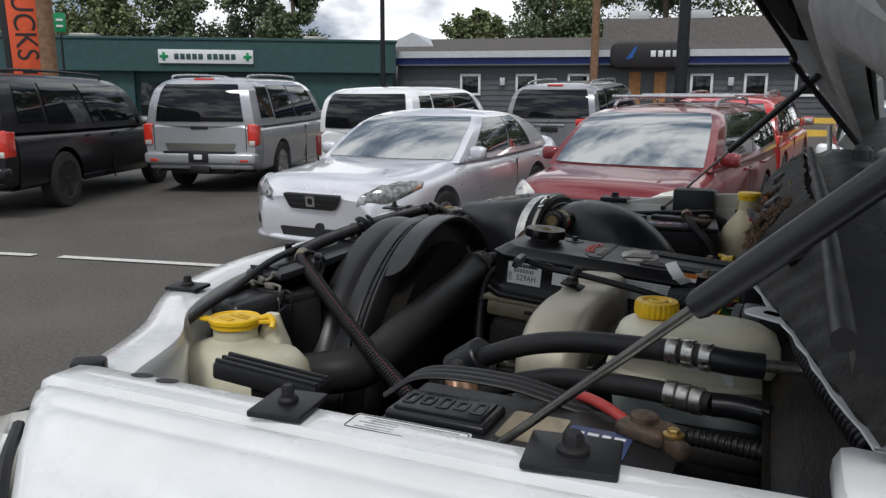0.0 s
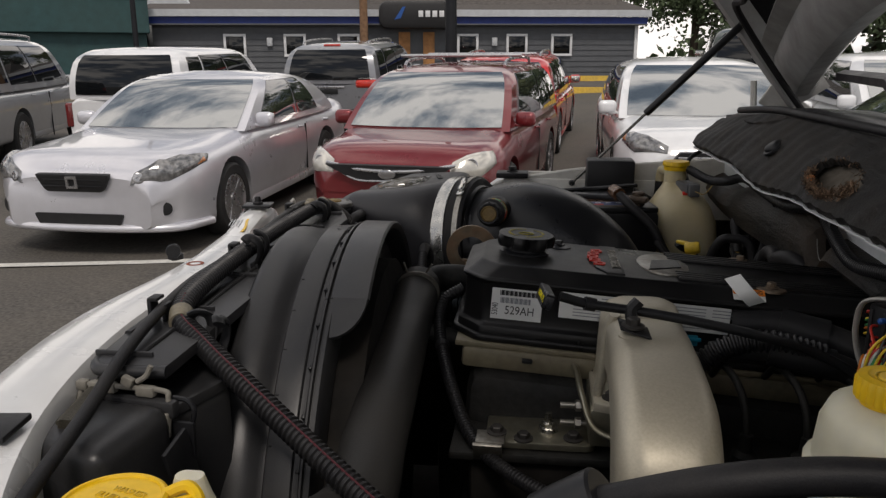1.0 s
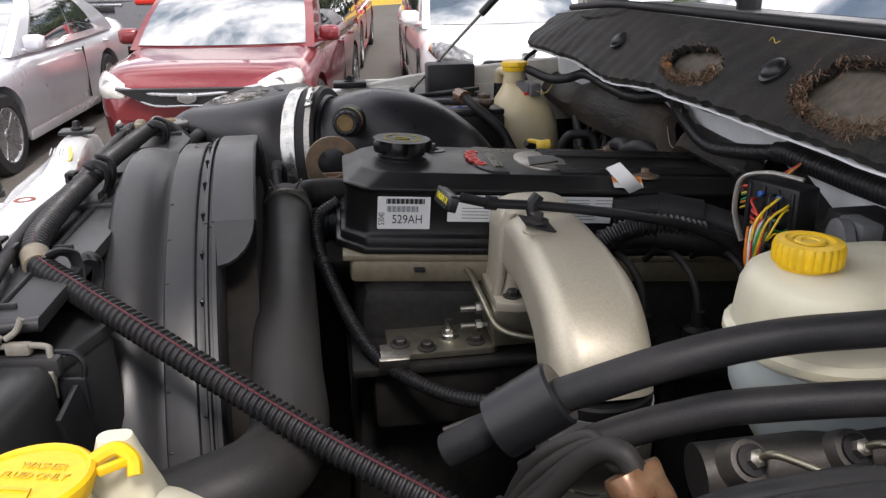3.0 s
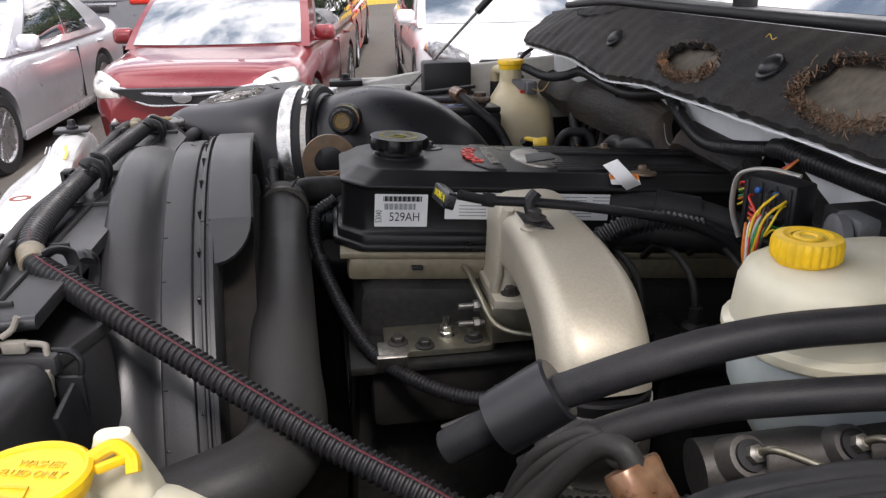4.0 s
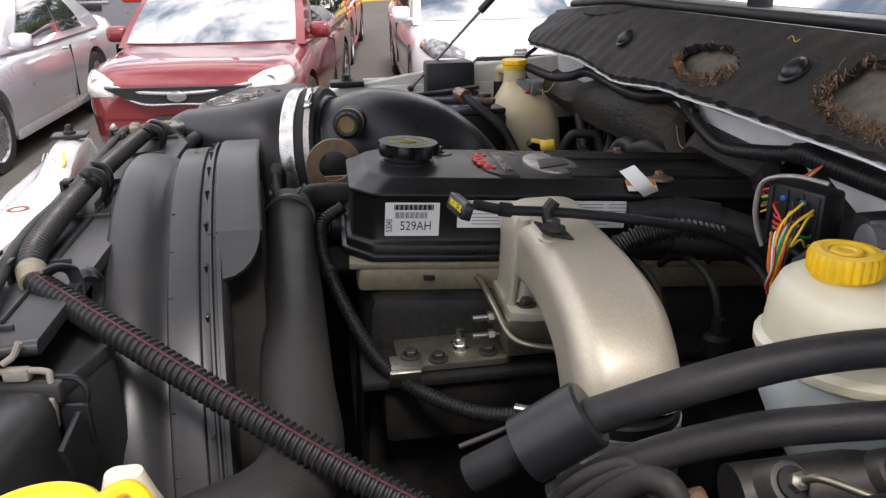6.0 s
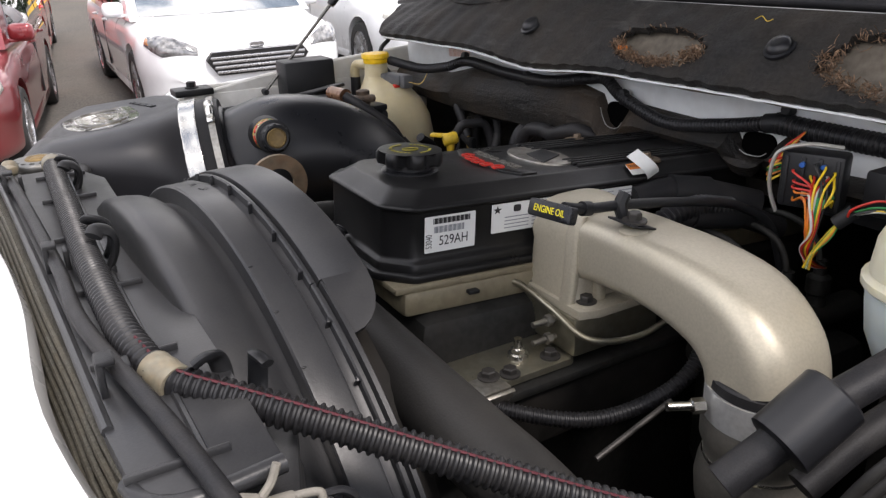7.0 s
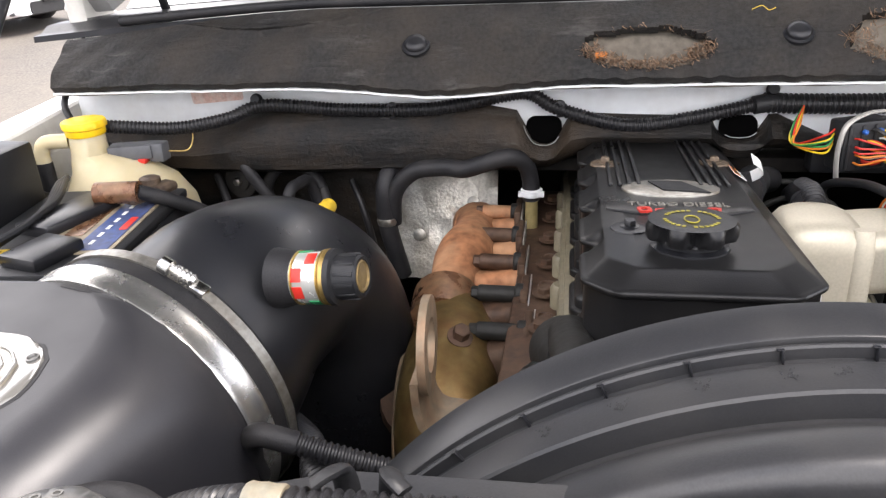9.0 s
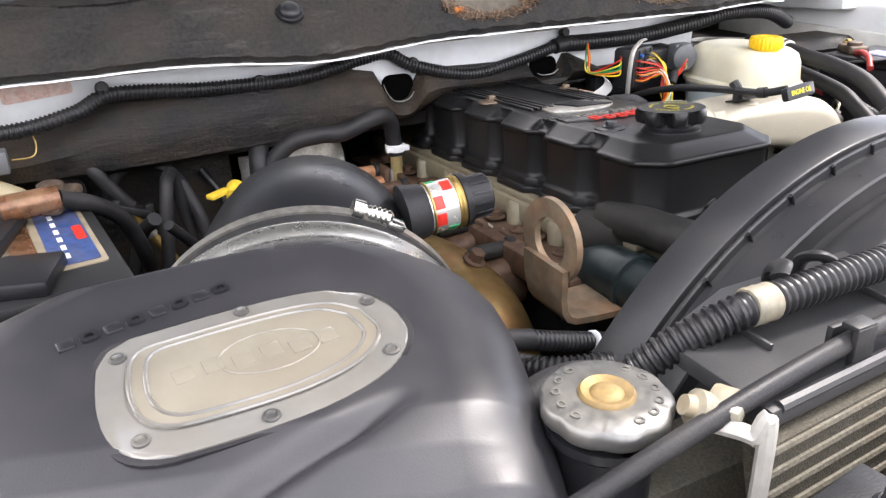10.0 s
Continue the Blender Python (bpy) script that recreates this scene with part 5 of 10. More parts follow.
for i, (x, y, h, s, mm) in enumerate(((-42, 30, 9, 3.4, LEAF), (-37, 33, 8.5, 3.2, LEAF2), (-34.2, 36.5, 8.0, 2.6, LEAF), (-30.6, 39, 11, 2.7, LEAF), (-27.2, 38.5, 9.5, 1.9, LEAF), (-18.6, 46, 6.2, 2.2, LEAF2), (-15.5, 52, 8.5, 3.4, LEAF), (-13.0, 54, 9, 3.4, LEAF2), (-7.2, 46, 14, 4.4, LEAF), (-1.5, 47, 14, 4.6, LEAF2), (4.5, 45, 13, 4.6, LEAF), (10.0, 44, 12, 4.6, LEAF), (16, 42, 12, 4.6, LEAF), (23, 38, 11, 4.4, LEAF2), (6.8, 40, 5.5, 4.2, LEAF), (11.5, 38, 5.5, 4.2, LEAF2), (16.5, 37, 6, 4.2, LEAF), (22, 34, 6, 4.2, LEAF))):
    tree(x, y, h, s, mm, i + 3)
rngh = random.Random(5)
hv, hf = [], []
for k in range(5200):
    q = rngh.random()
    p = Vector((-55 + 95 * q, 46 + 10 * math.sin(q * 5) + rngh.gauss(0, 1.2), 0.5 + abs(rngh.gauss(0, 1.7)) * (0.75 + 0.5 * math.sin(23 * q) * math.sin(7 * q))))
    u = Vector([rngh.gauss(0, 1) for _ in range(3)]).normalized() * 0.42
    v = u.cross(Vector([rngh.gauss(0, 1) for _ in range(3)])).normalized() * 0.26
    i = len(hv)
    hv += [p - u, p + v, p + u, p - v]
    hf.append((i, i + 1, i + 2, i + 3))
hm = bpy.data.meshes.new("hedge")
hm.from_pydata(hv, [], hf)
hm.materials.append(LEAF)
tagged(new("far_shrubs", hm), "far green shrubs and trees behind the buildings", "shrubs", kind="stuff")


# ---- the pickup truck round the engine bay ----
MID = 1.29   # the truck's middle line


def truck_body():
    t = thing("pickup_truck", (0.2, MID, 0.0), "white pickup truck with its hood up, engine bay open", "truck")
    # driver's fender: a section swept along x
    sec = ((0.478, 1.30), (0.478, 1.352), (0.474, 1.360), (0.466, 1.364), (0.440, 1.364), (0.4365, 1.3635), (0.434, 1.3585), (0.428, 1.3580), (0.425, 1.3625), (0.420, 1.3640), (0.406, 1.3625), (0.4035, 1.3600), (0.4000, 1.3585), (0.3965, 1.3590), (0.390, 1.3572), (0.372, 1.349), (0.345, 1.325), (0.318, 1.28), (0.300, 1.22), (0.288, 1.12), (0.290, 0.95))
    rings = []
    def cut(y):
        return -0.495 + 0.9 * max(0, min(0.14, 0.44 - y))
    for x, dz in ((0, -0.022), (0.006, -0.008), (0.018, -0.002), (0.04, 0), (0.2, 0.001), (0.4, 0.003), (0.8, 0.012), (1.2, 0.03)):
        rings.append([((cut(y) + x) if x < 0.05 else (x - 0.495 + max(0, 1 - x / 0.3) * (cut(y) + 0.495)), y, z + dz) for y, z in sec])
    part("fender", loft(rings, caps=False, closed=False), WHITE_PAINT, t, "driver side white fender with a rolled top edge")
    part("fender_lining", box((1.15, 0.012, 0.5), (0.10, 0.487, 1.07), 0.004), WHITE_INNER, t)
    rings = [[(x, 2 * MID - y + 0.03, z - 0.055 + d) for y, z in sec] for x, d in ((-0.44, -0.03), (-0.40, 0.0), (-0.2, 0.012), (0.1, 0.03), (0.7, 0.06))]
    part("fender", loft(rings, caps=False, closed=False), WHITE_PAINT, t, "passenger side white fender")
    part("fender_lining", box((0.85, 0.012, 0.5), (0.03, 2.128, 1.075), 0.004), WHITE_INNER, t)
    part("fender_ledge", loft([[(x, 2.080, z - 0.045), (x, 2.082, z - 0.003), (x, 2.085, z), (x, 2.098, z - 0.001), (x, 2.10, z - 0.008), (x, 2.10, z - 0.045)] for x, z in ((-0.43, 1.296), (-0.41, 1.306), (-0.36, 1.318), (-0.25, 1.336), (-0.14, 1.349), (0.1, 1.366), (0.30, 1.385))]), WHITE_INNER, t, "white folded ledge")
    part("inner_apron", box((0.75, 0.015, 0.30), (-0.02, 2.085, 1.165), 0.004), WHITE_INNER, t)
    # header panel over the grille, as two facing halves
    outer = ((-0.50, 0.455), (-0.555, 0.52), (-0.615, 0.655), (-0.712, 0.80), (-0.752, 0.94), (-0.764, 1.06), (-0.753, 1.20), (-0.757, 1.35), (-0.776, 1.45), (-0.802, 1.58), (-0.80, 1.70), (-0.77, 1.86), (-0.64, 2.04), (-0.50, 2.13))
    inner = ((-0.455, 0.475), (-0.495, 0.545), (-0.535, 0.645), (-0.605, 0.735), (-0.662, 0.87), (-0.693, 1.03), (-0.697, 1.20), (-0.711, 1.35), (-0.736, 1.46), (-0.757, 1.58), (-0.758, 1.70), (-0.72, 1.83), (-0.58, 1.98), (-0.48, 2.10))
    a, b = catmull([(*p, 0) for p in outer], 5), catmull([(*p, 0) for p in inner], 5)
    rings = []
    for o, i in zip(a, b):
        w = o - i
        fall = max(0.0, min(1.0, (i.y - 1.61) / 0.14))
        dip = Vector((0, 0, -0.115 * fall * fall * (3 - 2 * fall)))
        out_ = w.normalized()
        steep = max(0.0, min(1.0, (i.y - 0.70) / 0.2))
        fore = 0.07 * steep
        rings.append([q + dip for q in (Vector((i.x - 0.004, i.y, 1.24)), Vector((i.x, i.y, 1.316)), i.lerp(o, 0.08) + Vector((0, 0, 1.326)), i.lerp(o, 0.30) + Vector((0, 0, 1.331)), i.lerp(o, 0.65) + Vector((0, 0, 1.331)), i.lerp(o, 0.88) + Vector((0, 0, 1.327)), o + Vector((0, 0, 1.317)), o + w * 0.12 * (1 - steep) + out_ * 0.35 * fore + Vector((0, 0, 1.295)), o + w * 0.25 * (1 - steep) + out_ * fore + Vector((0, 0, 1.262)), o + w * 0.3 * (1 - steep) + out_ * fore * 1.25 + Vector((0, 0, 1.05)))])
    part("header_panel", loft(rings, caps=False, closed=False), WHITE_PAINT, t, "white panel over the grille")
    # Added dark sheet under the panel, standing in for shade in a bright gap.
    part("dark_gap_sheet", loft([[(p.x - 0.002, p.y - 0.002, z) for p in b[:38]] + [(p.x - 0.012, p.y - 0.006, z) for p in b[37::-1]] for z in (0.80, 1.238)]), DARK, t, "black baffle under the panel")
    rim = [(-0.470, 0.402, 1.335), (-0.432, 0.362, 1.328), (-0.404, 0.333, 1.300), (-0.388, 0.312, 1.262), (-0.384, 0.300, 1.20), (-0.390, 0.296, 1.10), (-0.40, 0.298, 1.0)]
    part("headlight", loft([[Vector(p) + Vector((-0.006 - d, e, -0.010 - f)) for p in rim] for d, e, f in ((0, 0, 0), (0.03, 0.004, 0.002), (0.075, 0.03, 0.012), (0.11, 0.075, 0.03), (0.11, 0.12, 0.04))], caps=False, closed=False), HEADLAMP, t, "clear headlight lens")
    part("headlight_rim", tube(rim, 0.005, 8), CAR_BLACK, t)
    for q, at, rot in ((1, (-0.522, 0.512, 1.336), 40),):
        part("rubber_buffer", box((0.055 if q == 0 else 0.03, 0.022, 0.020), Matrix.Translation(at) @ Matrix.Rotation(radians(rot), 4, "Z"), 0.004), BLACK_PLASTIC, t)
    # hood stops: black plates with a bolt
    for x, y, z, s, e in ((-0.259, 0.456, 1.366, 0.70, 1.42), (-0.056, 0.462, 1.368, 0.98, 1.08), (-0.671, 0.80, 1.331, 0.8, 1), (-0.778, 1.585, 1.333, 0.8, 1)):
        p = part("hood_stop", box((0.058 * s, 0.046 * s * e, 0.005), Matrix.Translation((x, y, z + 0.003)) @ Matrix.Rotation(radians(8), 4, "Z"), 0.0015), BLACK_PLASTIC, t, "black rubber hood stop plate")
        part("hood_stop_bolt", join(lathe([(0.0105 * s, 0), (0.0105 * s, 0.002), (0.008 * s, 0.004)], Matrix.Translation((x, y, z + 0.006)), 18), lathe([(0.0072 * s, -0.003), (0.0068 * s, 0.006), (0.005 * s, 0.008)], Matrix.Translation((x, y, z + 0.010)), 6)), RUBBER, p)
    for x, y in ((-0.405, 0.464), (-0.378, 0.463)):
        part("panel_hole", prism([(0.010 * math.cos(k * 0.524), 0.0042 * math.sin(k * 0.524)) for k in range(12)], 0, 0.0006, axes((x, y, 1.3648), (1, 0.25, 0), (0, 1, 0))), CAR_BLACK, t)
    part("panel_hole", prism([(0.019 * math.cos(k * 0.39) * (1 + 0.25 * math.cos(2 * k * 0.39)), 0.009 * math.sin(k * 0.39)) for k in range(16)], 0, 0.0006, axes((0.025, 0.455, 1.3685), (1, 0, 0), (0, 1, 0))), CAR_BLACK, t)
    part("panel_hole", prism([(0.006 * math.cos(k * 0.524), 0.003 * math.sin(k * 0.524)) for k in range(12)], 0, 0.0006, axes((-0.008, 0.466, 1.3672), (1, 0, 0), (0, 1, 0))), CAR_BLACK, t)
    lab = part("fender_label", prism(rrect(0.086, 0.024, 0.003), 0, 0.0005, axes((-0.168, 0.460, 1.3655), (1, 0.02, 0), (0, 1, 0))), PAPER, t, "white information sticker")
    part("label_border", frame_bar(0.084, 0.022, 0.0009, 0.0005, 0.0008, axes((-0.168, 0.460, 1.3655), (1, 0.02, 0), (0, 1, 0))), CAR_BLACK, lab, "thin dark outline")
    for k in range(5):
        part("print_line", box((0.07 - 0.012 * (k % 2), 0.0012, 0.0002), axes((-0.168, 0.4525 + 0.0037 * k, 1.3661), (1, 0.02, 0), (0, 1, 0))), GREY_INK, lab, smooth=False)
    # wing support at the cowl on the driver's side
    part("hinge_support", box((0.32, 0.07, 0.03), Matrix.Translation((0.245, 0.487, 1.362)) @ Matrix.Rotation(radians(3), 4, "Y"), 0.01), WHITE_PAINT, t)
    return t


truck = truck_body()
HINGE = Vector((0.215, 0, 1.480))
HOODDIR = Vector((-0.615, 0, 0.788)).normalized()
HOODUP = Vector((HOODDIR.z, 0, -HOODDIR.x)).normalized()   # out of the top skin


def hood():
    t = thing("hood", (HINGE.x, MID, HINGE.z), "open white hood with black lining and pressed ribs", "hood")
    y0, y1 = 0.44, 2.14

    def at(s, y, d):
        return Vector((HINGE.x, y, HINGE.z)) + HOODDIR * s + HOODUP * d

    def rear(y):
        """The arched rear edge: how far up the hood it begins."""
        u = min(1, abs(y - MID) / 0.80)
        return 0.20 * (1 - u ** 1.5)

    def crown(y):
        return 0.05 * (1 - ((y - MID) / 0.87) ** 2)
    ys = [y0 + (y1 - y0) * k / 40 for k in range(41)]
    rings = []
    for y in ys:
        c, r = crown(y), rear(y)
        rings.append([at(r, y, 0.030 + c), at(r + 0.2, y, 0.05 + c), at(0.8, y, 0.05 + c), at(1.12, y, 0.0 + c * 0.5), at(1.12, y, -0.01 + c * 0.5), at(0.8, y, 0.038 + c), at(r + 0.2, y, 0.038 + c), at(r, y, 0.018 + c)])
    part("skin", loft(rings), WHITE_PAINT, t, "white outer skin")
    for side in (y0, y1):
        s = 1 if side == y0 else -1
        rings = [[at(q, side + s * 0.02, -0.012), at(q, side, 0.03), at(q, side + s * 0.02, 0.060), at(q, side + s * 0.10, 0.060), at(q, side + s * 0.085, 0.02), at(q, side + s * 0.065, -0.012), at(q, side + s * 0.042, -0.014)] for q in (0.0, 0.1, 0.5, 1.1)]
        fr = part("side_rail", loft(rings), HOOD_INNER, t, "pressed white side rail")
        for q in (0.16, 0.25, 0.34, 0.46, 0.60):
            part("slot", box((0.045, 0.008, 0.002), axes(at(q, side + s * 0.035, -0.0135), HOODDIR, (0, 1, 0))), CAR_BLACK, fr)
    part("front_rail", loft([[at(1.02, y, -0.015), at(1.10, y, -0.005), at(1.10, y, 0.04), at(1.0, y, 0.04)] for y in (y0 + 0.1, y1 - 0.1)]), WHITE_INNER, t)
    rings = []
    for y in ys[2:-2]:
        r, c = rear(y), crown(y)
        rings.append([at(r - 0.005, y, 0.016 + c * 0.6), at(r + 0.008, y, -0.010 + c * 0.4), at(r + 0.05, y, -0.016 + c * 0.4), at(r + 0.085, y, -0.004 + c * 0.4), at(r + 0.10, y, 0.004 + c * 0.5), at(r + 0.135, y, -0.006 + c * 0.4), at(r + 0.16, y, 0.02 + c * 0.7), at(r + 0.16, y, 0.034 + c)])
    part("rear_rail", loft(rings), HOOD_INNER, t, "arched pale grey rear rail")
    # Inner skin takes the felt's black, for lining and painted-in shade alike.
    part("inner_skin", loft([[at(rear(y) + 0.02, y, 0.020 + crown(y)), at(1.08, y, 0.020 + crown(y) * 0.5), at(1.08, y, 0.034 + crown(y) * 0.5), at(rear(y) + 0.02, y, 0.034 + crown(y))] for y in ys[2:-2]]), HOOD_FELT, t, "dark lined inner skin")
    rings = []
    for k in range(31):
        y = y0 + 0.075 + (y1 - y0 - 0.15) * k / 30
        u = abs(y - MID) / 0.78
        st = rear(y) + 0.165 + 0.14 * u ** 5
        c = crown(y) * 0.5 + 0.004 * math.sin(k * 1.7)
        rings.append([at(st, y, 0.016 + c), at(st + 0.02, y, -0.004 + c), at((st + 0.98) / 2, y, -0.012 + c), at(0.96, y, -0.004 + c), at(0.98, y, 0.014 + c), at(0.98, y, 0.018 + c), at(st, y, 0.019 + c)])
    part("lining", loft(rings), HOOD_FELT, t, "black fibre lining")
    part("washer_tube", tube([at(0.0, 1.985, -0.02), at(0.10, 1.965, -0.024), at(0.20, 1.93, -0.028), at(0.26, 1.90, -0.028), at(0.27, 1.84, -0.02), at(0.40, 1.7, -0.016)], 0.0065, 8), RUBBER, t)
    part("hinge_arm", tube([(0.126, 2.085, 1.423), (0.129, 2.085, 1.466), (0.125, 2.085, 1.527)], 0.014, 12, squash=0.4), WHITE_INNER, t, "white steel hinge arm")
    for y in (0.46, 2.11):
        part("hinge", box((0.16, 0.012, 0.05), axes(Vector((0.225, y, 1.46)), (0.8, 0, -0.5), (0, 1, 0)), 0.004), WHITE_INNER, t, "white steel hinge arm")
        part("hinge_foot", box((0.07, 0.05, 0.02), (0.285, y, 1.415), 0.006), BLACK_PLASTIC, t)


hood()


def strut(low, joint, top):
    t = thing("gas_strut", low, "black gas strut with a steel rod holding the hood", "gas strut", "gas struts")
    d = (Vector(top) - Vector(low)).normalized()
    part("rod", tube([low, joint], 0.0031, 12, curve=False), ROD, t)
    part("cylinder", tube([joint, Vector(joint) + d * 0.004, Vector(top) - d * 0.012, top], lambda f, i: 0.0068 if i in (0, 3) else 0.0082, 16, curve=False), SATIN_PLASTIC, t)
    part("ball_end", lathe([(0.005, -0.010), (0.007, 0), (0.005, 0.010)], aim(low, (0, 1, 0)), 14), BLACK_PLASTIC, t)
    part("top_end", lathe([(0.006, -0.010), (0.0085, 0), (0.006, 0.010)], aim(top, (0, 1, 0)), 14), BLACK_PLASTIC, t)


strut((-0.121, 0.490, 1.347), (0.008, 0.457, 1.471), (0.150, 0.453, 1.601))
strut((-0.244, 2.062, 1.309), (-0.095, 2.062, 1.459), (0.088, 2.068, 1.640))


def cowl():
    """The rear end of the bay: torn pad, white channel, harness shelf and bulkhead."""
    t = thing("cowl", (0.08, MID, 1.25), "rear bulkhead of the bay with torn black sound pad and white channel", "bulkhead", kind="structure")
    # the sound pad: a grid with two holes torn in it
    p0, p1 = Vector((0.004, 0, 1.404)), Vector((0.068, 0, 1.482))
    holes = (((1.306, 0.37), 0.072, 0.25), ((1.005, 0.44), 0.082, 0.34))

    def spot(y, s):
        lift = 0.0
        if y > 1.72:
            lift = (-0.004 - 0.026 * s) * min(1, (y - 1.72) / 0.33) ** 1.2
        bow = 0.006 * math.sin(s * math.pi)
        p = p0.lerp(p1, s)
        back = 0.105 * max(0, (0.92 - y) / 0.48) ** 0.85
        p = p + Vector((back, 0, 0.0))
        base = -0.012 * math.exp(-((y - 1.55) / 0.10) ** 2) * (1 - s)
        crease = 0.0007 * math.sin(y * 41 + 5 * s + 1.5 * math.sin(y * 13)) * (0.25 + 0.75 * s) + 0.002 * math.sin(9 * s + 6 * math.sin(y * 7)) + 0.0012 * math.sin(y * 133 + 11 * s)
        lane = 0.78 + 0.9 * (y - 1.76) ** 2 / 0.06
        crease += 0.006 * math.exp(-((s - lane) / 0.035) ** 2) * max(0.0, min(1.0, (y - 1.45) / 0.1))
        fray = (0.0009 * math.sin(y * 90 + 3 * math.sin(y * 61)) + 0.0006 * math.sin(y * 207)) * max(0, 1 - s * 16)
        return Vector((p.x - bow * 0.6 - crease, y, p.z + bow * 0.6 + lift + base + fray))

    def inside(y, s):
        for (cy, cs), ry, rs in holes:
            a = math.atan2((s - cs) / rs, (y - cy) / ry)
            r = 1 + 0.10 * math.sin(5 * a + cy * 9) + 0.07 * math.sin(11 * a) + 0.05 * math.sin(17 * a + 1)
            q = abs((y - cy) / ry) ** 2.4 + abs((s - cs) / rs) ** 2.4
            if q < r:
                return True
        return False
    ny, ns = 300, 44
    bm = bmesh.new()
    vs = {}
    y0, y1 = 0.49, 2.065
    for i in range(ny):
        for j in range(ns):
            y, s = y0 + (y1 - y0) * (i + 0.5) / ny, (j + 0.5) / ns
            if inside(y, s):
                continue
            quad = []
            for di, dj in ((0, 0), (1, 0), (1, 1), (0, 1)):
                k = (i + di, j + dj)
                if k not in vs:
                    vs[k] = bm.verts.new(spot(y0 + (y1 - y0) * k[0] / ny, k[1] / ns))
                quad.append(vs[k])
            bm.faces.new(quad)
    n = (p1 - p0).cross(Vector((0, 1, 0))).normalized()
    ext = bmesh.ops.extrude_face_region(bm, geom=bm.faces[:])
    for v in [g for g in ext["geom"] if isinstance(g, bmesh.types.BMVert)]:
        v.co += Vector((0.006, 0, -0.008))
    part("sound_pad", bm, PAD, t, "black fibre sound pad with two ragged holes")
    core = bmesh.new()
    rows = [[core.verts.new(spot(y0 + (y1 - y0) * i / 40, j / 6) + Vector((0.010, 0, -0.013))) for j in range(7)] for i in range(41)]
    for a, b in zip(rows, rows[1:]):
        for j in range(6):
            core.faces.new((a[j], a[j + 1], b[j + 1], b[j]))
    part("pad_backing", core, PAD_CORE, t, "tan backing seen through the holes")
    # ragged fibres round the holes
    rng = random.Random(4)
    fb = bmesh.new()
    for (cy, cs), ry, rs in holes:
        for k in range(760):
            a = rng.uniform(0, 2 * math.pi)
            if math.sin(a) > 0.1 and rng.random() < (0.92 if cy > 1.2 else 0.6):
                a = -a
            r = rng.uniform(0.74, 1.06)
            y, s = cy + ry * r * math.cos(a), cs + rs * r * math.sin(a)
            p = spot(y, max(0.02, min(0.98, s))) + Vector((-0.001, 0, 0.001))
            d = Vector((rng.gauss(-0.4, 0.6), rng.gauss(0, 1), rng.gauss(0.3, 0.7))).normalized() * rng.uniform(0.004, 0.011)
            e = d.cross(Vector((rng.random(), rng.random(), 1))).normalized() * 0.0005
            curl = Vector((rng.gauss(0, 0.0016), rng.gauss(0, 0.0022), rng.gauss(0, 0.0016)))
            q = [p, p + d * 0.35 + curl, p + d * 0.7 + curl * 0.6, p + d * 0.85 - curl * 0.7]
            for u, v in zip(q, q[1:]):
                fb.faces.new([fb.verts.new(w) for w in (u - e, u + e, v + e, v - e)])
    part("torn_fibres", fb, FIBRE, t, "brown torn fibres", smooth=False)
    for y, s in ((1.579, 0.50), (1.141, 0.50), (0.80, 0.48)):
        m = aim(spot(y, s), (-0.6, 0, 0.8))
        part("pad_button", lathe([(0.0175, -0.002), (0.0172, 0.0008), (0.0140, 0.0016), (0.0135, 0.004), (0.0115, 0.0068), (0.007, 0.0082), (0.003, 0.0084)], m, 22), SATIN_PLASTIC, t, "black push button")
    part("red_fleck", box((0.006, 0.014, 0.009), spot(1.358, 0.27), 0.002), ORANGE_INK, t)
    part("yellow_thread", tube([spot(1.19, 0.80) + Vector((-0.002, 0, 0.002)), spot(1.18, 0.83) + Vector((-0.004, 0, 0.004)), spot(1.172, 0.79) + Vector((-0.002, 0, 0.002)), spot(1.165, 0.81) + Vector((-0.003, 0, 0.003))], 0.0005, 6), YELLOW_DULL, t)
    # lip under the pad and the white channel behind the harness
    lip = []
    for i in range(61):
        y = y0 + (y1 - y0) * i / 60
        lip.append(Vector((spot(y, 0).x + 0.001, y, 1.400 - 0.012 * math.exp(-((y - 1.55) / 0.10) ** 2) - 0.004 * max(0, min(1, (y - 1.72) / 0.33)))))
    bm = bmesh.new()
    rows = [[bm.verts.new(p + Vector((0.0015, 0, -0.0045))), bm.verts.new(p + Vector((0.0015, 0, -0.0066))), bm.verts.new(p + Vector((0.075, 0, -0.009))), bm.verts.new(p + Vector((0.075, 0, -0.006)))] for p in lip]
    for a, b in zip(rows, rows[1:]):
        for j in range(4):
            bm.faces.new((a[j], a[(j + 1) % 4], b[(j + 1) % 4], b[j]))
    part("cowl_lip", bm, WHITE_CLEAN, t, "white folded steel lip")
    tab = prism(rrect(0.052, 0.034, 0.012), 0, 0.002, Matrix.Translation((0.048, 0.752, 1.3945)) @ Matrix.Rotation(radians(-35), 4, "Z"))
    part("cowl_tab", tab, WHITE_CLEAN, t, "white tab with a bolt hole")
    part("tab_hole", prism(rrect(0.018, 0.010, 0.005), 0.0021, 0.0027, Matrix.Translation((0.046, 0.752, 1.3945)) @ Matrix.Rotation(radians(-35), 4, "Z")), HOLE, t)
    rings = [[(0.082 + d, y, 1.394), (0.079 + d, y, 1.36), (0.081 + d, y, 1.315), (0.10 + d, y, 1.312), (0.10 + d, y, 1.394)] for y, d in ((0.86, 0.03), (1.0, 0), (1.5, 0), (2.08, 0))]
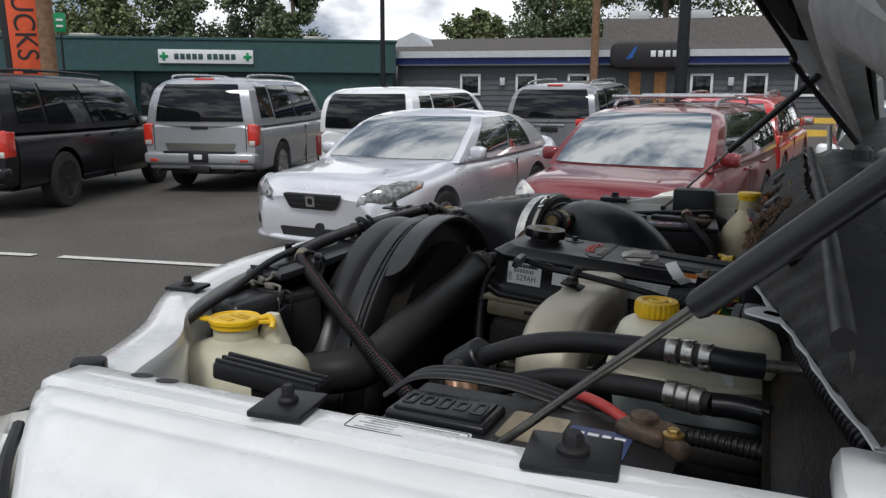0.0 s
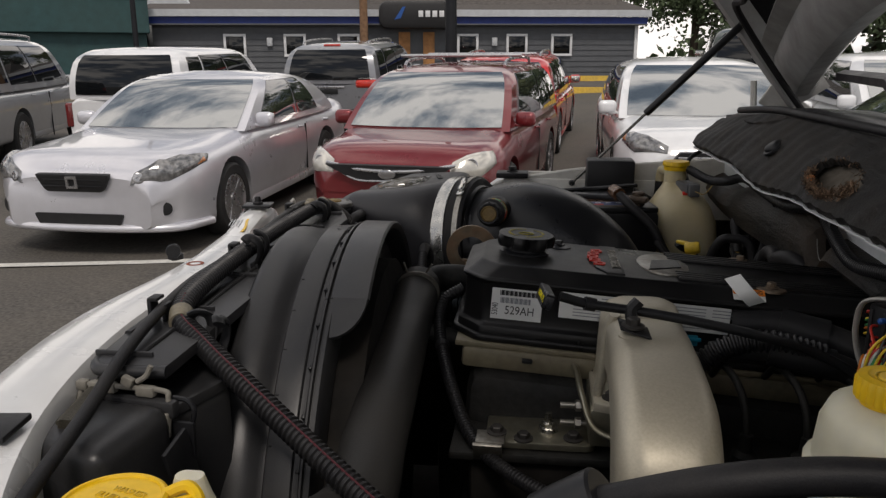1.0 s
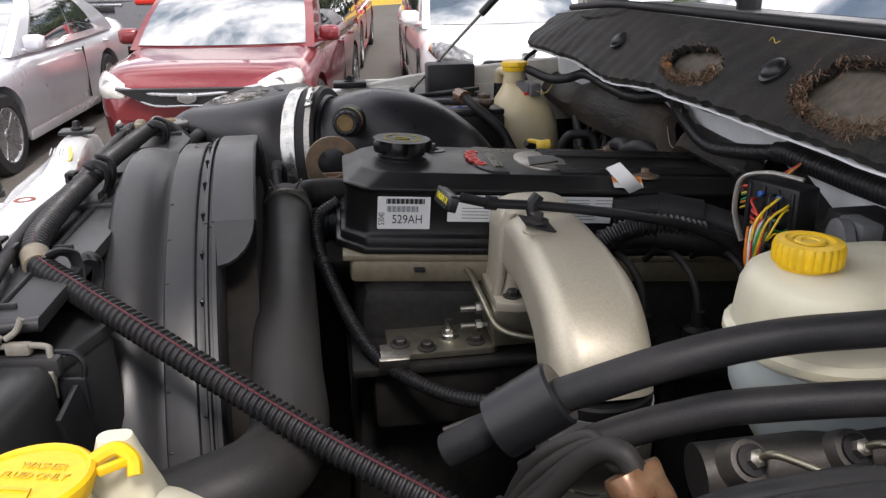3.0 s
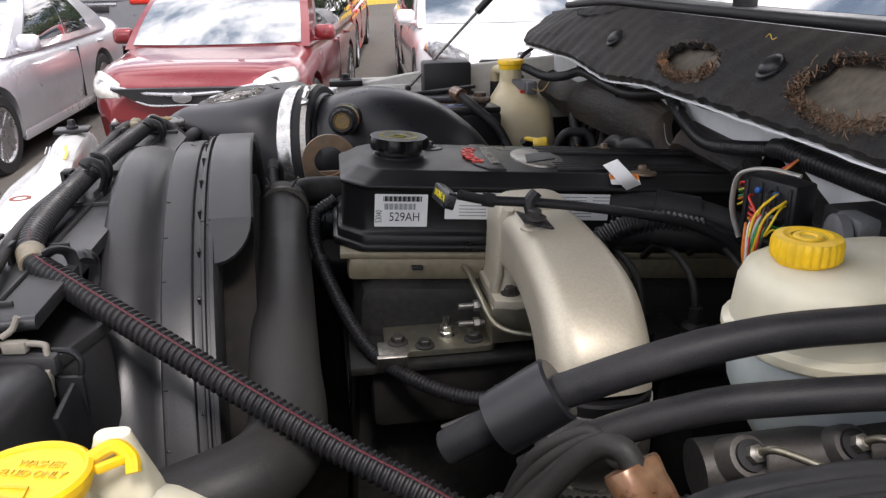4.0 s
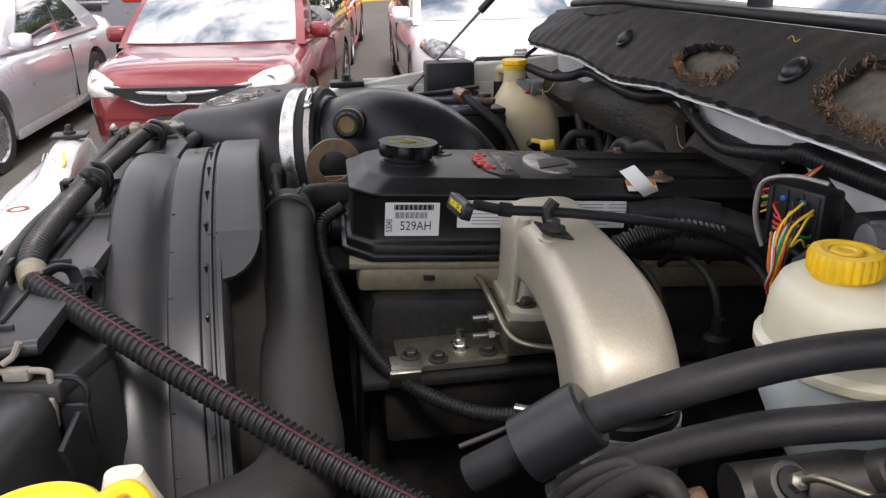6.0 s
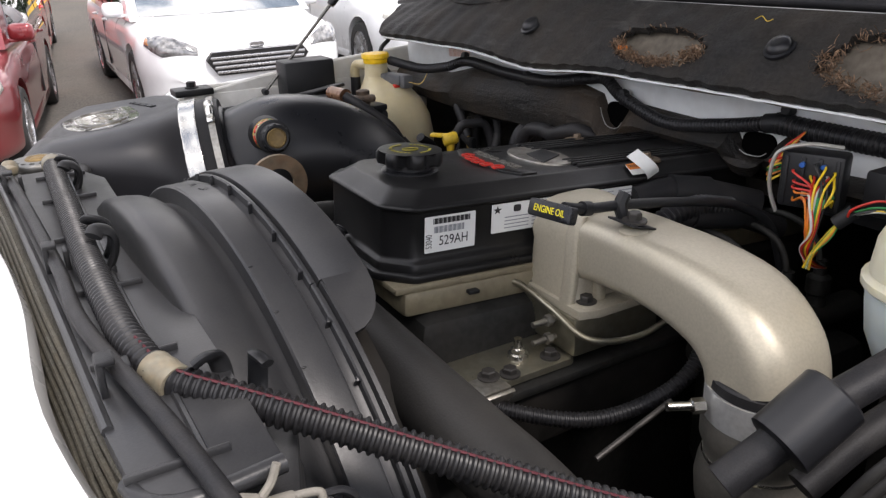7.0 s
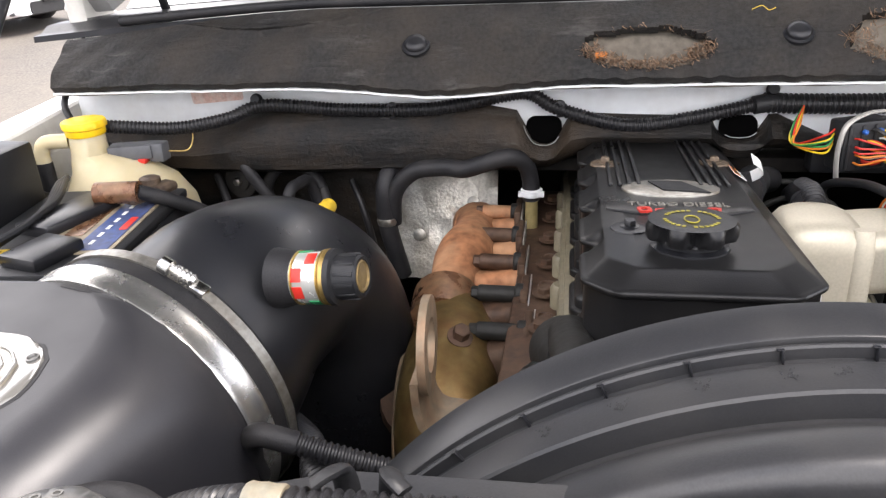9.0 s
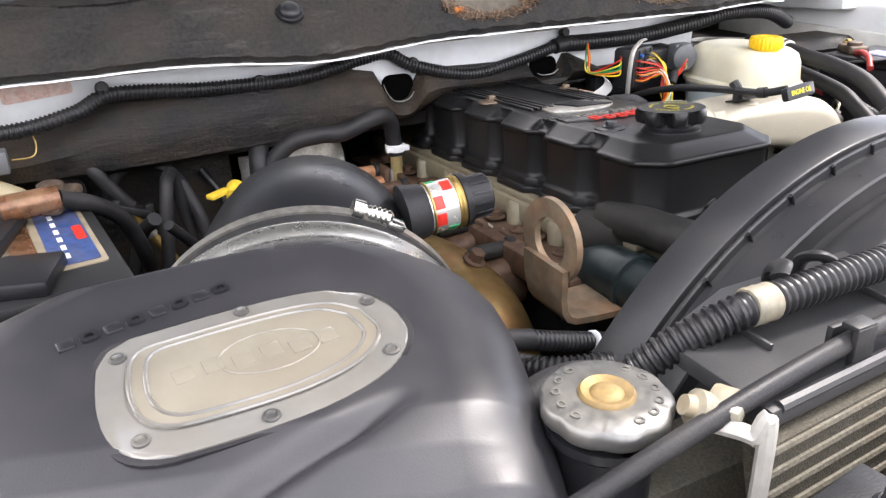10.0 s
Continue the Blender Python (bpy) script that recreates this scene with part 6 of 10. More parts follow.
    part("cowl_channel", loft(rings), WHITE_CLEAN, t, "white steel channel with dirt and overspray")
    # black lower bulkhead pad with a bulging top edge, notched twice
    ys = [0.5 + 1.58 * i / 158 for i in range(159)]
    rings = []
    for y in ys:
        top = 1.346 + 0.005 * math.sin(y * 9) - 0.03 * max(0, min(1, (1.14 - y) / 0.06)) - 0.02 * max(0, min(1, (y - 1.80) / 0.1)) + 0.008 * max(0, min(1, (y - 1.46) / 0.05))
        for c, w, d in ((1.425, 0.030, 0.042), (1.185, 0.034, 0.030)):
            u = abs(y - c) / w
            if u < 1:
                top -= d * (1 - u ** 3)
        bulge = 0.012 + 0.006 * math.sin(y * 7 + 1)
        low = 1.272 + 0.008 * math.sin(y * 5 + 2) + 0.02 * max(0, min(1, (1.42 - y) / 0.05))
        rings.append([(0.076, y, top), (0.068 - bulge * 0.3, y, top - 0.005), (0.060 - bulge * 0.7, y, top - 0.018), (0.056 - bulge, y, (top + low) / 2), (0.060 - bulge * 0.8, y, low + 0.012), (0.072, y, low), (0.15, y, low - 0.006), (0.15, y, top)])
    part("lower_pad", loft(rings), PAD_LOW, t, "stained black lower sound pad")
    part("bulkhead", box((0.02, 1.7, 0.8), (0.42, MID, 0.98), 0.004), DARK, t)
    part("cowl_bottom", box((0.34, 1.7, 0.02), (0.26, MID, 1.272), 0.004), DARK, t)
    for c in (1.425, 1.185):
        part("channel_slot", prism(rrect(0.046, 0.052, 0.012), 0, 0.004, axes((0.0788, c, 1.315), (0, -1, 0), (0, 0, 1))), HOLE, t, "black plate painted as the dark hole behind the notch")
        w_, d_ = (0.030, 0.042) if c > 1.3 else (0.034, 0.030)
        part("notch_edge", tube([(0.064, c + w_ * u, 1.348 - d_ * (1 - abs(u) ** 3) - 0.002 * (c < 1.3)) for u in ((0.85, 0.7, 0.45, 0.2, 0, -0.2, -0.45, -0.65) if c > 1.3 else (0.5, 0.3, 0.1, -0.2, -0.4, -0.6))], 0.0006, 6), HOOD_INNER, t, "pale worn edge")
    part("overspray", prism(rrect(0.075, 0.020, 0.004), 0, 0.0008, axes((0.0795, 1.87, 1.372), (0, -1, 0.08), (0, 0, 1))), material("faint_red_marking", (0.55, 0.36, 0.30), 0.6, grain=300, vary=0.2, dust=0.8, dust_color=(0.6, 0.55, 0.5), dust_scale=60), t)
    return t


cowl_thing = cowl()


def windscreen():
    t = thing("windscreen", (0.25, MID, 1.47), "white truck's windscreen base with black rim standing in for the shadow gap and wiper cowl", "windscreen", kind="structure")
    ys = [0.45 + 1.68 * i / 24 for i in range(25)]

    def top(y):
        return 1.484 - 0.022 * max(0, (y - 1.72) / 0.35) ** 1.2 - 0.02 * max(0, (0.85 - y) / 0.35)

    def foot(y):
        return 0.19 + 0.15 * ((y - MID) / 0.85) ** 2
    part("seal", tube([(0.080, y, top(y) + 0.004) for y in ys if y < 2.06], 0.0065, 12, 3), RUBBER, t, "black rubber hood seal")
    part("cowl_cover", loft([[(0.085, y, top(y) - 0.012), (0.086, y, top(y) - 0.004), (0.105, y, top(y) - 0.002), (0.120, y, top(y) + 0.006), (0.15, y, top(y) + 0.007), (foot(y) + 0.01, y, top(y) + 0.002), (foot(y) + 0.02, y, top(y) - 0.02)] for y in ys]), SATIN_PLASTIC, t, "black wiper cowl")
    part("glass", loft([[(foot(y), y, top(y) - 0.004), (foot(y) - 0.004, y, top(y) + 0.004), (foot(y) + 0.78, y * 0.86 + MID * 0.14, 2.02), (foot(y) + 0.79, y * 0.86 + MID * 0.14, 2.01)] for y in ys]), WIND_GLASS, t)
    for y in (0.72, 1.42):
        part("wiper_arm", loft([[(x, y + dy, z - 0.006), (x, y + dy, z + 0.006), (x + w, y + dy, z + 0.012), (x + w, y + dy, z)] for x, dy, z, w in ((0.135, 0.0, 1.500, 0.03), (0.15, 0.05, 1.512, 0.04), (0.175, 0.16, 1.535, 0.03), (0.20, 0.42, 1.540, 0.014))]), BLACK_PLASTIC, t, "black wiper arm")
        part("wiper_pivot", lathe([(0.016, -0.01), (0.016, 0.014), (0.010, 0.02)], Matrix.Translation((0.15, y, 1.492)), 18), BLACK_PLASTIC, t)
    part("pillar", loft([[(0.40, 2.09, 1.42), (0.40, 2.15, 1.42), (0.47, 2.16, 1.42), (0.47, 2.10, 1.42)], [(1.08, 1.99, 2.02), (1.08, 2.05, 2.02), (1.17, 2.05, 2.02), (1.17, 1.99, 2.02)]]), WHITE_PAINT, t, "white windscreen pillar")
    part("pillar", loft([[(0.40, 0.43, 1.42), (0.40, 0.49, 1.42), (0.47, 0.48, 1.42), (0.47, 0.42, 1.42)], [(1.08, 0.53, 2.02), (1.08, 0.59, 2.02), (1.17, 0.59, 2.02), (1.17, 0.53, 2.02)]]), WHITE_PAINT, t, "white windscreen pillar")
    part("cab", box((1.6, 1.60, 0.9), (1.30, MID, 0.98), 0.05), WHITE_PAINT, t, "white cab body")
    part("roof", box((1.1, 1.45, 0.05), (1.62, MID, 2.03), 0.02), WHITE_PAINT, t)


windscreen()

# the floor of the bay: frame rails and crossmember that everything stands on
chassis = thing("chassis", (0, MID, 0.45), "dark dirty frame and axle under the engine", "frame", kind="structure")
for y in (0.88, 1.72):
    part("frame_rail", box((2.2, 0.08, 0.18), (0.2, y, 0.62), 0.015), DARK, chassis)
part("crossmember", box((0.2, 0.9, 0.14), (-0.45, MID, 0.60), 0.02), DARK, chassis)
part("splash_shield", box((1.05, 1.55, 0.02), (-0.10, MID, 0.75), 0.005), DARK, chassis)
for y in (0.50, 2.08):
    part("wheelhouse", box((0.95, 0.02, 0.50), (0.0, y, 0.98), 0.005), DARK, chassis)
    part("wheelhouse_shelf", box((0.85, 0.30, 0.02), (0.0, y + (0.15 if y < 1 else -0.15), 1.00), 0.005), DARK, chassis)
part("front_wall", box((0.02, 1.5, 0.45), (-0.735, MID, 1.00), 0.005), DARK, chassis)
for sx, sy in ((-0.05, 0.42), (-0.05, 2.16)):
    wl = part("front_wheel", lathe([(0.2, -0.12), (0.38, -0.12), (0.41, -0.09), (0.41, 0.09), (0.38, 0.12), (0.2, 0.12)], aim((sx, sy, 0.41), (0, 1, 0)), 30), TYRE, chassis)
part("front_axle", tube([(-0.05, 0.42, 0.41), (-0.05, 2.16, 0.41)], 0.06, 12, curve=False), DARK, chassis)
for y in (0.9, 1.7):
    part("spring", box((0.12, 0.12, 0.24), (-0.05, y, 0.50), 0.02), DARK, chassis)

# ---- cooling pack: radiator, condenser, shroud ----
rad = thing("radiator", (-0.67, MID, 0.70), "radiator with black top tank plate and brownish fins", "radiator")
part("core", box((0.05, 0.98, 0.56), (-0.650, 1.20, 0.99), 0.006), CONDENSER, rad, "brownish fin core")
plate = [(-0.709, 1.572), (-0.700, 1.45), (-0.684, 1.2), (-0.672, 0.98), (-0.668, 0.935), (-0.661, 0.916), (-0.645, 0.908), (-0.600, 0.913), (-0.600, 1.0), (-0.603, 1.50), (-0.63, 1.572)]
part("top_plate", prism(plate, 1.325, 1.335, None, 0.002), SHROUD_PLASTIC, rad, "flat black top plate")
part("front_lip", tube([(-0.668, 0.936, 1.330), (-0.662, 0.917, 1.330), (-0.645, 0.908, 1.330), (-0.600, 0.912, 1.330)], 0.0052, 10), SHROUD_PLASTIC, rad, "rolled plate edge")
part("plate_rim", tube([(-0.706, 1.565, 1.334), (-0.698, 1.45, 1.334), (-0.682, 1.2, 1.334), (-0.670, 0.98, 1.334)], 0.0035, 8), SHROUD_PLASTIC, rad)
for y in (1.53, 1.43, 1.30, 1.17, 1.05, 0.93):
    part("plate_rib", box((0.05, 0.003, 0.005), (-0.645, y, 1.3365), 0.001), SHROUD_PLASTIC, rad)
part("plate_rib", tube([(-0.638, 1.54, 1.336), (-0.638, 1.25, 1.336), (-0.632, 0.93, 1.336)], 0.002, 6), SHROUD_PLASTIC, rad)
condenser = thing("condenser", (-0.71, MID, 0.9), "dirty condenser with flat tubes in front of the radiator", "condenser")
RIM = ((1.585, -0.713), (1.45, -0.702), (1.2, -0.685), (1.08, -0.675), (0.97, -0.666), (0.84, -0.642))


def cold_face(z, back=0.0):
    """Places along the leaning front face of the condenser at one height."""
    return [Vector((x - 0.002 - 0.30 * (1.326 - z) + back, y, z)) for y, x in RIM]


part("core", loft([cold_face(z) + cold_face(z, 0.012)[::-1] for z in (0.9, 1.1, 1.322)]), FINS, condenser, "dark fins")
for k in range(18):
    part("flat_tube", tube(cold_face(1.319 - 0.0092 * k), 0.0021, 6, 4), CONDENSER, condenser)
part("end_bracket", tube([(-0.700, 1.600, 1.333), (-0.716, 1.592, 1.334), (-0.7205, 1.588, 1.326), (-0.7205, 1.588, 1.10)], 0.0042, 8), BRACKET, condenser, "pale bracket")

shroud = thing("fan_shroud", (-0.55, 1.215, 0.70), "black plastic fan shroud ring with ribbed rim", "fan shroud")
SC = Vector((0, 1.2412, 1.0322))
YAW = -0.07   # the cooling pack stands slightly turned


def on_ring(x, r, a):
    """A place round the fan axis, a in radians from the top (towards the passenger side positive)."""
    y = r * math.sin(a)
    return Vector((x + YAW * y, SC.y + y, SC.z + r * math.cos(a)))


def ring_strip(profile, a0, a1, n=72):
    """Sweep (x, r) pairs round the fan axis between two angles."""
    bm = bmesh.new()
    rows = []
    for i in range(n + 1):
        a = radians(a0 + (a1 - a0) * i / n)
        rows.append([bm.verts.new(on_ring(x, r, a)) for x, r in profile])
    for p, q in zip(rows, rows[1:]):
        for j in range(len(profile)):
            k = (j + 1) % len(profile)
            bm.faces.new((p[j], p[k], q[k], q[j]))
    bm.faces.new(rows[0])
    bm.faces.new(rows[-1][::-1])
    return bm


part("front_dome", ring_strip([(-0.640, 0.13), (-0.634, 0.20), (-0.627, 0.255), (-0.622, 0.295), (-0.6195, 0.318), (-0.6185, 0.3275), (-0.6165, 0.3335), (-0.6125, 0.3372), (-0.607, 0.3380), (-0.598, 0.3375), (-0.588, 0.3360), (-0.580, 0.3325), (-0.574, 0.3275), (-0.5695, 0.3245), (-0.5640, 0.3240), (-0.5640, 0.20)], -118, 118, 96), SHROUD_PLASTIC, shroud, "moulded front face with a rolled edge")
part("groove_ring", ring_strip([(-0.5645, 0.20), (-0.5645, 0.3385), (-0.5630, 0.3402), (-0.5605, 0.3404), (-0.556, 0.3402), (-0.5415, 0.3412), (-0.5395, 0.3406), (-0.5380, 0.3375), (-0.5340, 0.3372), (-0.5300, 0.3378), (-0.5300, 0.2)], -118, 118, 96), SHROUD_PLASTIC, shroud, "flat ring with mould marks")
part("rim_ring", ring_strip([(-0.5315, 0.30), (-0.5315, 0.3440), (-0.5303, 0.3452), (-0.5285, 0.3452), (-0.5275, 0.3405), (-0.5255, 0.3405), (-0.5245, 0.3462), (-0.5230, 0.3472), (-0.488, 0.3472), (-0.486, 0.345), (-0.489, 0.338), (-0.51, 0.328), (-0.51, 0.30)], -27, 100, 80), SHROUD_PLASTIC, shroud, "wide rear flange with a double rim")
part("rim_ring", ring_strip([(-0.5315, 0.30), (-0.5315, 0.3440), (-0.5303, 0.3452), (-0.5285, 0.3452), (-0.5275, 0.3405), (-0.5255, 0.3405), (-0.5245, 0.3462), (-0.521, 0.3462), (-0.518, 0.340), (-0.518, 0.30)], -118, -27.2, 48), SHROUD_PLASTIC, shroud)


def flange_end(a, edge, high):
    """The wide flange thins out where it ends on the driver's side."""
    a = radians(a)
    return [on_ring(x, r, a) for x, r in ((-0.523, 0.3472 - high), (edge, 0.3472 - high), (edge, 0.3432 - high), (-0.523, 0.336))]


part("flange_end", loft([flange_end(-27 - 8 * u, -0.521 + 0.033 * math.sqrt(max(0.002, 1 - u * u)), 0.003 * u) for u in (0, 0.25, 0.5, 0.7, 0.85, 0.95, 1.0)]), SHROUD_PLASTIC, shroud)
for k in range(20):
    a = radians(-72 + 7.85 * k)
    m = axes(on_ring(-0.5328, 0.3405, a), (0, math.cos(a), -math.sin(a)), (-1, 0, 0))
    part("rim_notch", join(box((0.0015, 0.0034, 0.0105), m, 0.0005), box((0.0040, 0.0022, 0.0014), m @ Matrix.Translation((0.001, 0, 0.0046)), 0.0005)), SATIN_PLASTIC, shroud)
for k in range(10):
    a = radians(-92 + 7.85 * k)
    part("groove_nub", box((0.0035, 0.0018, 0.0018), axes(on_ring(-0.5612, 0.3402, a), (1, 0, 0), (0, math.cos(a), -math.sin(a))), 0.0008), BLACK_PLASTIC, shroud)
part("fan_disc", lathe([(0.04, -0.03), (0.30, -0.02), (0.30, 0.02), (0.04, 0.03)], aim((-0.51, SC.y, SC.z), (1, -YAW, 0)), 30), DARK, shroud)
for k in range(5):
    for j in range(26):
        a = radians((2.5, 6.5, 13.5, 21, 28)[k])
        q = random.Random(k * 40 + j)
        rr_, aa_ = 0.0062 * math.sqrt(q.random()), q.uniform(0, 2 * math.pi)
        p_ = on_ring(-0.547 + rr_ * math.cos(aa_), 0.3407, a + rr_ * math.sin(aa_) / 0.34)
        part("mould_mark", lathe([(0.0007, 0), (0.0004, 0.0003)], aim(p_, (0, math.sin(a), math.cos(a))), 5), BLACK_PLASTIC, shroud)


def spring_clip(x, y, z, away):
    """Two curled prongs on a foot, standing on the engine side of the hose; away: from the hose."""
    d = Vector(away).normalized()
    e = Vector((-d.y, d.x, 0))
    o = Vector((x, y, z))
    c = part("hose_clip", box((0.030, 0.010, 0.012), axes(o + d * 0.014 + Vector((0, 0, -0.018)), e, d), 0.002), BLACK_PLASTIC, shroud, "black hose clip")
    for k in (-1, 1):
        part("clip_prong", tube([o + d * 0.013 + e * 0.009 * k + Vector((0, 0, -0.018)), o + d * 0.021 + e * 0.010 * k + Vector((0, 0, -0.001)), o + d * 0.020 + e * 0.012 * k + Vector((0, 0, 0.013)), o + d * 0.011 + e * 0.0150 * k + Vector((0, 0, 0.0185)), o + d * 0.007 + e * 0.021 * k + Vector((0, 0, 0.0155))], 0.0062, 10, squash=0.5), BLACK_PLASTIC, c)


for x, y, z, away in ((-0.651, 1.480, 1.3450, (1, 0, 0)), (-0.652, 1.215, 1.3535, (1, 0, 0)), (-0.606, 0.984, 1.331, (0.5, 0.85, 0))):
    spring_clip(x, y, z, away)
for y, x in ((1.50, -0.692), (1.235, -0.672), (1.02, -0.660)):
    part("line_clip", join(box((0.004, 0.015, 0.026), (x - 0.0065, y, 1.343), 0.001), box((0.010, 0.015, 0.0035), (x - 0.003, y, 1.3555), 0.001), box((0.004, 0.015, 0.020), (x + 0.0075, y, 1.341), 0.001)), BLACK_PLASTIC, rad, "square black line clip")

# ---- hoses over the radiator ----
H1 = [(-0.600, 1.640, 1.255), (-0.618, 1.612, 1.290), (-0.634, 1.580, 1.324), (-0.646, 1.545, 1.345), (-0.651, 1.505, 1.352), (-0.652, 1.33, 1.355), (-0.652, 1.20, 1.353), (-0.650, 1.11, 1.350), (-0.645, 1.045, 1.346), (-0.633, 1.008, 1.339), (-0.601, 0.979, 1.329), (-0.562, 0.948, 1.316), (-0.481, 0.896, 1.281), (-0.407, 0.850, 1.251), (-0.340, 0.808, 1.228), (-0.27, 0.76, 1.195), (-0.20, 0.70, 1.15)]
hose = thing("corrugated_hose", (-0.65, 1.3, 1.335), "ribbed black loom hose with a thin red stripe", "hose")
part("ribbed_tube", corrugated(H1, 0.0103, 0.0052, 0.17, 18), LOOM, hose)
pts = resample(catmull(H1[8:], 12), 0.004)
bm = bmesh.new()
fr = rails(pts)
tube_into(bm, [p + Vector((-0.05, -0.12, 0.99)).normalized() * 0.0090 + Vector((0.0012, -0.0024, 0)) for p in pts], 0.0009, 5)
part("stripe", bm, RED_STRIPE, hose, "thin dark red stripe")
for i, y in ((0, 1.522), (1, 1.003)):
    c = Vector((-0.6505, y, 1.3515)) if i == 0 else Vector((-0.635, 1.0115, 1.3400))
    d = (0, 1, 0.02) if i == 0 else (-0.40, 0.90, 0.18)
    part("tape_wrap", lathe([(0.0104, -0.0125), (0.0111, -0.011), (0.0107, -0.005), (0.0112, 0.0), (0.0108, 0.006), (0.0112, 0.010), (0.0103, 0.0125)], aim(c, d) @ Matrix.Diagonal((1, 1, 0.72 if i == 0 else 0.86, 1)), 20), TAPE, hose, "stained pale tape wrap")
h3 = thing("short_loom", (-0.49, 1.55, 1.25), "short black ribbed loom with a smooth white-ringed end", "hose")
part("ribbed_tube", corrugated([(-0.4985, 1.572, 1.2630), (-0.4975, 1.556, 1.2567), (-0.4945, 1.533, 1.248), (-0.491, 1.510, 1.2393)], 0.0080, 0.0046, 0.16, 16), LOOM, h3)
part("end_sleeve", tube([(-0.4905, 1.507, 1.2383), (-0.486, 1.475, 1.226), (-0.482, 1.43, 1.210)], 0.0078, 16), RUBBER, h3, "smooth black end")
part("end_sleeve", tube([(-0.480, 1.612, 1.215), (-0.490, 1.610, 1.250), (-0.499, 1.598, 1.268), (-0.4985, 1.570, 1.2622)], 0.0084, 16), RUBBER, h3, "smooth black end")
part("white_ring", lathe([(0.0080, -0.0014), (0.0088, -0.0010), (0.0088, 0.0010), (0.0080, 0.0014)], aim((-0.4903, 1.506, 1.238), (0.1, -0.93, -0.35)), 20), WHITE_TRIM, h3, "thin white ring")
line = thing("washer_line", (-0.67, 1.2, 1.335), "thin grey rubber washer line along the radiator", "hose")
part("line", tube([(-0.70, 1.68, 1.315), (-0.702, 1.60, 1.338), (-0.692, 1.49, 1.3455), (-0.680, 1.33, 1.345), (-0.672, 1.205, 1.345), (-0.667, 1.09, 1.346), (-0.643, 0.949, 1.345), (-0.623, 0.841, 1.330), (-0.591, 0.686, 1.306), (-0.56, 0.60, 1.22)], 0.0052, 12), RUBBER, line)
cap = thing("filler_neck", (-0.662, 1.632, 1.262), "radiator filler neck with a silver lobed pressure cap", "filler neck")
part("neck", lathe([(0.024, -0.06), (0.026, -0.012), (0.030, -0.008), (0.030, -0.003)], Matrix.Translation((-0.662, 1.632, 1.325)), 28), SATIN_PLASTIC, cap)
part("cap_rim", lathe([(0.0285, 0.001), (0.0318, 0.0015), (0.0328, 0.003), (0.0330, 0.0085), (0.0320, 0.0105), (0.0300, 0.0115), (0.020, 0.0128), (0.014, 0.0122)], Matrix.Translation((-0.662, 1.632, 1.325)), 72, (9, 0.04)), CAP_STEEL, cap)
part("cap_centre", lathe([(0.0145, 0.008), (0.0142, 0.013), (0.0128, 0.0145), (0.0085, 0.0128), (0.007, 0.0142), (0.004, 0.0148)], Matrix.Translation((-0.662, 1.632, 1.325)), 32), CAP_BRASS, cap, "worn brass centre")
for k in (0, 1, 2, 3, 4, 7, 8, 9, 10, 11, 12):
    a = radians(24 * k + 12)
    part("stamped_bar", frame_bar(0.0048, 0.0058, 0.0012, -0.001, 0.0007, Matrix.Translation((-0.662 + 0.0245 * math.cos(a), 1.632 + 0.0245 * math.sin(a), 1.3371)) @ Matrix.Rotation(a, 4, "Z")), CAP_STEEL, cap)
ov = thing("overflow_hose", (-0.63, 1.6, 1.28), "black rubber overflow hose bending round the cap", "hose")
part("bend", tube([(-0.640, 1.672, 1.24), (-0.630, 1.668, 1.282), (-0.620, 1.652, 1.308), (-0.616, 1.625, 1.314), (-0.622, 1.600, 1.310), (-0.636, 1.585, 1.290), (-0.645, 1.580, 1.24)], 0.0098, 14), RUBBER, ov)

# ---- air box and intake tube ----
BC = Vector((-0.445, 1.719, 1.246))
BN = Vector((0.955, -0.27, 0.12)).normalized()
ab = thing("air_box", (-0.60, 1.78, 0.80), "black moulded intake air box with a smoked viewing lens", "air box")
side = BN.cross(Vector((0, 0, 1))).normalized()
upv = side.cross(BN)
AB = ((0.0, 0.234, 0.234, 0, 0, 0.115), (-0.010, 0.238, 0.238, 0, 0, 0.112), (-0.022, 0.270, 0.238, 0.014, 0, 0.094), (-0.036, 0.312, 0.237, 0.033, -0.001, 0.074), (-0.06, 0.330, 0.237, 0.040, -0.001, 0.062), (-0.085, 0.334, 0.236, 0.042, -0.001, 0.055), (-0.11, 0.336, 0.234, 0.045, 0.0, 0.05), (-0.17, 0.340, 0.236, 0.049, 0.0, 0.05), (-0.19, 0.338, 0.232, 0.049, -0.002, 0.05), (-0.21, 0.334, 0.225, 0.047, -0.006, 0.05), (-0.23, 0.322, 0.212, 0.042, -0.013, 0.05), (-0.25, 0.305, 0.194, 0.038, -0.025, 0.05), (-0.27, 0.288, 0.165, 0.038, -0.044, 0.045), (-0.288, 0.26, 0.11, 0.04, -0.075, 0.045), (-0.300, 0.2, 0.06, 0.04, -0.10, 0.025))
GROOVES = (((-0.652, 1.860), (-0.624, 1.715), 0.0055, 0.0085), ((-0.690, 1.775), (-0.650, 1.655), 0.015, 0.004))


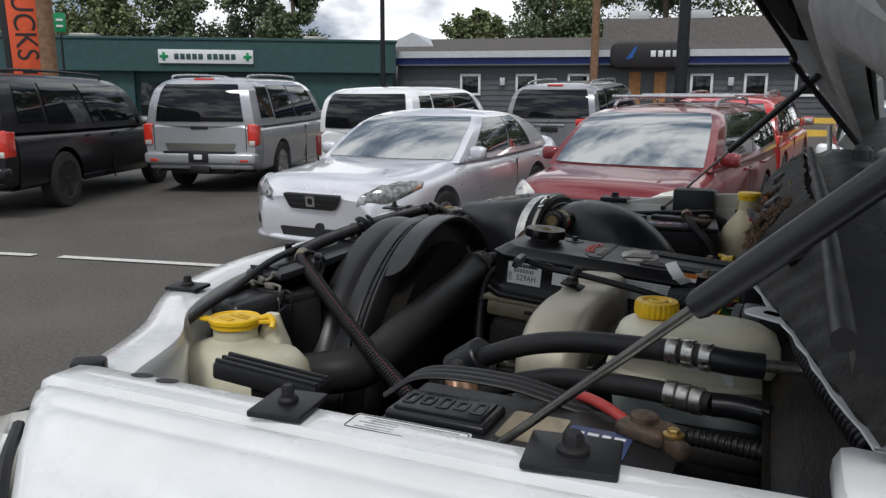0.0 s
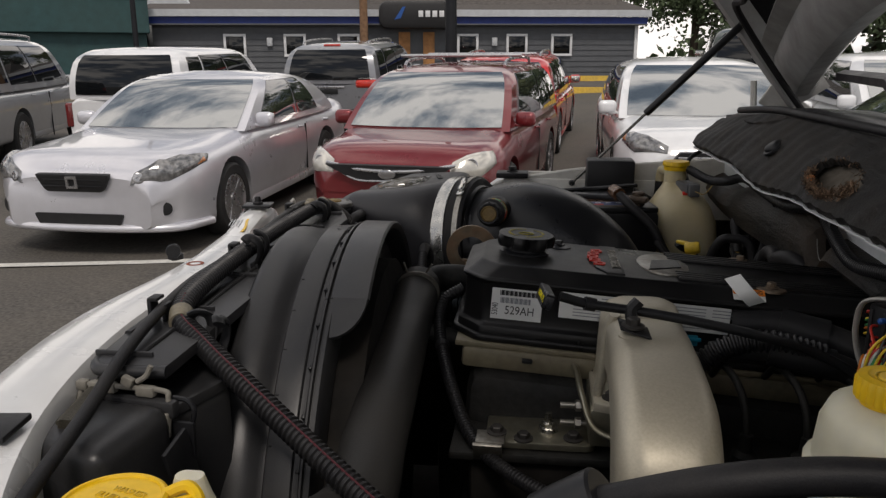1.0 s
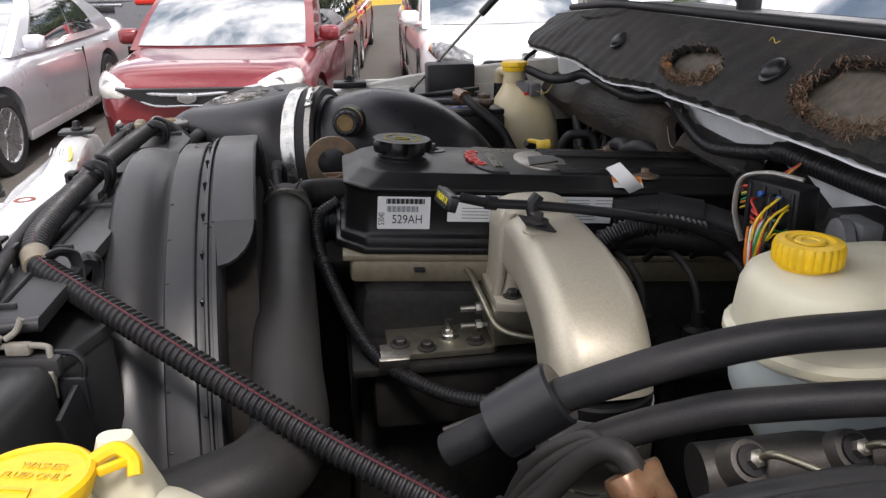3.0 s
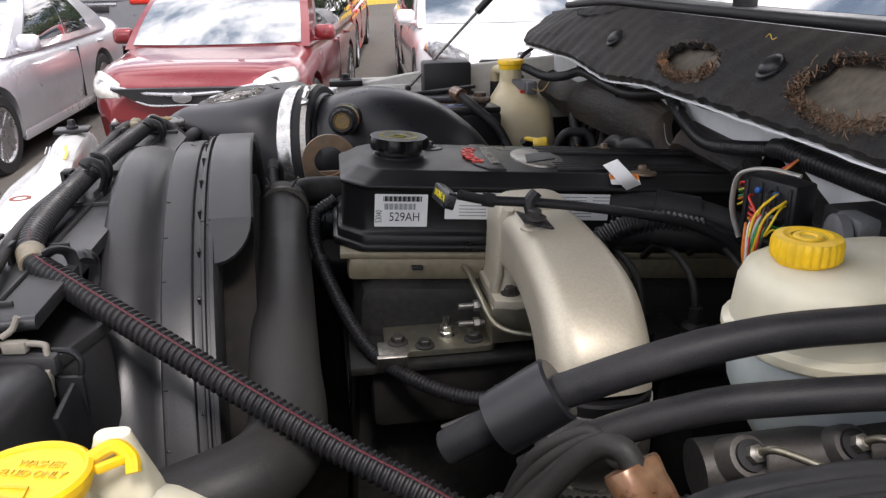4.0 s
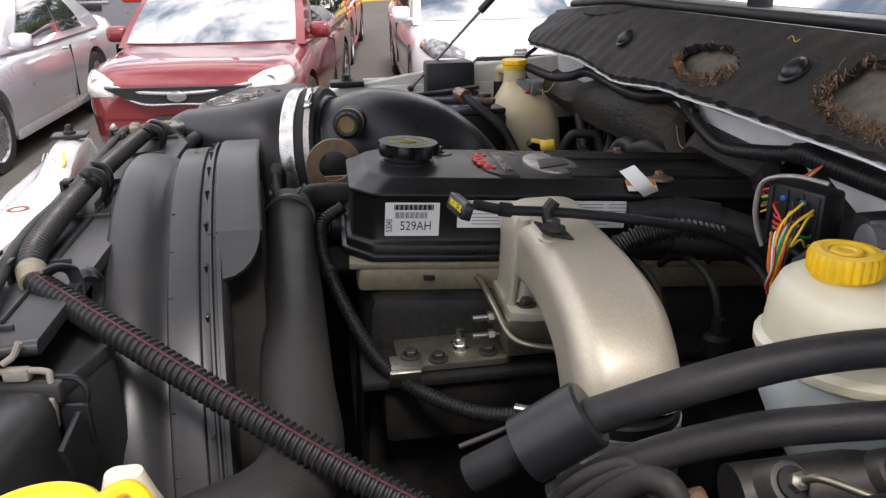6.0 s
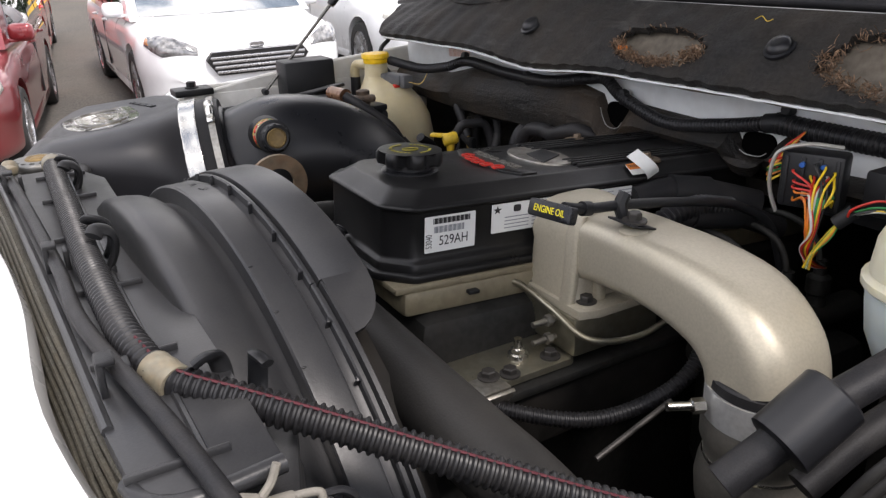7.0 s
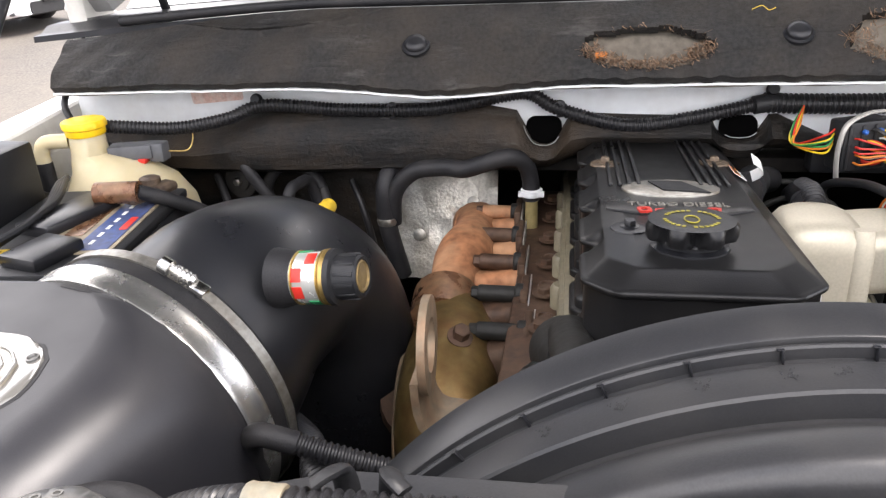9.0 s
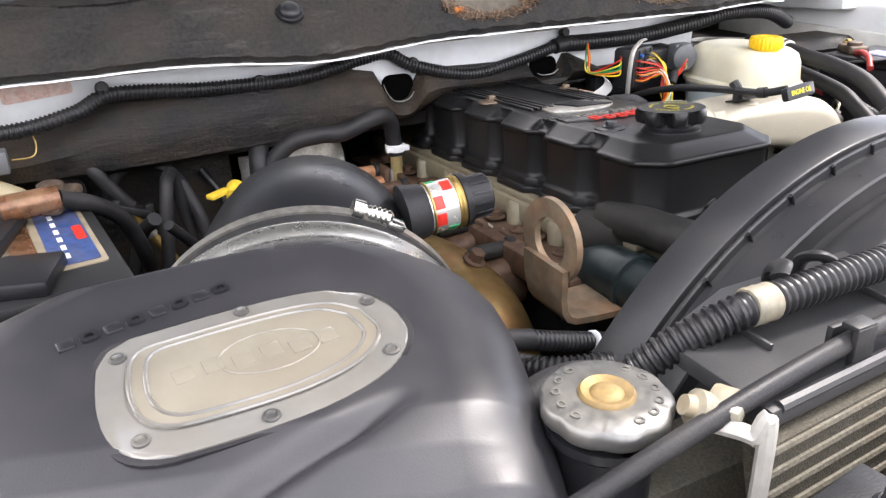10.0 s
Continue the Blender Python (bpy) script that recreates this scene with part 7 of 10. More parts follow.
def groove_depth(p):
    """How deep the slanting press grooves run at a place on top of the air box."""
    deep = 0.0
    for (ax, ay), (bx_, by), wide, low in GROOVES:
        ux, uy = bx_ - ax, by - ay
        ln = math.hypot(ux, uy)
        q = ((p.x - ax) * ux + (p.y - ay) * uy) / ln ** 2
        off = ((p.x - ax) * uy - (p.y - ay) * ux) / ln
        end = max(0.0, min(1.0, 4 * q + 0.5)) * max(0.0, min(1.0, 4 * (1.0 - q)))
        deep += low * end * math.exp(-(off / wide) ** 2)
    return deep


flat = rrect(*AB[7][1:3], AB[7][5], 8)
TOP_EDGE = max(range(len(flat)), key=lambda n: abs(flat[n - len(flat) + 1][0] - flat[n][0]) * (flat[n][1] > 0))
rings = []
for k in range(len(AB) - 1):
    steps = max(1, round((AB[k][0] - AB[k + 1][0]) / 0.0018)) if AB[k][0] <= -0.11 else 1
    for q in range(steps + (k == len(AB) - 2)):
        d, w, h, cy, cz, r = (a + (b - a) * q / steps for a, b in zip(AB[k], AB[k + 1]))
        out = []
        edge = rrect(w, h, r, 8)
        for n, ((x0, y0), (x1, y1)) in enumerate(zip(edge, edge[1:] + edge[:1])):
            cuts = 90 if n == TOP_EDGE else 1
            out += [(x0 + (x1 - x0) * c / cuts, y0 + (y1 - y0) * c / cuts) for c in range(cuts)]
        ring = [BC + BN * d + side * (-x - cy) + upv * (y + cz) for x, y in out]
        rings.append([p - Vector((0, 0, groove_depth(p))) if p.z > BC.z and d < -0.1 else p for p in ring])
bm = loft(rings)
bmesh.ops.recalc_face_normals(bm, faces=bm.faces)
shell = BVHTree.FromBMesh(bm)
part("housing", bm, AIRBOX_PLASTIC, ab)
part("stand", box((0.16, 0.20, 0.32), (-0.56, 1.80, 0.96), 0.02), DARK, ab)
LM = axes((-0.566, 1.777, 1.3475), (0.04, 1, -0.030), (-1, 0.03, -0.117))
shape = [(-0.074, -0.022), (-0.055, -0.040), (-0.02, -0.046), (0.04, -0.043), (0.070, -0.036), (0.077, -0.004), (0.074, 0.030), (0.060, 0.049), (0.03, 0.053), (-0.02, 0.050), (-0.058, 0.036), (-0.078, 0.010)]
smooth_shape = [(p.x, p.y) for p in catmull([(*q, 0) for q in shape] + [(*shape[0], 0)], 4)[:-1]]
lens = part("viewing_lens", prism(smooth_shape, -0.012, 0.0015, LM @ Matrix.Scale(-1, 4, (0, 0, 1)) if (LM.to_3x3() @ Vector((0, 0, 1))).z < 0 else LM, 0.002), LENS, ab, "smoked clear lens with screws")
# Black rim round the lens draws the shadow gap of its recess.
part("gasket", prism([(x * 1.035, y * 1.05) for x, y in smooth_shape], -0.010, 0.0006, LM @ Matrix.Scale(-1, 4, (0, 0, 1)) if (LM.to_3x3() @ Vector((0, 0, 1))).z < 0 else LM, 0.0005), RUBBER, lens, "black rim standing in for the shadow gap")
up_l = LM if (LM.to_3x3() @ Vector((0, 0, 1))).z > 0 else LM @ Matrix.Rotation(math.pi, 4, "X")
sgn = 1 if (LM.to_3x3() @ Vector((0, 0, 1))).z > 0 else -1
part("lens_step", prism([(x * 0.82, y * 0.70 * sgn) for x, y in smooth_shape], 0.001, 0.0030, up_l, 0.0012), LENS_IN, lens)
for x, y in ((0.060, 0.038), (0.065, -0.026), (0.0, -0.041), (0.004, 0.046), (-0.063, 0.024), (-0.066, -0.022)):
    part("lens_screw", lathe([(0.0042, 0.001), (0.0042, 0.0028), (0.0030, 0.0030), (0.0024, 0.0016), (0.0012, 0.0016)], up_l @ Matrix.Translation((x, y * sgn, 0)), 14), CAP_STEEL, lens)
for k in range(6):
    part("embossed_bar", box((0.010, 0.011, 0.0012), up_l @ Matrix.Translation((-0.036 + 0.0145 * k, 0.002 * (k % 2), 0.0030)) @ Matrix.Rotation(0.15, 4, "Z"), 0.0004), LENS_IN, lens)
for q in (0.80, 0.70):
    part("lens_ridge", tube_into(bmesh.new(), [up_l @ Vector((x * q, y * (q - 0.10) * sgn, 0.0031)) for x, y in smooth_shape + smooth_shape[:1]], 0.0011, 6), LENS, lens)
part("embossed_ring", ring_bm := tube_into(bmesh.new(), [up_l @ Vector((-0.006 + 0.026 * math.cos(a * 0.2617), 0.016 * math.sin(a * 0.2617), 0.0032)) for a in range(25)], 0.0007, 6), LENS_IN, lens)
for k in range(8):
    spot_ = Vector((-0.513, 1.864, 1.357)).lerp(Vector((-0.497, 1.781, 1.362)), k / 7)
    p, nr, _, _ = shell.ray_cast(Vector((spot_.x, spot_.y, 1.6)), Vector((0, 0, -1)))
    along_ = Vector((-0.497, 1.781, 1.362)) - Vector((-0.513, 1.864, 1.357))
    along_ = (along_ - nr * nr.dot(along_)).normalized()
    part("raised_bar", frame_bar(0.0100, 0.0088, 0.0026, -0.001, 0.0018, axes(p, along_, nr.cross(along_))) if k % 2 else box((0.0090, 0.0085, 0.0036), axes(p, along_, nr.cross(along_)), 0.0012), SATIN_PLASTIC, ab)


tube_ = thing("intake_tube", BC + Vector((0.1, 0, -0.1)), "large black satin intake tube bending down to the turbo", "intake tube")
TP = [BC + BN * 0.012, BC + BN * 0.06, (-0.335, 1.682, 1.276), (-0.262, 1.660, 1.264), (-0.208, 1.640, 1.206), (-0.195, 1.628, 1.11), (-0.19, 1.62, 1.0), (-0.19, 1.60, 0.84)]
part("elbow", tube(TP, lambda f, i: 0.112 - 0.032 * min(1, f * 2.2), 36, 8), SATIN_PLASTIC, tube_)
part("coupler", lathe([(0.1165, -0.018), (0.1200, -0.016), (0.1195, 0.034), (0.116, 0.040), (0.113, 0.040)], aim(BC, BN), 112), RUBBER, tube_, "black rubber coupler")
part("band_clamp", lathe([(0.1188, -0.012), (0.1226, -0.012), (0.1230, -0.010), (0.1224, -0.007), (0.1224, 0.005), (0.1230, 0.008), (0.1226, 0.010), (0.1188, 0.010)], aim(BC, BN), 112), BAND, tube_, "wide bright steel band")
part("worm_band", lathe([(0.1185, 0.0255), (0.1214, 0.0255), (0.1214, 0.0345), (0.1185, 0.0345)], aim(BC, BN), 112), DULL_STEEL, tube_, "worm drive band")
sd = Vector((-0.03, -0.42, 0.905)).normalized()
sd = (sd - BN * sd.dot(BN)).normalized()
sc_ = BC + BN * 0.030 + sd * 0.124
tt = BN.cross(sd)
if tt.z > 0:
    tt = -tt
part("worm_screw", join(lathe([(0.0065, -0.004), (0.0065, 0.004), (0.004, 0.006), (0.0055, 0.008)] + [(0.0060 if k % 2 else 0.0048, 0.009 + 0.0019 * k) for k in range(8)] + [(0.004, 0.025)], aim(sc_ - tt * 0.012, tt), 14), box((0.011, 0.014, 0.006), axes(sc_ + tt * 0.017 - sd * 0.003, BN, tt), 0.002)), STEEL, tube_, "worm screw housing")
mi = thing("filter_gauge", (-0.388, 1.60, 1.332), "round air filter gauge with brass cap and coloured bands", "gauge")
gm = aim((-0.384, 1.604, 1.331), (-0.11, -0.99, 0.11)) @ Matrix.Diagonal((1.14, 1.14, 0.88, 1))
part("grommet", lathe([(0.0215, -0.016), (0.0200, -0.004), (0.0190, 0.003), (0.0180, 0.006)], gm, 24), RUBBER, mi)
part("gauge_body", lathe([(0.0175, 0.006), (0.018, 0.010), (0.018, 0.034), (0.0165, 0.035)], gm, 28), GAUGE_SILVER, mi, "clear banded body")
part("yellow_collar", lathe([(0.0185, 0.034), (0.0195, 0.036), (0.0185, 0.039), (0.0165, 0.040)], gm, 28), BRASS, mi)
part("gauge_neck", lathe([(0.0195, 0.0395), (0.0195, 0.0445), (0.0160, 0.046), (0.0150, 0.066), (0.0135, 0.068), (0.0115, 0.0675), (0.011, 0.062)], gm, 28), BLACK_PLASTIC, mi)
for k in range(12):
    part("neck_rib", box((0.0012, 0.0030, 0.018), gm @ Matrix.Rotation(radians(30 * k), 4, "Z") @ Matrix.Translation((0.0154, 0, 0.0565)), 0.0004), BLACK_PLASTIC, mi)
part("gauge_cap", lathe([(0.0112, 0.060), (0.0112, 0.0668), (0.0100, 0.0680), (0.0090, 0.0660), (0.006, 0.0660)], gm, 28), CAP_BRASS, mi, "tarnished cap")
for k in range(9):
    for q, z in enumerate((0.010, 0.0215)):
        if (k + q) % 2 == 0:
            a = radians(40 * k + 190)
            part("colour_band", box((0.0008, 0.0095, 0.0095), gm @ Matrix.Rotation(a, 4, "Z") @ Matrix.Translation((0.0179, 0, z + 0.004)), 0.0003), (RED_PL, GREEN_PL)[(k // 2 + q) % 2], mi)
for z in (0.0085, 0.0330):
    part("gold_rim", lathe([(0.0182, -0.0012), (0.0190, -0.0006), (0.0190, 0.0006), (0.0182, 0.0012)], gm @ Matrix.Translation((0, 0, z)), 32), BRASS, mi, "thin gold rim")


# ---- the engine ----
ENG = Matrix.Translation((-0.39, 1.29, 1.325)) @ Matrix.Rotation(radians(4.2), 4, "Y") @ Matrix.Translation((0.39, -1.29, -1.325))
eng = thing("engine", (-0.05, 1.29, 0.70), "big in-line diesel engine, dark block with beige head", "engine")
part("block", box((0.80, 0.23, 0.52), ENG @ Matrix.Translation((0.02, 1.29, 0.970)), 0.02), IRON, eng, "dark greasy block")
part("head", join(box((0.655, 0.208, 0.026), ENG @ Matrix.Translation((-0.062, 1.296, 1.2420)), 0.006), box((0.668, 0.200, 0.007), ENG @ Matrix.Translation((-0.064, 1.294, 1.2570)), 0.002)), HEAD_PAINT, eng, "beige cylinder head")
for k in range(7):
    x = -0.36 + 0.085 * k
    part("head_boss", lathe([(0.013, -0.03), (0.013, 0.012), (0.010, 0.016)], ENG @ Matrix.Translation((x, 1.395, 1.236)), 16), HEAD_PAINT, eng)
    part("head_bolt", hexbolt(ENG @ Vector((x + 0.02, 1.414, 1.232)), (0, 0, 1), 0.0085, 0.009), RUST_DARK, eng)
    if k < 6:
        part("freeze_plug", lathe([(0.010, 0), (0.010, 0.003), (0.007, 0.004), (0.006, 0.002), (0.003, 0.002)], ENG @ Matrix.Translation((x + 0.055, 1.412, 1.226)), 18), RUST_DARK, eng)
part("exhaust_flange", box((0.62, 0.06, 0.03), ENG @ Matrix.Translation((-0.06, 1.418, 1.212)), 0.005), RUST_DARK, eng)

cov = thing("valve_cover", ENG @ Vector((-0.1, 1.29, 1.25)), "ribbed black plastic valve cover with raised lettering bars", "valve cover")


def cover_outline(grow, scallop):
    x0, x1, ya, yb, c = -0.394, 0.12, 1.208, 1.378, 0.023
    g = grow * 0.414
    out = [(x0 - grow, ya + c - g), (x0 + c - g, ya - grow), (x1 + grow, ya - grow), (x1 + grow, yb + grow)]
    # passenger side: recesses between the cylinders
    for k in range(5):
        xr = 0.075 - 0.094 * k
        out += [(xr + 0.017, yb + grow), (xr + 0.009, yb + grow - scallop), (xr - 0.009, yb + grow - scallop), (xr - 0.017, yb + grow)]
    out += [(x0 + c - g, yb + grow), (x0 - grow, yb - c + g)]
    return fillet(out, 0.006)


levels = [(0.0095, 0.010, 1.2600), (0.0110, 0.010, 1.2615), (0.0110, 0.010, 1.2672), (0.0098, 0.010, 1.2685), (0.0062, 0.011, 1.2692), (0.0058, 0.011, 1.2765), (0.0048, 0.0115, 1.2780), (0.0016, 0.012, 1.2796), (0.0002, 0.012, 1.2830), (0.0, 0.012, 1.3262), (0.0008, 0.012, 1.3278), (0.0032, 0.012, 1.3288), (0.0040, 0.012, 1.3300), (0.0040, 0.012, 1.3322), (0.0026, 0.012, 1.3334), (0.0004, 0.0118, 1.3338), (-0.0012, 0.0115, 1.3346)]
rings = [[(x, y, z) for x, y in cover_outline(g, s)] for g, s, z in levels]
cy = 1.293
for f, z in ((0.5, 1.3395), (0.90, 1.3436), (0.97, 1.3446), (1.05, 1.3452), (1.16, 1.3455)):
    ring = []
    for x, y in cover_outline(-0.0012, 0.0115 * (1 - min(1, f)) ** 0.6):
        ring.append((x + (0.014 if x < -0.36 else 0) * f, y + (0.014 if y < cy else -0.014) * f, z))
    rings.append(ring)
bm = loft(rings)
bm.transform(ENG)
part("shell", bm, COVER_BLACK, cov, angle=50)
for y0, y1 in ((1.236, 1.262), (1.322, 1.350)):
    for k in range(4):
        y = y0 + (y1 - y0) * k / 3
        part("top_rib", box((0.27, 0.0042, 0.005), ENG @ Matrix.Translation((-0.02, y, 1.3465)), 0.0012), COVER_BLACK, cov)
part("front_step", prism([(-0.235, 1.229), (-0.215, 1.229), (-0.215, 1.358), (-0.235, 1.358), (-0.247, 1.335), (-0.25, 1.293), (-0.247, 1.25)], 1.344, 1.3475, ENG, 0.001), COVER_BLACK, cov)
for k in range(5):
    u = (k - 2) / 2
    m = ENG @ Matrix.Translation((-0.2475 + 0.006 * u * u, 1.302 - 0.0150 * k + 0.022, 1.3470)) @ Matrix.Rotation(-0.16 * u, 4, "Z")
    part("red_bar", frame_bar(0.0135, 0.0120, 0.0030, 0, 0.0020, m), RED_PAINT_LETTER, cov, "red raised bar")
writing("raised_lettering", "TURBO DIESEL", 0.0150, ENG @ axes((-0.2235, 1.293, 1.3476), (0, -1, 0), (1, 0, 0)), DULL_STEEL, cov, 0.0010, 0.92)
oval = [(0.030 * math.cos(a * math.pi / 12), 0.047 * math.sin(a * math.pi / 12)) for a in range(24)]
part("emblem_plate", prism(oval, 1.344, 1.3478, ENG @ Matrix.Translation((-0.165, 1.293, 0)), 0.001), DULL_STEEL, cov, "plain silver emblem")
part("emblem_bar", prism([(-0.02, -0.035), (0.02, -0.012), (0.02, 0.02), (-0.012, 0.008)], 1.3478, 1.3492, ENG @ Matrix.Translation((-0.165, 1.293, 0))), SATIN_PLASTIC, cov)
for x, y in ((-0.288, 1.340), (-0.055, 1.234), (-0.06, 1.352), (0.09, 1.25)):
    part("cover_bolt", join(lathe([(0.017, 0), (0.016, 0.0022), (0.012, 0.003)], ENG @ Matrix.Translation((x, y, 1.3445)), 22), hexbolt(ENG @ Vector((x, y, 1.3465)), (0, 0, 1), 0.0052, 0.007, 1.6)), TAN_BOLT if x > -0.2 else SATIN_PLASTIC, cov)
part("cover_strap", box((0.012, 0.03, 0.004), ENG @ Matrix.Translation((-0.315, 1.2, 1.246)), 0.001), BLACK_PLASTIC, cov)
fill = thing("oil_filler_cap", ENG @ Vector((-0.328, 1.297, 1.343)), "black lobed oil filler cap with yellow print", "cap")
fm = ENG @ Matrix.Translation((-0.330, 1.297, 1.344))
part("neck", lathe([(0.030, 0), (0.030, 0.003), (0.025, 0.005), (0.025, 0.010)], fm, 28), SATIN_PLASTIC, fill)
part("knob", lathe([(0.026, 0.008), (0.034, 0.010), (0.0355, 0.014), (0.0355, 0.021), (0.033, 0.024), (0.027, 0.0245), (0.012, 0.0235)], fm, 98, (7, 0.30)), COVER_BLACK, fill)
for k in range(30):
    if k % 15 not in (6, 7, 14):
        part("print_bar", box((0.0030, 0.0026, 0.0004), fm @ Matrix.Rotation(radians(12 * k), 4, "Z") @ Matrix.Translation((0.0205, 0, 0.0246))), YELLOW_WORN, fill, smooth=False)
part("print_ring", tube_into(bmesh.new(), [fm @ Vector((0.009 * math.cos(k * 0.2618), 0.0055 * math.sin(k * 0.2618), 0.0241)) for k in range(25)], 0.0006, 6), YELLOW_WORN, fill)

# stickers on the driver's side of the cover
lab = thing("part_label", ENG @ Vector((-0.33, 1.206, 1.29)), "white bar code label with black part number", "label")
LA = ENG @ axes((-0.333, 1.2064, 1.3050), (1, 0.012, 0), (0, 0, 1)) @ Matrix.Diagonal((0.95, 0.82, 1, 1))
part("paper", prism(rrect(0.060, 0.044, 0.001), 0, 0.0006, LA), PAPER, lab)
for k in range(26):
    part("code_bar", box((0.0008 + 0.0006 * (k * 7 % 3), 0.007, 0.0002), LA @ Matrix.Translation((-0.020 + 0.0017 * k, 0.016, 0.0008))), INK, lab, smooth=False)
for k in range(20):
    part("code_bar", box((0.0007 + 0.0006 * (k * 5 % 3), 0.008, 0.0002), LA @ Matrix.Translation((-0.019 + 0.0018 * k, 0.0055, 0.0008))), GREY_INK, lab, smooth=False)
writing("number", "529AH", 0.017, LA @ Matrix.Translation((0.004, -0.009, 0.0008)), INK, lab, 0.0001, 0.72)
writing("number", "53040", 0.010, LA @ Matrix.Translation((-0.025, -0.008, 0.0008)) @ Matrix.Rotation(radians(90), 4, "Z"), INK, lab, 0.0001, 0.7)
lab2 = thing("engine_label", ENG @ Vector((-0.2, 1.206, 1.29)), "long white engine information label with fine print", "label")
LB = ENG @ axes((-0.193, 1.2064, 1.3110), (1, 0, 0), (0, 0, 1)) @ Matrix.Diagonal((1, 0.88, 1, 1))
part("paper", prism(rrect(0.185, 0.034, 0.001), 0, 0.0006, LB), PAPER, lab2)
star = []
for k in range(10):
    a, r = math.pi * k / 5 + math.pi / 2, 0.0052 if k % 2 == 0 else 0.0022
    star.append((r * math.cos(a), r * math.sin(a)))
part("print_mark", prism(star, 0.0006, 0.0009, LB @ Matrix.Translation((-0.086, 0.010, 0))), INK, lab2, smooth=False)
part("print_mark", prism(rrect(0.009, 0.008, 0.002), 0.0006, 0.0009, LB @ Matrix.Translation((-0.062, 0.010, 0))), INK, lab2, smooth=False)
for k in range(7):
    for q in range(4):
        w = 0.03 + 0.006 * ((k * 3 + q * 5) % 3)
        part("print_line", box((w, 0.0011, 0.0002), LB @ Matrix.Translation((-0.040 + 0.040 * q - (0.03 if k > 2 else 0) + 0.008, 0.013 - 0.0042 * k, 0.0008))), GREY_INK, lab2, smooth=False)
warn = thing("warning_label", ENG @ Vector((-0.1, 1.206, 1.32)), "orange and white warning sticker, half peeled off", "label")
part("paper", prism(rrect(0.034, 0.016, 0.001), 0, 0.0006, ENG @ axes((-0.083, 1.2140, 1.3415), (1, 0, 0), (0, 1, 0.66))), PAPER, warn)
part("orange_head", prism(rrect(0.034, 0.0085, 0.001), 0.0006, 0.0010, ENG @ axes((-0.083, 1.2172, 1.3436), (1, 0, 0), (0, 1, 0.66))), ORANGE_INK, warn)
writing("word", "WARNING", 0.0068, ENG @ axes((-0.083, 1.2167, 1.3446), (1, 0, 0), (0, 1, 0.66)), INK, warn, 0.0001, 0.9)
part("peeled_flap", loft([[Vector((-0.112 + 0.022 * f + 0.004 * f * f, 1.205 - 0.014 * math.sin(f * 2.6), 1.339 - 0.028 * f)) + Vector((u * 0.016, 0, u * 0.006)) for u in (0, 1)] + [Vector((-0.112 + 0.022 * f + 0.004 * f * f, 1.2058 - 0.014 * math.sin(f * 2.6), 1.339 - 0.028 * f)) + Vector((u * 0.016, 0, u * 0.006)) for u in (1, 0)] for f in (0, 0.2, 0.4, 0.6, 0.8, 1.0)]), PAPER, warn, "peeling paper flap")

# intake horn
horn = thing("intake_horn", (-0.2, 1.16, 1.22), "cast aluminium intake horn bending down to a clamped hose", "intake horn")
HP = [(-0.213, 1.19, 1.266), (-0.213, 1.13, 1.284), (-0.214, 1.06, 1.288), (-0.216, 1.01, 1.286), (-0.217, 0.967, 1.276), (-0.218, 0.942, 1.255), (-0.218, 0.934, 1.232)]
HW = [(0.080, 0.070), (0.078, 0.062), (0.078, 0.060), (0.080, 0.064), (0.082, 0.072), (0.082, 0.079), (0.082, 0.082)]
pts = catmull(HP, 5)
fr = rails(pts)
rings = []
prev_up = Vector((0, 0, 1))
for i, p in enumerate(pts):
    f = i / (len(pts) - 1) * (len(HW) - 1)
    k = min(int(f), len(HW) - 2)
    w = HW[k][0] + (HW[k + 1][0] - HW[k][0]) * (f - k)
    h = HW[k][1] + (HW[k + 1][1] - HW[k][1]) * (f - k)
    rr_ = 0.015 + 0.013 * (f / (len(HW) - 1)) ** 2.2
    t_, s_, u_ = fr[i]
    xs = Vector((1, 0, 0))
    xs = (xs - t_ * xs.dot(t_)).normalized()
    us = xs.cross(t_)
    if us.dot(prev_up) < 0:
        us = -us
    prev_up = us
    rings.append([p + xs * x + us * y for x, y in rrect(w, h, rr_, 6)])
part("runner", loft(rings), CAST, horn)
rings = [[(-0.213 + x, 1.166 + y, z) for x, y in rrect(w, h, r, 5)] for w, h, r, z in ((0.092, 0.082, 0.012, 1.228), (0.086, 0.078, 0.015, 1.238), (0.082, 0.074, 0.018, 1.295), (0.079, 0.070, 0.020, 1.309), (0.072, 0.062, 0.022, 1.317), (0.058, 0.046, 0.018, 1.3215), (0.035, 0.025, 0.012, 1.3225))]
part("foot", loft(rings), CAST, horn)
part("flange", prism([(-0.262 + x, 1.165 + y) for x, y in ((-0.0, -0.055), (0.02, -0.062), (0.105, -0.062), (0.12, -0.04), (0.12, 0.045), (0.0, 0.05))], 1.222, 1.231, None, 0.002), CAST, horn)
part("web", loft([[(-0.253 + 0.5 * x - k, 1.135 + y, z) for x, y in rrect(0.020, 0.018, 0.007, 4)] for k, z in ((0.004, 1.23), (0.0, 1.25), (-0.003, 1.30), (-0.010, 1.318))]), CAST, horn)
part("web", loft([[(-0.225 + 0.7 * x, 1.126 + y, z) for x, y in rrect(0.018, 0.014, 0.006, 4)] for z in (1.23, 1.27, 1.305)]), CAST, horn)
part("tab", prism([(-0.243 + 0.013 * math.cos(a * 0.3142), 1.120 + 0.013 * math.sin(a * 0.3142)) for a in range(20)], 1.222, 1.232, None, 0.002), CAST, horn)
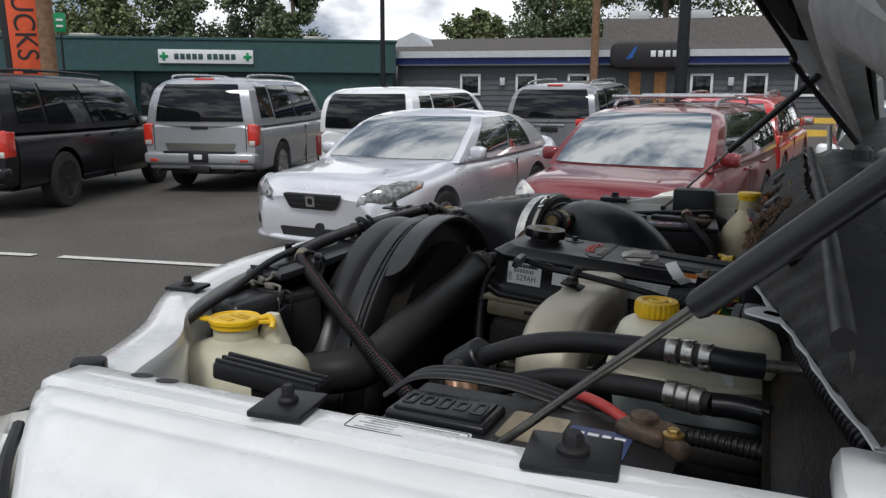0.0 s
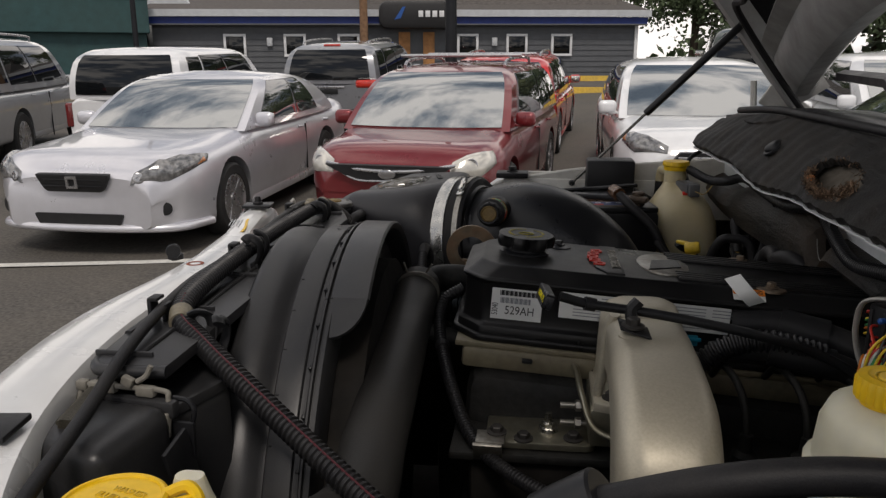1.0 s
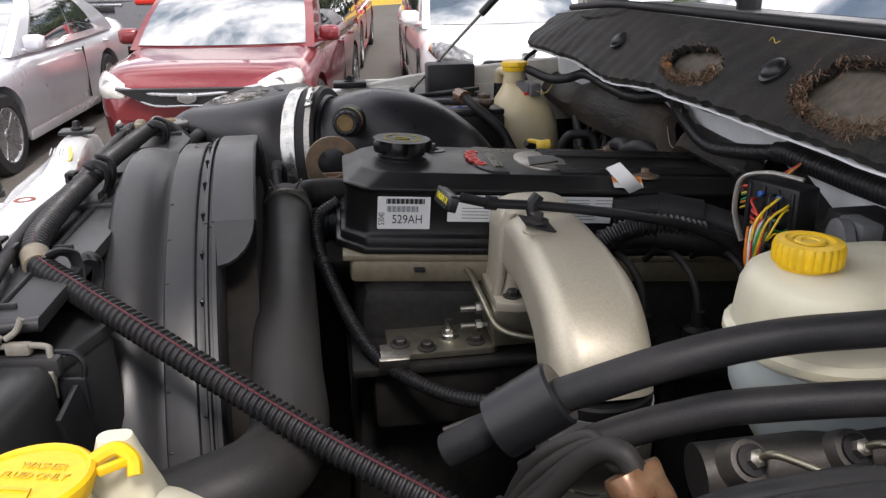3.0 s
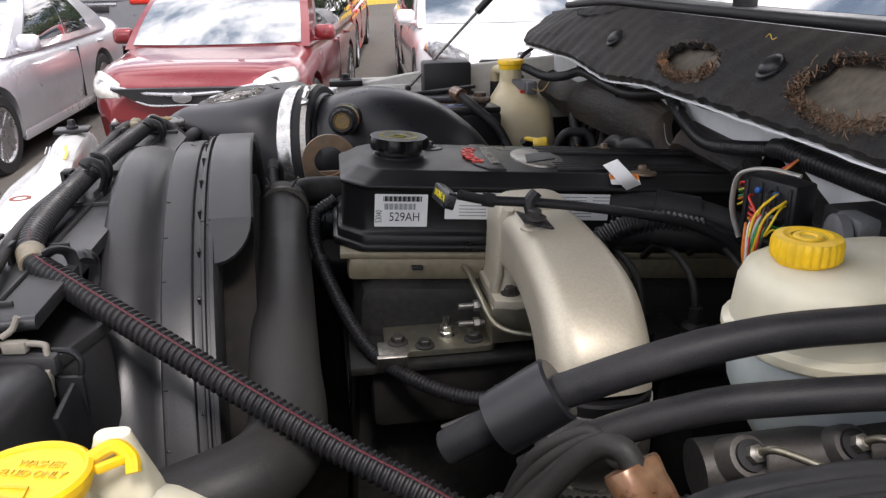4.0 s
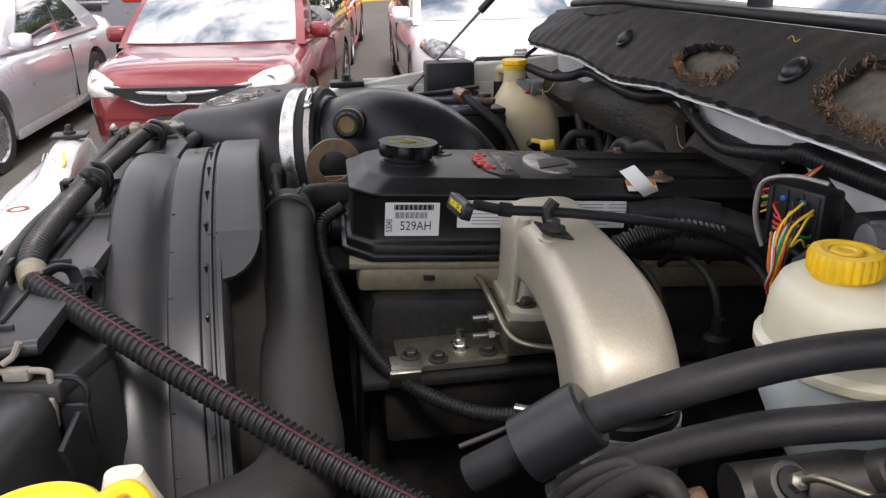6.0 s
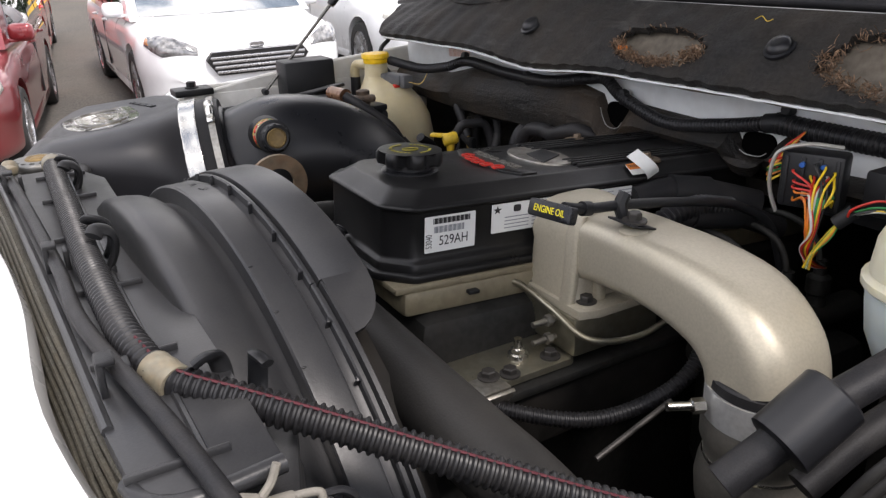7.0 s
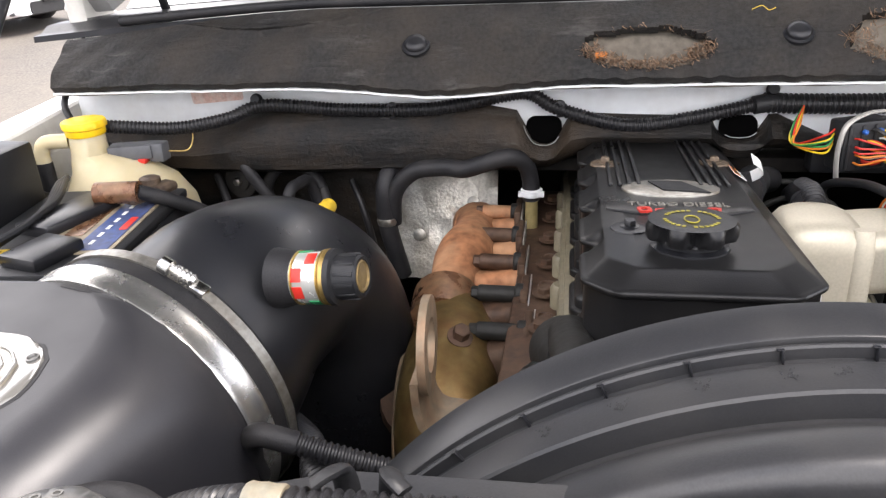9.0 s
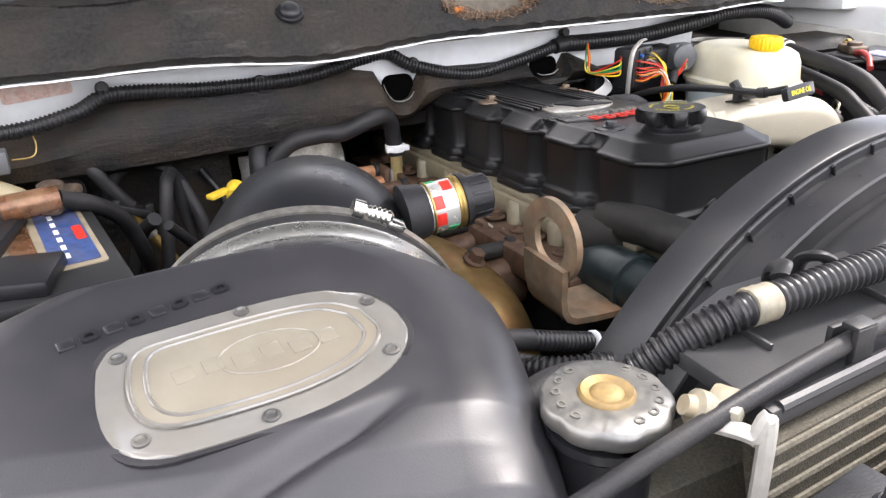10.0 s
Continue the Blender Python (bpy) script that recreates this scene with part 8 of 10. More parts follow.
for x, y, z in ((-0.243, 1.122, 1.231), (-0.253, 1.200, 1.231)):
    part("flange_bolt", hexbolt((x, y, z), (0, 0, 1), 0.0068, 0.008), CAST_DARK, horn)
part("top_boss", lathe([(0.013, -0.02), (0.013, 0.0), (0.010, 0.002)], Matrix.Translation((-0.232, 1.075, 1.318)), 18), CAST, horn)
part("top_bolt", join(hexbolt((-0.232, 1.075, 1.326), (0, 0, 1), 0.0065, 0.009, 1.7)), CAST_DARK, horn)
part("bracket", join(box((0.030, 0.032, 0.002), Matrix.Translation((-0.230, 1.080, 1.3225)) @ Matrix.Rotation(0.3, 4, "Y"), 0.0006), tube([(-0.230, 1.09, 1.323), (-0.232, 1.094, 1.336), (-0.225, 1.096, 1.345)], 0.006, 8)), BLACK_PLASTIC, horn, "black dipstick bracket")
oc = Vector((-0.218, 0.934, 1.222))
part("rubber_edge", lathe([(0.0430, 0.004), (0.0448, 0.006), (0.0448, 0.014), (0.0430, 0.016)], Matrix.Translation(oc), 40), RUBBER, horn)
part("hose_clamp", lathe([(0.0445, -0.022), (0.0460, -0.022), (0.0460, 0.005), (0.0445, 0.005)], Matrix.Translation(oc), 44), CLAMP_STEEL, horn, "bright steel hose clamp")
part("clamp_bolt", join(tube([oc + Vector((-0.046, 0.020, -0.008)), oc + Vector((-0.074, 0.032, -0.006))], 0.0038, 10, curve=False), lathe([(0.0065, 0), (0.0065, 0.01), (0.004, 0.012)], aim(oc + Vector((-0.046, 0.02, -0.008)), (-0.9, 0.4, 0)), 6)), STEEL, horn)
part("boot", lathe([(0.036, -0.30), (0.037, -0.125), (0.041, -0.120), (0.046, -0.105), (0.048, -0.085), (0.046, -0.068), (0.0425, -0.060), (0.0435, -0.050), (0.047, -0.042), (0.047, -0.026), (0.0445, -0.018), (0.043, 0.005)], Matrix.Translation(oc), 40), BOOT, horn, "greyed ribbed rubber boot")
part("boot_ring", lathe([(0.0432, -0.063), (0.0440, -0.061), (0.0432, -0.059)], Matrix.Translation(oc), 40), STEEL, horn)
horn.matrix_world = Matrix.Translation((0.010, 0, 0)) @ horn.matrix_world

# plate and injection parts in front of the horn
plt = thing("heater_plate", (-0.30, 1.16, 1.175), "flat zinc coloured cover plate with bolts on the manifold", "plate")
part("manifold_body", box((0.36, 0.10, 0.010), (-0.22, 1.155, 1.165), 0.003), IRON, plt, "dark greasy flat manifold")
part("manifold_base", box((0.34, 0.09, 0.07), (-0.21, 1.160, 1.125), 0.01), DARK, plt)
part("spacer", box((0.11, 0.10, 0.042), (-0.200, 1.162, 1.201), 0.004), ZINC, plt)
part("plate", prism(rrect(0.115, 0.085, 0.01), 1.172, 1.179, Matrix.Translation((-0.305, 1.158, 0)), 0.0015), ZINC, plt)
for x, y in ((-0.322, 1.124), (-0.345, 1.19), (-0.27, 1.13)):
    part("plate_bolt", hexbolt((x, y, 1.179), (0, 0, 1), 0.0068, 0.008), CAST_DARK, plt)
part("stud", join(lathe([(0.011, 0), (0.010, 0.004), (0.0045, 0.005), (0.004, 0.020)], Matrix.Translation((-0.296, 1.148, 1.179)), 16), lathe([(0.0075, 0.004), (0.0075, 0.009), (0.005, 0.010)], Matrix.Translation((-0.296, 1.148, 1.179)), 6)), STEEL, plt)
for x, z in ((-0.256, 1.213), (-0.256, 1.193)):
    part("terminal_stud", join(tube([(x, 1.14, z), (x - 0.028, 1.14, z)], 0.0032, 10, curve=False), lathe([(0.0062, 0), (0.0062, 0.006), (0.004, 0.007)], aim((x - 0.006, 1.14, z), (-1, 0, 0)), 6)), DULL_STEEL, plt)
fl = thing("fuel_line", (-0.3, 1.12, 1.20), "bent steel fuel line with hexagon nut", "pipe")
part("line", tube([(-0.305, 1.215, 1.232), (-0.285, 1.21, 1.232), (-0.268, 1.19, 1.236), (-0.262, 1.14, 1.225), (-0.248, 1.10, 1.205), (-0.20, 1.085, 1.200), (-0.15, 1.085, 1.21)], 0.0034, 12), ZINC, fl)
part("nut", lathe([(0.010, 0), (0.011, 0.002), (0.011, 0.018), (0.007, 0.021), (0.006, 0.026)], aim((-0.325, 1.216, 1.232), (1, 0, 0)), 6), DULL_STEEL, fl)
for k in range(4):
    x = -0.12 + 0.055 * k
    f2 = thing("injector_line", (x, 1.15, 1.22), "steel injector line with dark fittings", "pipe", "injector lines")
    part("line", tube([(x, 1.19, 1.235), (x, 1.15, 1.262), (x + 0.004, 1.10, 1.262), (x + 0.008, 1.075, 1.235), (x + 0.008, 1.07, 1.17)], 0.0038, 10), IRON, f2)
    part("fitting", lathe([(0.010, 0), (0.010, 0.02), (0.013, 0.022), (0.013, 0.04), (0.007, 0.044), (0.006, 0.06)], Matrix.Translation((x + 0.008, 1.07, 1.165)), 14), IRON, f2)
part("fuel_rail", tube([(-0.13, 1.07, 1.165), (0.12, 1.07, 1.155)], 0.016, 14, curve=False), IRON, eng, "dark fuel rail")
part("pump_body", box((0.18, 0.10, 0.16), (0.02, 1.08, 1.05), 0.02), IRON, eng)

dip = thing("oil_dipstick", (-0.25, 1.09, 1.34), "black oil dipstick with a yellow lettered handle", "dipstick")
part("stem", tube([(-0.290, 1.089, 1.349), (-0.2605, 1.0955, 1.340), (-0.21, 1.096, 1.334), (-0.1523, 1.0936, 1.3254), (-0.098, 1.095, 1.314), (-0.041, 1.105, 1.294), (0.0, 1.10, 1.265), (0.02, 1.09, 1.20)], 0.0048, 12), BLACK_PLASTIC, dip)
part("stem_collar", tube([(-0.266, 1.0945, 1.3415), (-0.256, 1.096, 1.3392)], 0.0066, 14, curve=False), BLACK_PLASTIC, dip)
HM = axes((-0.304, 1.087, 1.349), (0.12, -1, 0.05), (0.35, 0.0, 1))
part("handle", prism(rrect(0.050, 0.0150, 0.003), -0.004, 0.004, HM, 0.001), SATIN_PLASTIC, dip)
HN = HM if (HM.to_3x3() @ Vector((0, 0, 1))).x < 0 else HM @ Matrix.Rotation(math.pi, 4, "Y")
writing("word", "ENGINE OIL", 0.0082, HN @ Matrix.Translation((0, 0, 0.0042)), YELLOW_INK, dip, 0.0001, 0.82)

# hoses and harness at the front and side of the engine
rh = thing("radiator_hose", (-0.46, 1.15, 1.12), "thick black rubber coolant hose with a steel clamp", "hose")
RH = [(-0.350, 1.388, 1.268), (-0.40, 1.384, 1.278), (-0.445, 1.376, 1.280), (-0.469, 1.345, 1.274), (-0.467, 1.259, 1.263), (-0.460, 1.145, 1.254), (-0.455, 1.055, 1.246), (-0.451, 0.982, 1.240), (-0.446, 0.925, 1.234), (-0.449, 0.890, 1.230), (-0.466, 0.864, 1.227), (-0.50, 0.850, 1.222), (-0.57, 0.838, 1.205), (-0.64, 0.83, 1.17)]
part("hose", tube([(-0.4695, 1.352, 1.2755)] + RH[4:], 0.029, 24, 8), BOOT_BLACK, rh)
part("spigot", tube(RH[:4] + [(-0.469, 1.335, 1.273)], 0.0185, 20, 8), IRON, rh, "dark iron water spigot")
part("wire_clamp", join(lathe([(0.0290, -0.0015), (0.0302, 0), (0.0290, 0.0015)], aim((-0.467, 1.322, 1.2755), (0.0, -1, -0.1)), 30), tube([(-0.480, 1.322, 1.303), (-0.484, 1.32, 1.316)], 0.0014, 6, curve=False), tube([(-0.455, 1.322, 1.303), (-0.447, 1.32, 1.315)], 0.0014, 6, curve=False)), DULL_STEEL, rh)
part("outlet", lathe([(0.030, 0), (0.028, 0.02), (0.022, 0.04), (0.0195, 0.05)], aim((-0.335, 1.392, 1.245), (-0.9, -0.1, 0.35)), 26), IRON, rh, "dark iron outlet elbow")
wh = thing("wiring_harness", (-0.38, 1.12, 1.17), "thin ribbed black harness with steel clip", "harness")
part("ribbed_tube", corrugated([(-0.405, 1.31, 1.288), (-0.43, 1.30, 1.27), (-0.426, 1.250, 1.236), (-0.388, 1.144, 1.186), (-0.345, 1.085, 1.168), (-0.277, 1.040, 1.162), (-0.20, 1.02, 1.19), (-0.15, 1.04, 1.24)], 0.0075, 0.004), LOOM, wh)
part("clip", join(box((0.030, 0.004, 0.030), Matrix.Translation((-0.358, 1.094, 1.178)) @ Matrix.Rotation(0.6, 4, "X"), 0.001), box((0.03, 0.028, 0.003), (-0.356, 1.108, 1.187), 0.001)), DULL_STEEL, wh)
part("clip_bolt", hexbolt((-0.350, 1.118, 1.188), (0, 0, 1), 0.007, 0.008), CAST_DARK, wh)
part("cable_tie", lathe([(0.0088, -0.004), (0.0095, 0), (0.0088, 0.004)], aim((-0.424, 1.245, 1.233), (0.2, -0.8, -0.4)), 16), BLACK_PLASTIC, wh)

# ---- hot side: manifold, turbo, heat shield ----
ex = thing("exhaust_manifold", (-0.15, 1.45, 1.15), "rusty exhaust manifold with orange-brown ports and studs", "manifold")
part("log", tube([(-0.170, 1.528, 1.176), (-0.132, 1.526, 1.184), (-0.07, 1.522, 1.188), (0.0, 1.517, 1.190), (0.06, 1.518, 1.186), (0.12, 1.522, 1.17)], lambda f, i: 0.031 + 0.0045 * math.cos(f * 12.5), 22, 8), RUST, ex)
for k in range(5):
    x, y = -0.245 + 0.0805 * k, 1.440 + 0.0075 * k
    part("port", loft([[(x + p, q, 1.176 + r) for p, r in rrect(w, h, 0.012, 4)] for w, h, q in ((0.060, 0.056, y - 0.010), (0.054, 0.050, y + 0.004), (0.046, 0.040, y + 0.030), (0.052, 0.044, y + 0.075))]), RUST_DARK if k < 2 else RUST, ex)
    part("flange_plate", box((0.058, 0.009, 0.056), (x, y - 0.012, 1.190), 0.003), RUST_DARK, ex)
    part("gasket", box((0.070, 0.0012, 0.050), (x, y - 0.0175, 1.190), 0.0003), BRACKET, ex, "thin pale gasket edge")
    part("stud_collar", lathe([(0.0125, 0), (0.0125, 0.007), (0.0105, 0.009)], aim((x, y - 0.010, 1.207), (0, 1, 0.03)), 18), IRON, ex)
    part("stud_tube", tube([(x, y - 0.004, 1.207), (x - 0.001, y + 0.037, 1.2085)], 0.0092, 16, curve=False), (IRON, IRON, RUST_DARK, RUST_DARK, RUST)[k], ex)
    part("stud_nut", hexbolt((x - 0.001, y + 0.036, 1.2085), (-0.02, 1, 0.03), 0.0072, 0.010, 1.2), IRON if k < 2 else RUST_DARK, ex)
part("lug", join(lathe([(0.021, 0), (0.0215, 0.002), (0.0215, 0.006), (0.020, 0.008)], aim((0.225, 1.494, 1.140), (-0.3, 0.1, 1)), 24), tube([(0.225, 1.494, 1.145), (0.225, 1.494, 1.02)], 0.010, 10, curve=False)), CAST, ex, "pale round lug")
part("heat_band", tube([(-0.185, 1.524, 1.176), (-0.135, 1.526, 1.184)], 0.0385, 24, curve=False), COPPER_WRAP, ex, "blue-brown heated band")
tb = thing("turbo_housing", (-0.30, 1.51, 1.05), "gold and tan stained turbo housing under the intake tube", "turbo")
part("snail", tube([(-0.135, 1.516, 1.168), (-0.20, 1.509, 1.170), (-0.262, 1.505, 1.166), (-0.308, 1.502, 1.146), (-0.332, 1.500, 1.108), (-0.338, 1.499, 1.05), (-0.338, 1.499, 0.98)], lambda f, i: 0.037 + 0.013 * math.sin(math.pi * min(1, f * 1.05)), 30, 8), TURBO_GOLD, tb, "gold and brown heat stained barrel")
part("seam_band", lathe([(0.046, -0.006), (0.0515, -0.005), (0.0525, 0), (0.0515, 0.005), (0.046, 0.006)], aim((-0.334, 1.4995, 1.098), (-0.12, 0, -1)), 40), GOLD_ZINC, tb, "bright seam band")
part("seam_strip", tube([(-0.18, 1.555, 1.168), (-0.24, 1.560, 1.160), (-0.30, 1.556, 1.130), (-0.33, 1.552, 1.09)], 0.0022, 8), EYE_STEEL, tb)
part("lower_housing", lathe([(0.05, -0.05), (0.066, -0.02), (0.066, 0.02), (0.05, 0.03)], aim((-0.325, 1.52, 1.02), (0.2, 0.2, 1)), 28), IRON, tb)
part("neck", tube([(-0.24, 1.54, 1.12), (-0.21, 1.56, 1.09), (-0.18, 1.58, 1.02), (-0.17, 1.58, 0.85)], 0.045, 20), RUST_DARK, tb)
part("clamp_bolt", hexbolt((-0.268, 1.492, 1.213), (-0.3, -0.3, 0.9), 0.0085, 0.013), RUST_DARK, tb)
ring = thing("lifting_eye", (-0.39, 1.495, 1.20), "rusty flat steel lifting eye on the engine", "lifting eye")
rm = axes((-0.412, 1.497, 1.292), (1, 0.05, 0), (0, 0, 1))
outer = [(0.038 * math.cos(radians(a)), 0.038 * math.sin(radians(a))) for a in range(0, 360, 10)]
bm = bmesh.new()
o0, i0, o1, i1 = [], [], [], []
for k, (x, y) in enumerate(outer):
    f = 0.021 / 0.038
    o0.append(bm.verts.new(rm @ Vector((x, y, 0)))); i0.append(bm.verts.new(rm @ Vector((x * f, y * f, 0))))
    o1.append(bm.verts.new(rm @ Vector((x, y, 0.006)))); i1.append(bm.verts.new(rm @ Vector((x * f, y * f, 0.006))))
n_ = len(outer)
for k in range(n_):
    q = (k + 1) % n_
    for f in ((o0[k], o0[q], i0[q], i0[k]), (o1[k], i1[k], i1[q], o1[q]), (o0[k], o1[k], o1[q], o0[q]), (i0[k], i0[q], i1[q], i1[k])):
        bm.faces.new(f)
part("eye", bm, EYE_STEEL, ring)
bend = [(0.030, 1.5000, 1.276), (0.0300, 1.4998, 1.262), (0.0285, 1.4990, 1.248), (0.0275, 1.4965, 1.236), (0.0270, 1.4915, 1.2275), (0.0270, 1.4840, 1.2235), (0.0275, 1.465, 1.2215), (0.0285, 1.435, 1.2205)]
leg = []
for k, (w, y, z) in enumerate(bend):
    a, b = bend[max(k - 1, 0)], bend[min(k + 1, len(bend) - 1)]
    n = Vector((0, -(b[2] - a[2]), b[1] - a[1])).normalized() * 0.003
    c = Vector((-0.412, y, z))
    leg.append([c + Vector((-w, 0, 0)) + n, c + Vector((w, 0, 0)) + n, c + Vector((w, 0, 0)) - n, c + Vector((-w, 0, 0)) - n])
part("leg", loft(leg), EYE_STEEL, ring)
alt = thing("water_outlet", (-0.42, 1.42, 1.20), "rounded dark painted iron water housing", "housing")
GREEN_IRON = material("dark_green_iron", (0.016, 0.026, 0.028), 0.36, metal=0.3, grain=60, vary=0.3, dust=0.4, dust_color=(0.06, 0.055, 0.05))
part("elbow", tube([(-0.338, 1.388, 1.15), (-0.345, 1.394, 1.195), (-0.366, 1.404, 1.222), (-0.405, 1.408, 1.232), (-0.445, 1.409, 1.235), (-0.480, 1.410, 1.236)], lambda f, i: 0.033 - 0.007 * min(1, f * 1.3), 24, 6), GREEN_IRON, alt)
part("collar", lathe([(0.031, -0.006), (0.0355, -0.004), (0.0355, 0.004), (0.031, 0.006)], aim((-0.425, 1.4085, 1.234), (-1, 0.02, 0.06)) @ Matrix.Scale(0.84, 4), 28), GREEN_IRON, alt)
part("bolt", hexbolt((-0.395, 1.380, 1.225), (-0.2, -0.2, 1), 0.007, 0.010), IRON, alt)
gold = thing("breather_fitting", (0.05, 1.43, 1.20), "gold fitting with a pale clamp and a bent rubber hose", "fitting")
part("fitting", lathe([(0.0125, 0), (0.0125, 0.014), (0.0085, 0.016), (0.0085, 0.068), (0.009, 0.070)], Matrix.Translation((0.058, 1.440, 1.162)), 16), GOLD_ZINC, gold)
part("hose", tube([(0.060, 1.440, 1.232), (0.062, 1.442, 1.262), (0.055, 1.450, 1.286), (0.040, 1.470, 1.297), (0.034, 1.495, 1.292), (0.036, 1.525, 1.282), (0.042, 1.555, 1.282), (0.044, 1.595, 1.275), (0.046, 1.622, 1.245), (0.05, 1.628, 1.20)], 0.0115, 16), RUBBER, gold)
part("clamp", join(lathe([(0.013, -0.005), (0.0145, -0.004), (0.0145, 0.004), (0.013, 0.005)], Matrix.Translation((0.060, 1.440, 1.243)), 20), box((0.008, 0.034, 0.007), (0.052, 1.440, 1.243), 0.001)), WHITE_CLEAN, gold)
hs = thing("heat_shield", (0.14, 1.57, 1.15), "crinkled silver foil heat shield", "heat shield")
bm = bmesh.new()
rng = random.Random(9)
rows = []
for i in range(15):
    r_ = []
    for j in range(15):
        u, v = i / 14 - 0.5, j / 14 - 0.5
        r_.append(bm.verts.new((0.10 + 0.05 * v + rng.gauss(0, 0.0026) + 0.10 * u * u, 1.567 + 0.15 * u, 1.175 + 0.14 * v + rng.gauss(0, 0.0012) - 0.02 * u)))
    rows.append(r_)
for a, b in zip(rows, rows[1:]):
    for j in range(14):
        bm.faces.new((a[j], a[j + 1], b[j + 1], b[j]))
ext = bmesh.ops.extrude_face_region(bm, geom=bm.faces[:])
for v in [g for g in ext["geom"] if isinstance(g, bmesh.types.BMVert)]:
    v.co.x += 0.004
part("foil", bm, FOIL, hs)
part("edge_fold", tube([(0.10 + 0.025 + 0.10 * u * u - 0.001, 1.567 + 0.15 * u, 1.245 - 0.02 * u) for u in (-0.5, -0.3, -0.1, 0.1, 0.3, 0.5)], 0.0028, 8), FOIL, hs, "folded foil edge")
for u, v in ((-0.28, 0.22), (0.24, -0.10)):
    part("washer", lathe([(0.009, -0.002), (0.009, 0.003), (0.005, 0.004)], aim((0.10 + 0.05 * v + 0.10 * u * u - 0.002, 1.567 + 0.15 * u, 1.175 + 0.14 * v), (-1, 0, 0.3)), 16), DULL_STEEL, hs)
hh = thing("heater_hose", (0.04, 1.66, 1.2), "dark rubber heater hose with clamp behind the intake tube", "hose")
part("hose", tube([(0.16, 1.60, 1.27), (0.08, 1.625, 1.272), (0.05, 1.635, 1.255), (0.045, 1.635, 1.20), (0.05, 1.62, 1.12)], 0.013, 14), RUBBER, hh)
part("clamp", lathe([(0.0135, -0.005), (0.015, 0), (0.0135, 0.005)], Matrix.Translation((0.045, 1.635, 1.205)), 18), DULL_STEEL, hh)
td = thing("transmission_dipstick", (-0.05, 1.70, 1.2), "yellow looped dipstick handle on a dark tube", "dipstick")
part("tube", tube([(-0.052, 1.690, 1.252), (-0.05, 1.686, 1.22), (-0.045, 1.68, 1.15), (-0.02, 1.66, 1.0)], 0.0055, 10), DULL_STEEL, td)
part("handle", join(lathe([(0.009, -0.012), (0.0105, -0.008), (0.0105, 0.008), (0.009, 0.012)], aim((-0.052, 1.688, 1.258), (1, -0.3, 0.2)), 18), box((0.03, 0.012, 0.006), Matrix.Translation((-0.062, 1.708, 1.262)) @ Matrix.Rotation(2.2, 4, "Z"), 0.002), lathe([(0.006, 0), (0.007, 0.01), (0.006, 0.02)], Matrix.Translation((-0.052, 1.688, 1.238)), 14)), YELLOW_DULL, td)
for keys, r_, m_ in (([(-0.03, 1.78, 1.10), (0.0, 1.76, 1.24), (0.03, 1.75, 1.262), (0.06, 1.74, 1.24), (0.06, 1.72, 1.1)], 0.008, RUBBER), ([(-0.02, 1.84, 1.05), (-0.02, 1.80, 1.20), (-0.06, 1.78, 1.245)], 0.008, RUBBER), ([(-0.10, 1.77, 1.25), (-0.07, 1.74, 1.20), (-0.06, 1.72, 1.12)], 0.006, RUBBER)):
    h_ = thing("vacuum_hose", keys[0], "thin black rubber hose by the bulkhead", "hose", "bulkhead hoses")
    part("hose", tube(keys, r_, 12), m_, h_)
lo = thing("lower_harness", (-0.5, 1.52, 1.2), "dark ribbed loom with a white ring beside the shroud", "harness")
part("ribbed_tube", corrugated([(-0.37, 1.63, 1.18), (-0.44, 1.585, 1.215), (-0.505, 1.555, 1.235), (-0.525, 1.50, 1.235), (-0.50, 1.45, 1.20)], 0.0105, 0.005), LOOM, lo)
part("white_ring", lathe([(0.0112, -0.002), (0.0118, 0), (0.0112, 0.002)], aim((-0.524, 1.51, 1.2355), (-0.3, 1, 0)), 18), WHITE_TRIM, lo)
mt = thing("engine_mount", (-0.45, 1.54, 1.10), "greasy cast bracket below the intake tube", "bracket")
part("casting", join(box((0.14, 0.10, 0.05), Matrix.Translation((-0.45, 1.53, 1.13)) @ Matrix.Rotation(0.2, 4, "Y"), 0.012, 3), lathe([(0.035, -0.03), (0.04, 0), (0.034, 0.03)], aim((-0.48, 1.56, 1.15), (0, 1, 0.2)), 22)), IRON, mt)
part("mount_leg", box((0.06, 0.06, 0.5), (-0.44, 1.55, 0.88), 0.01), IRON, mt)


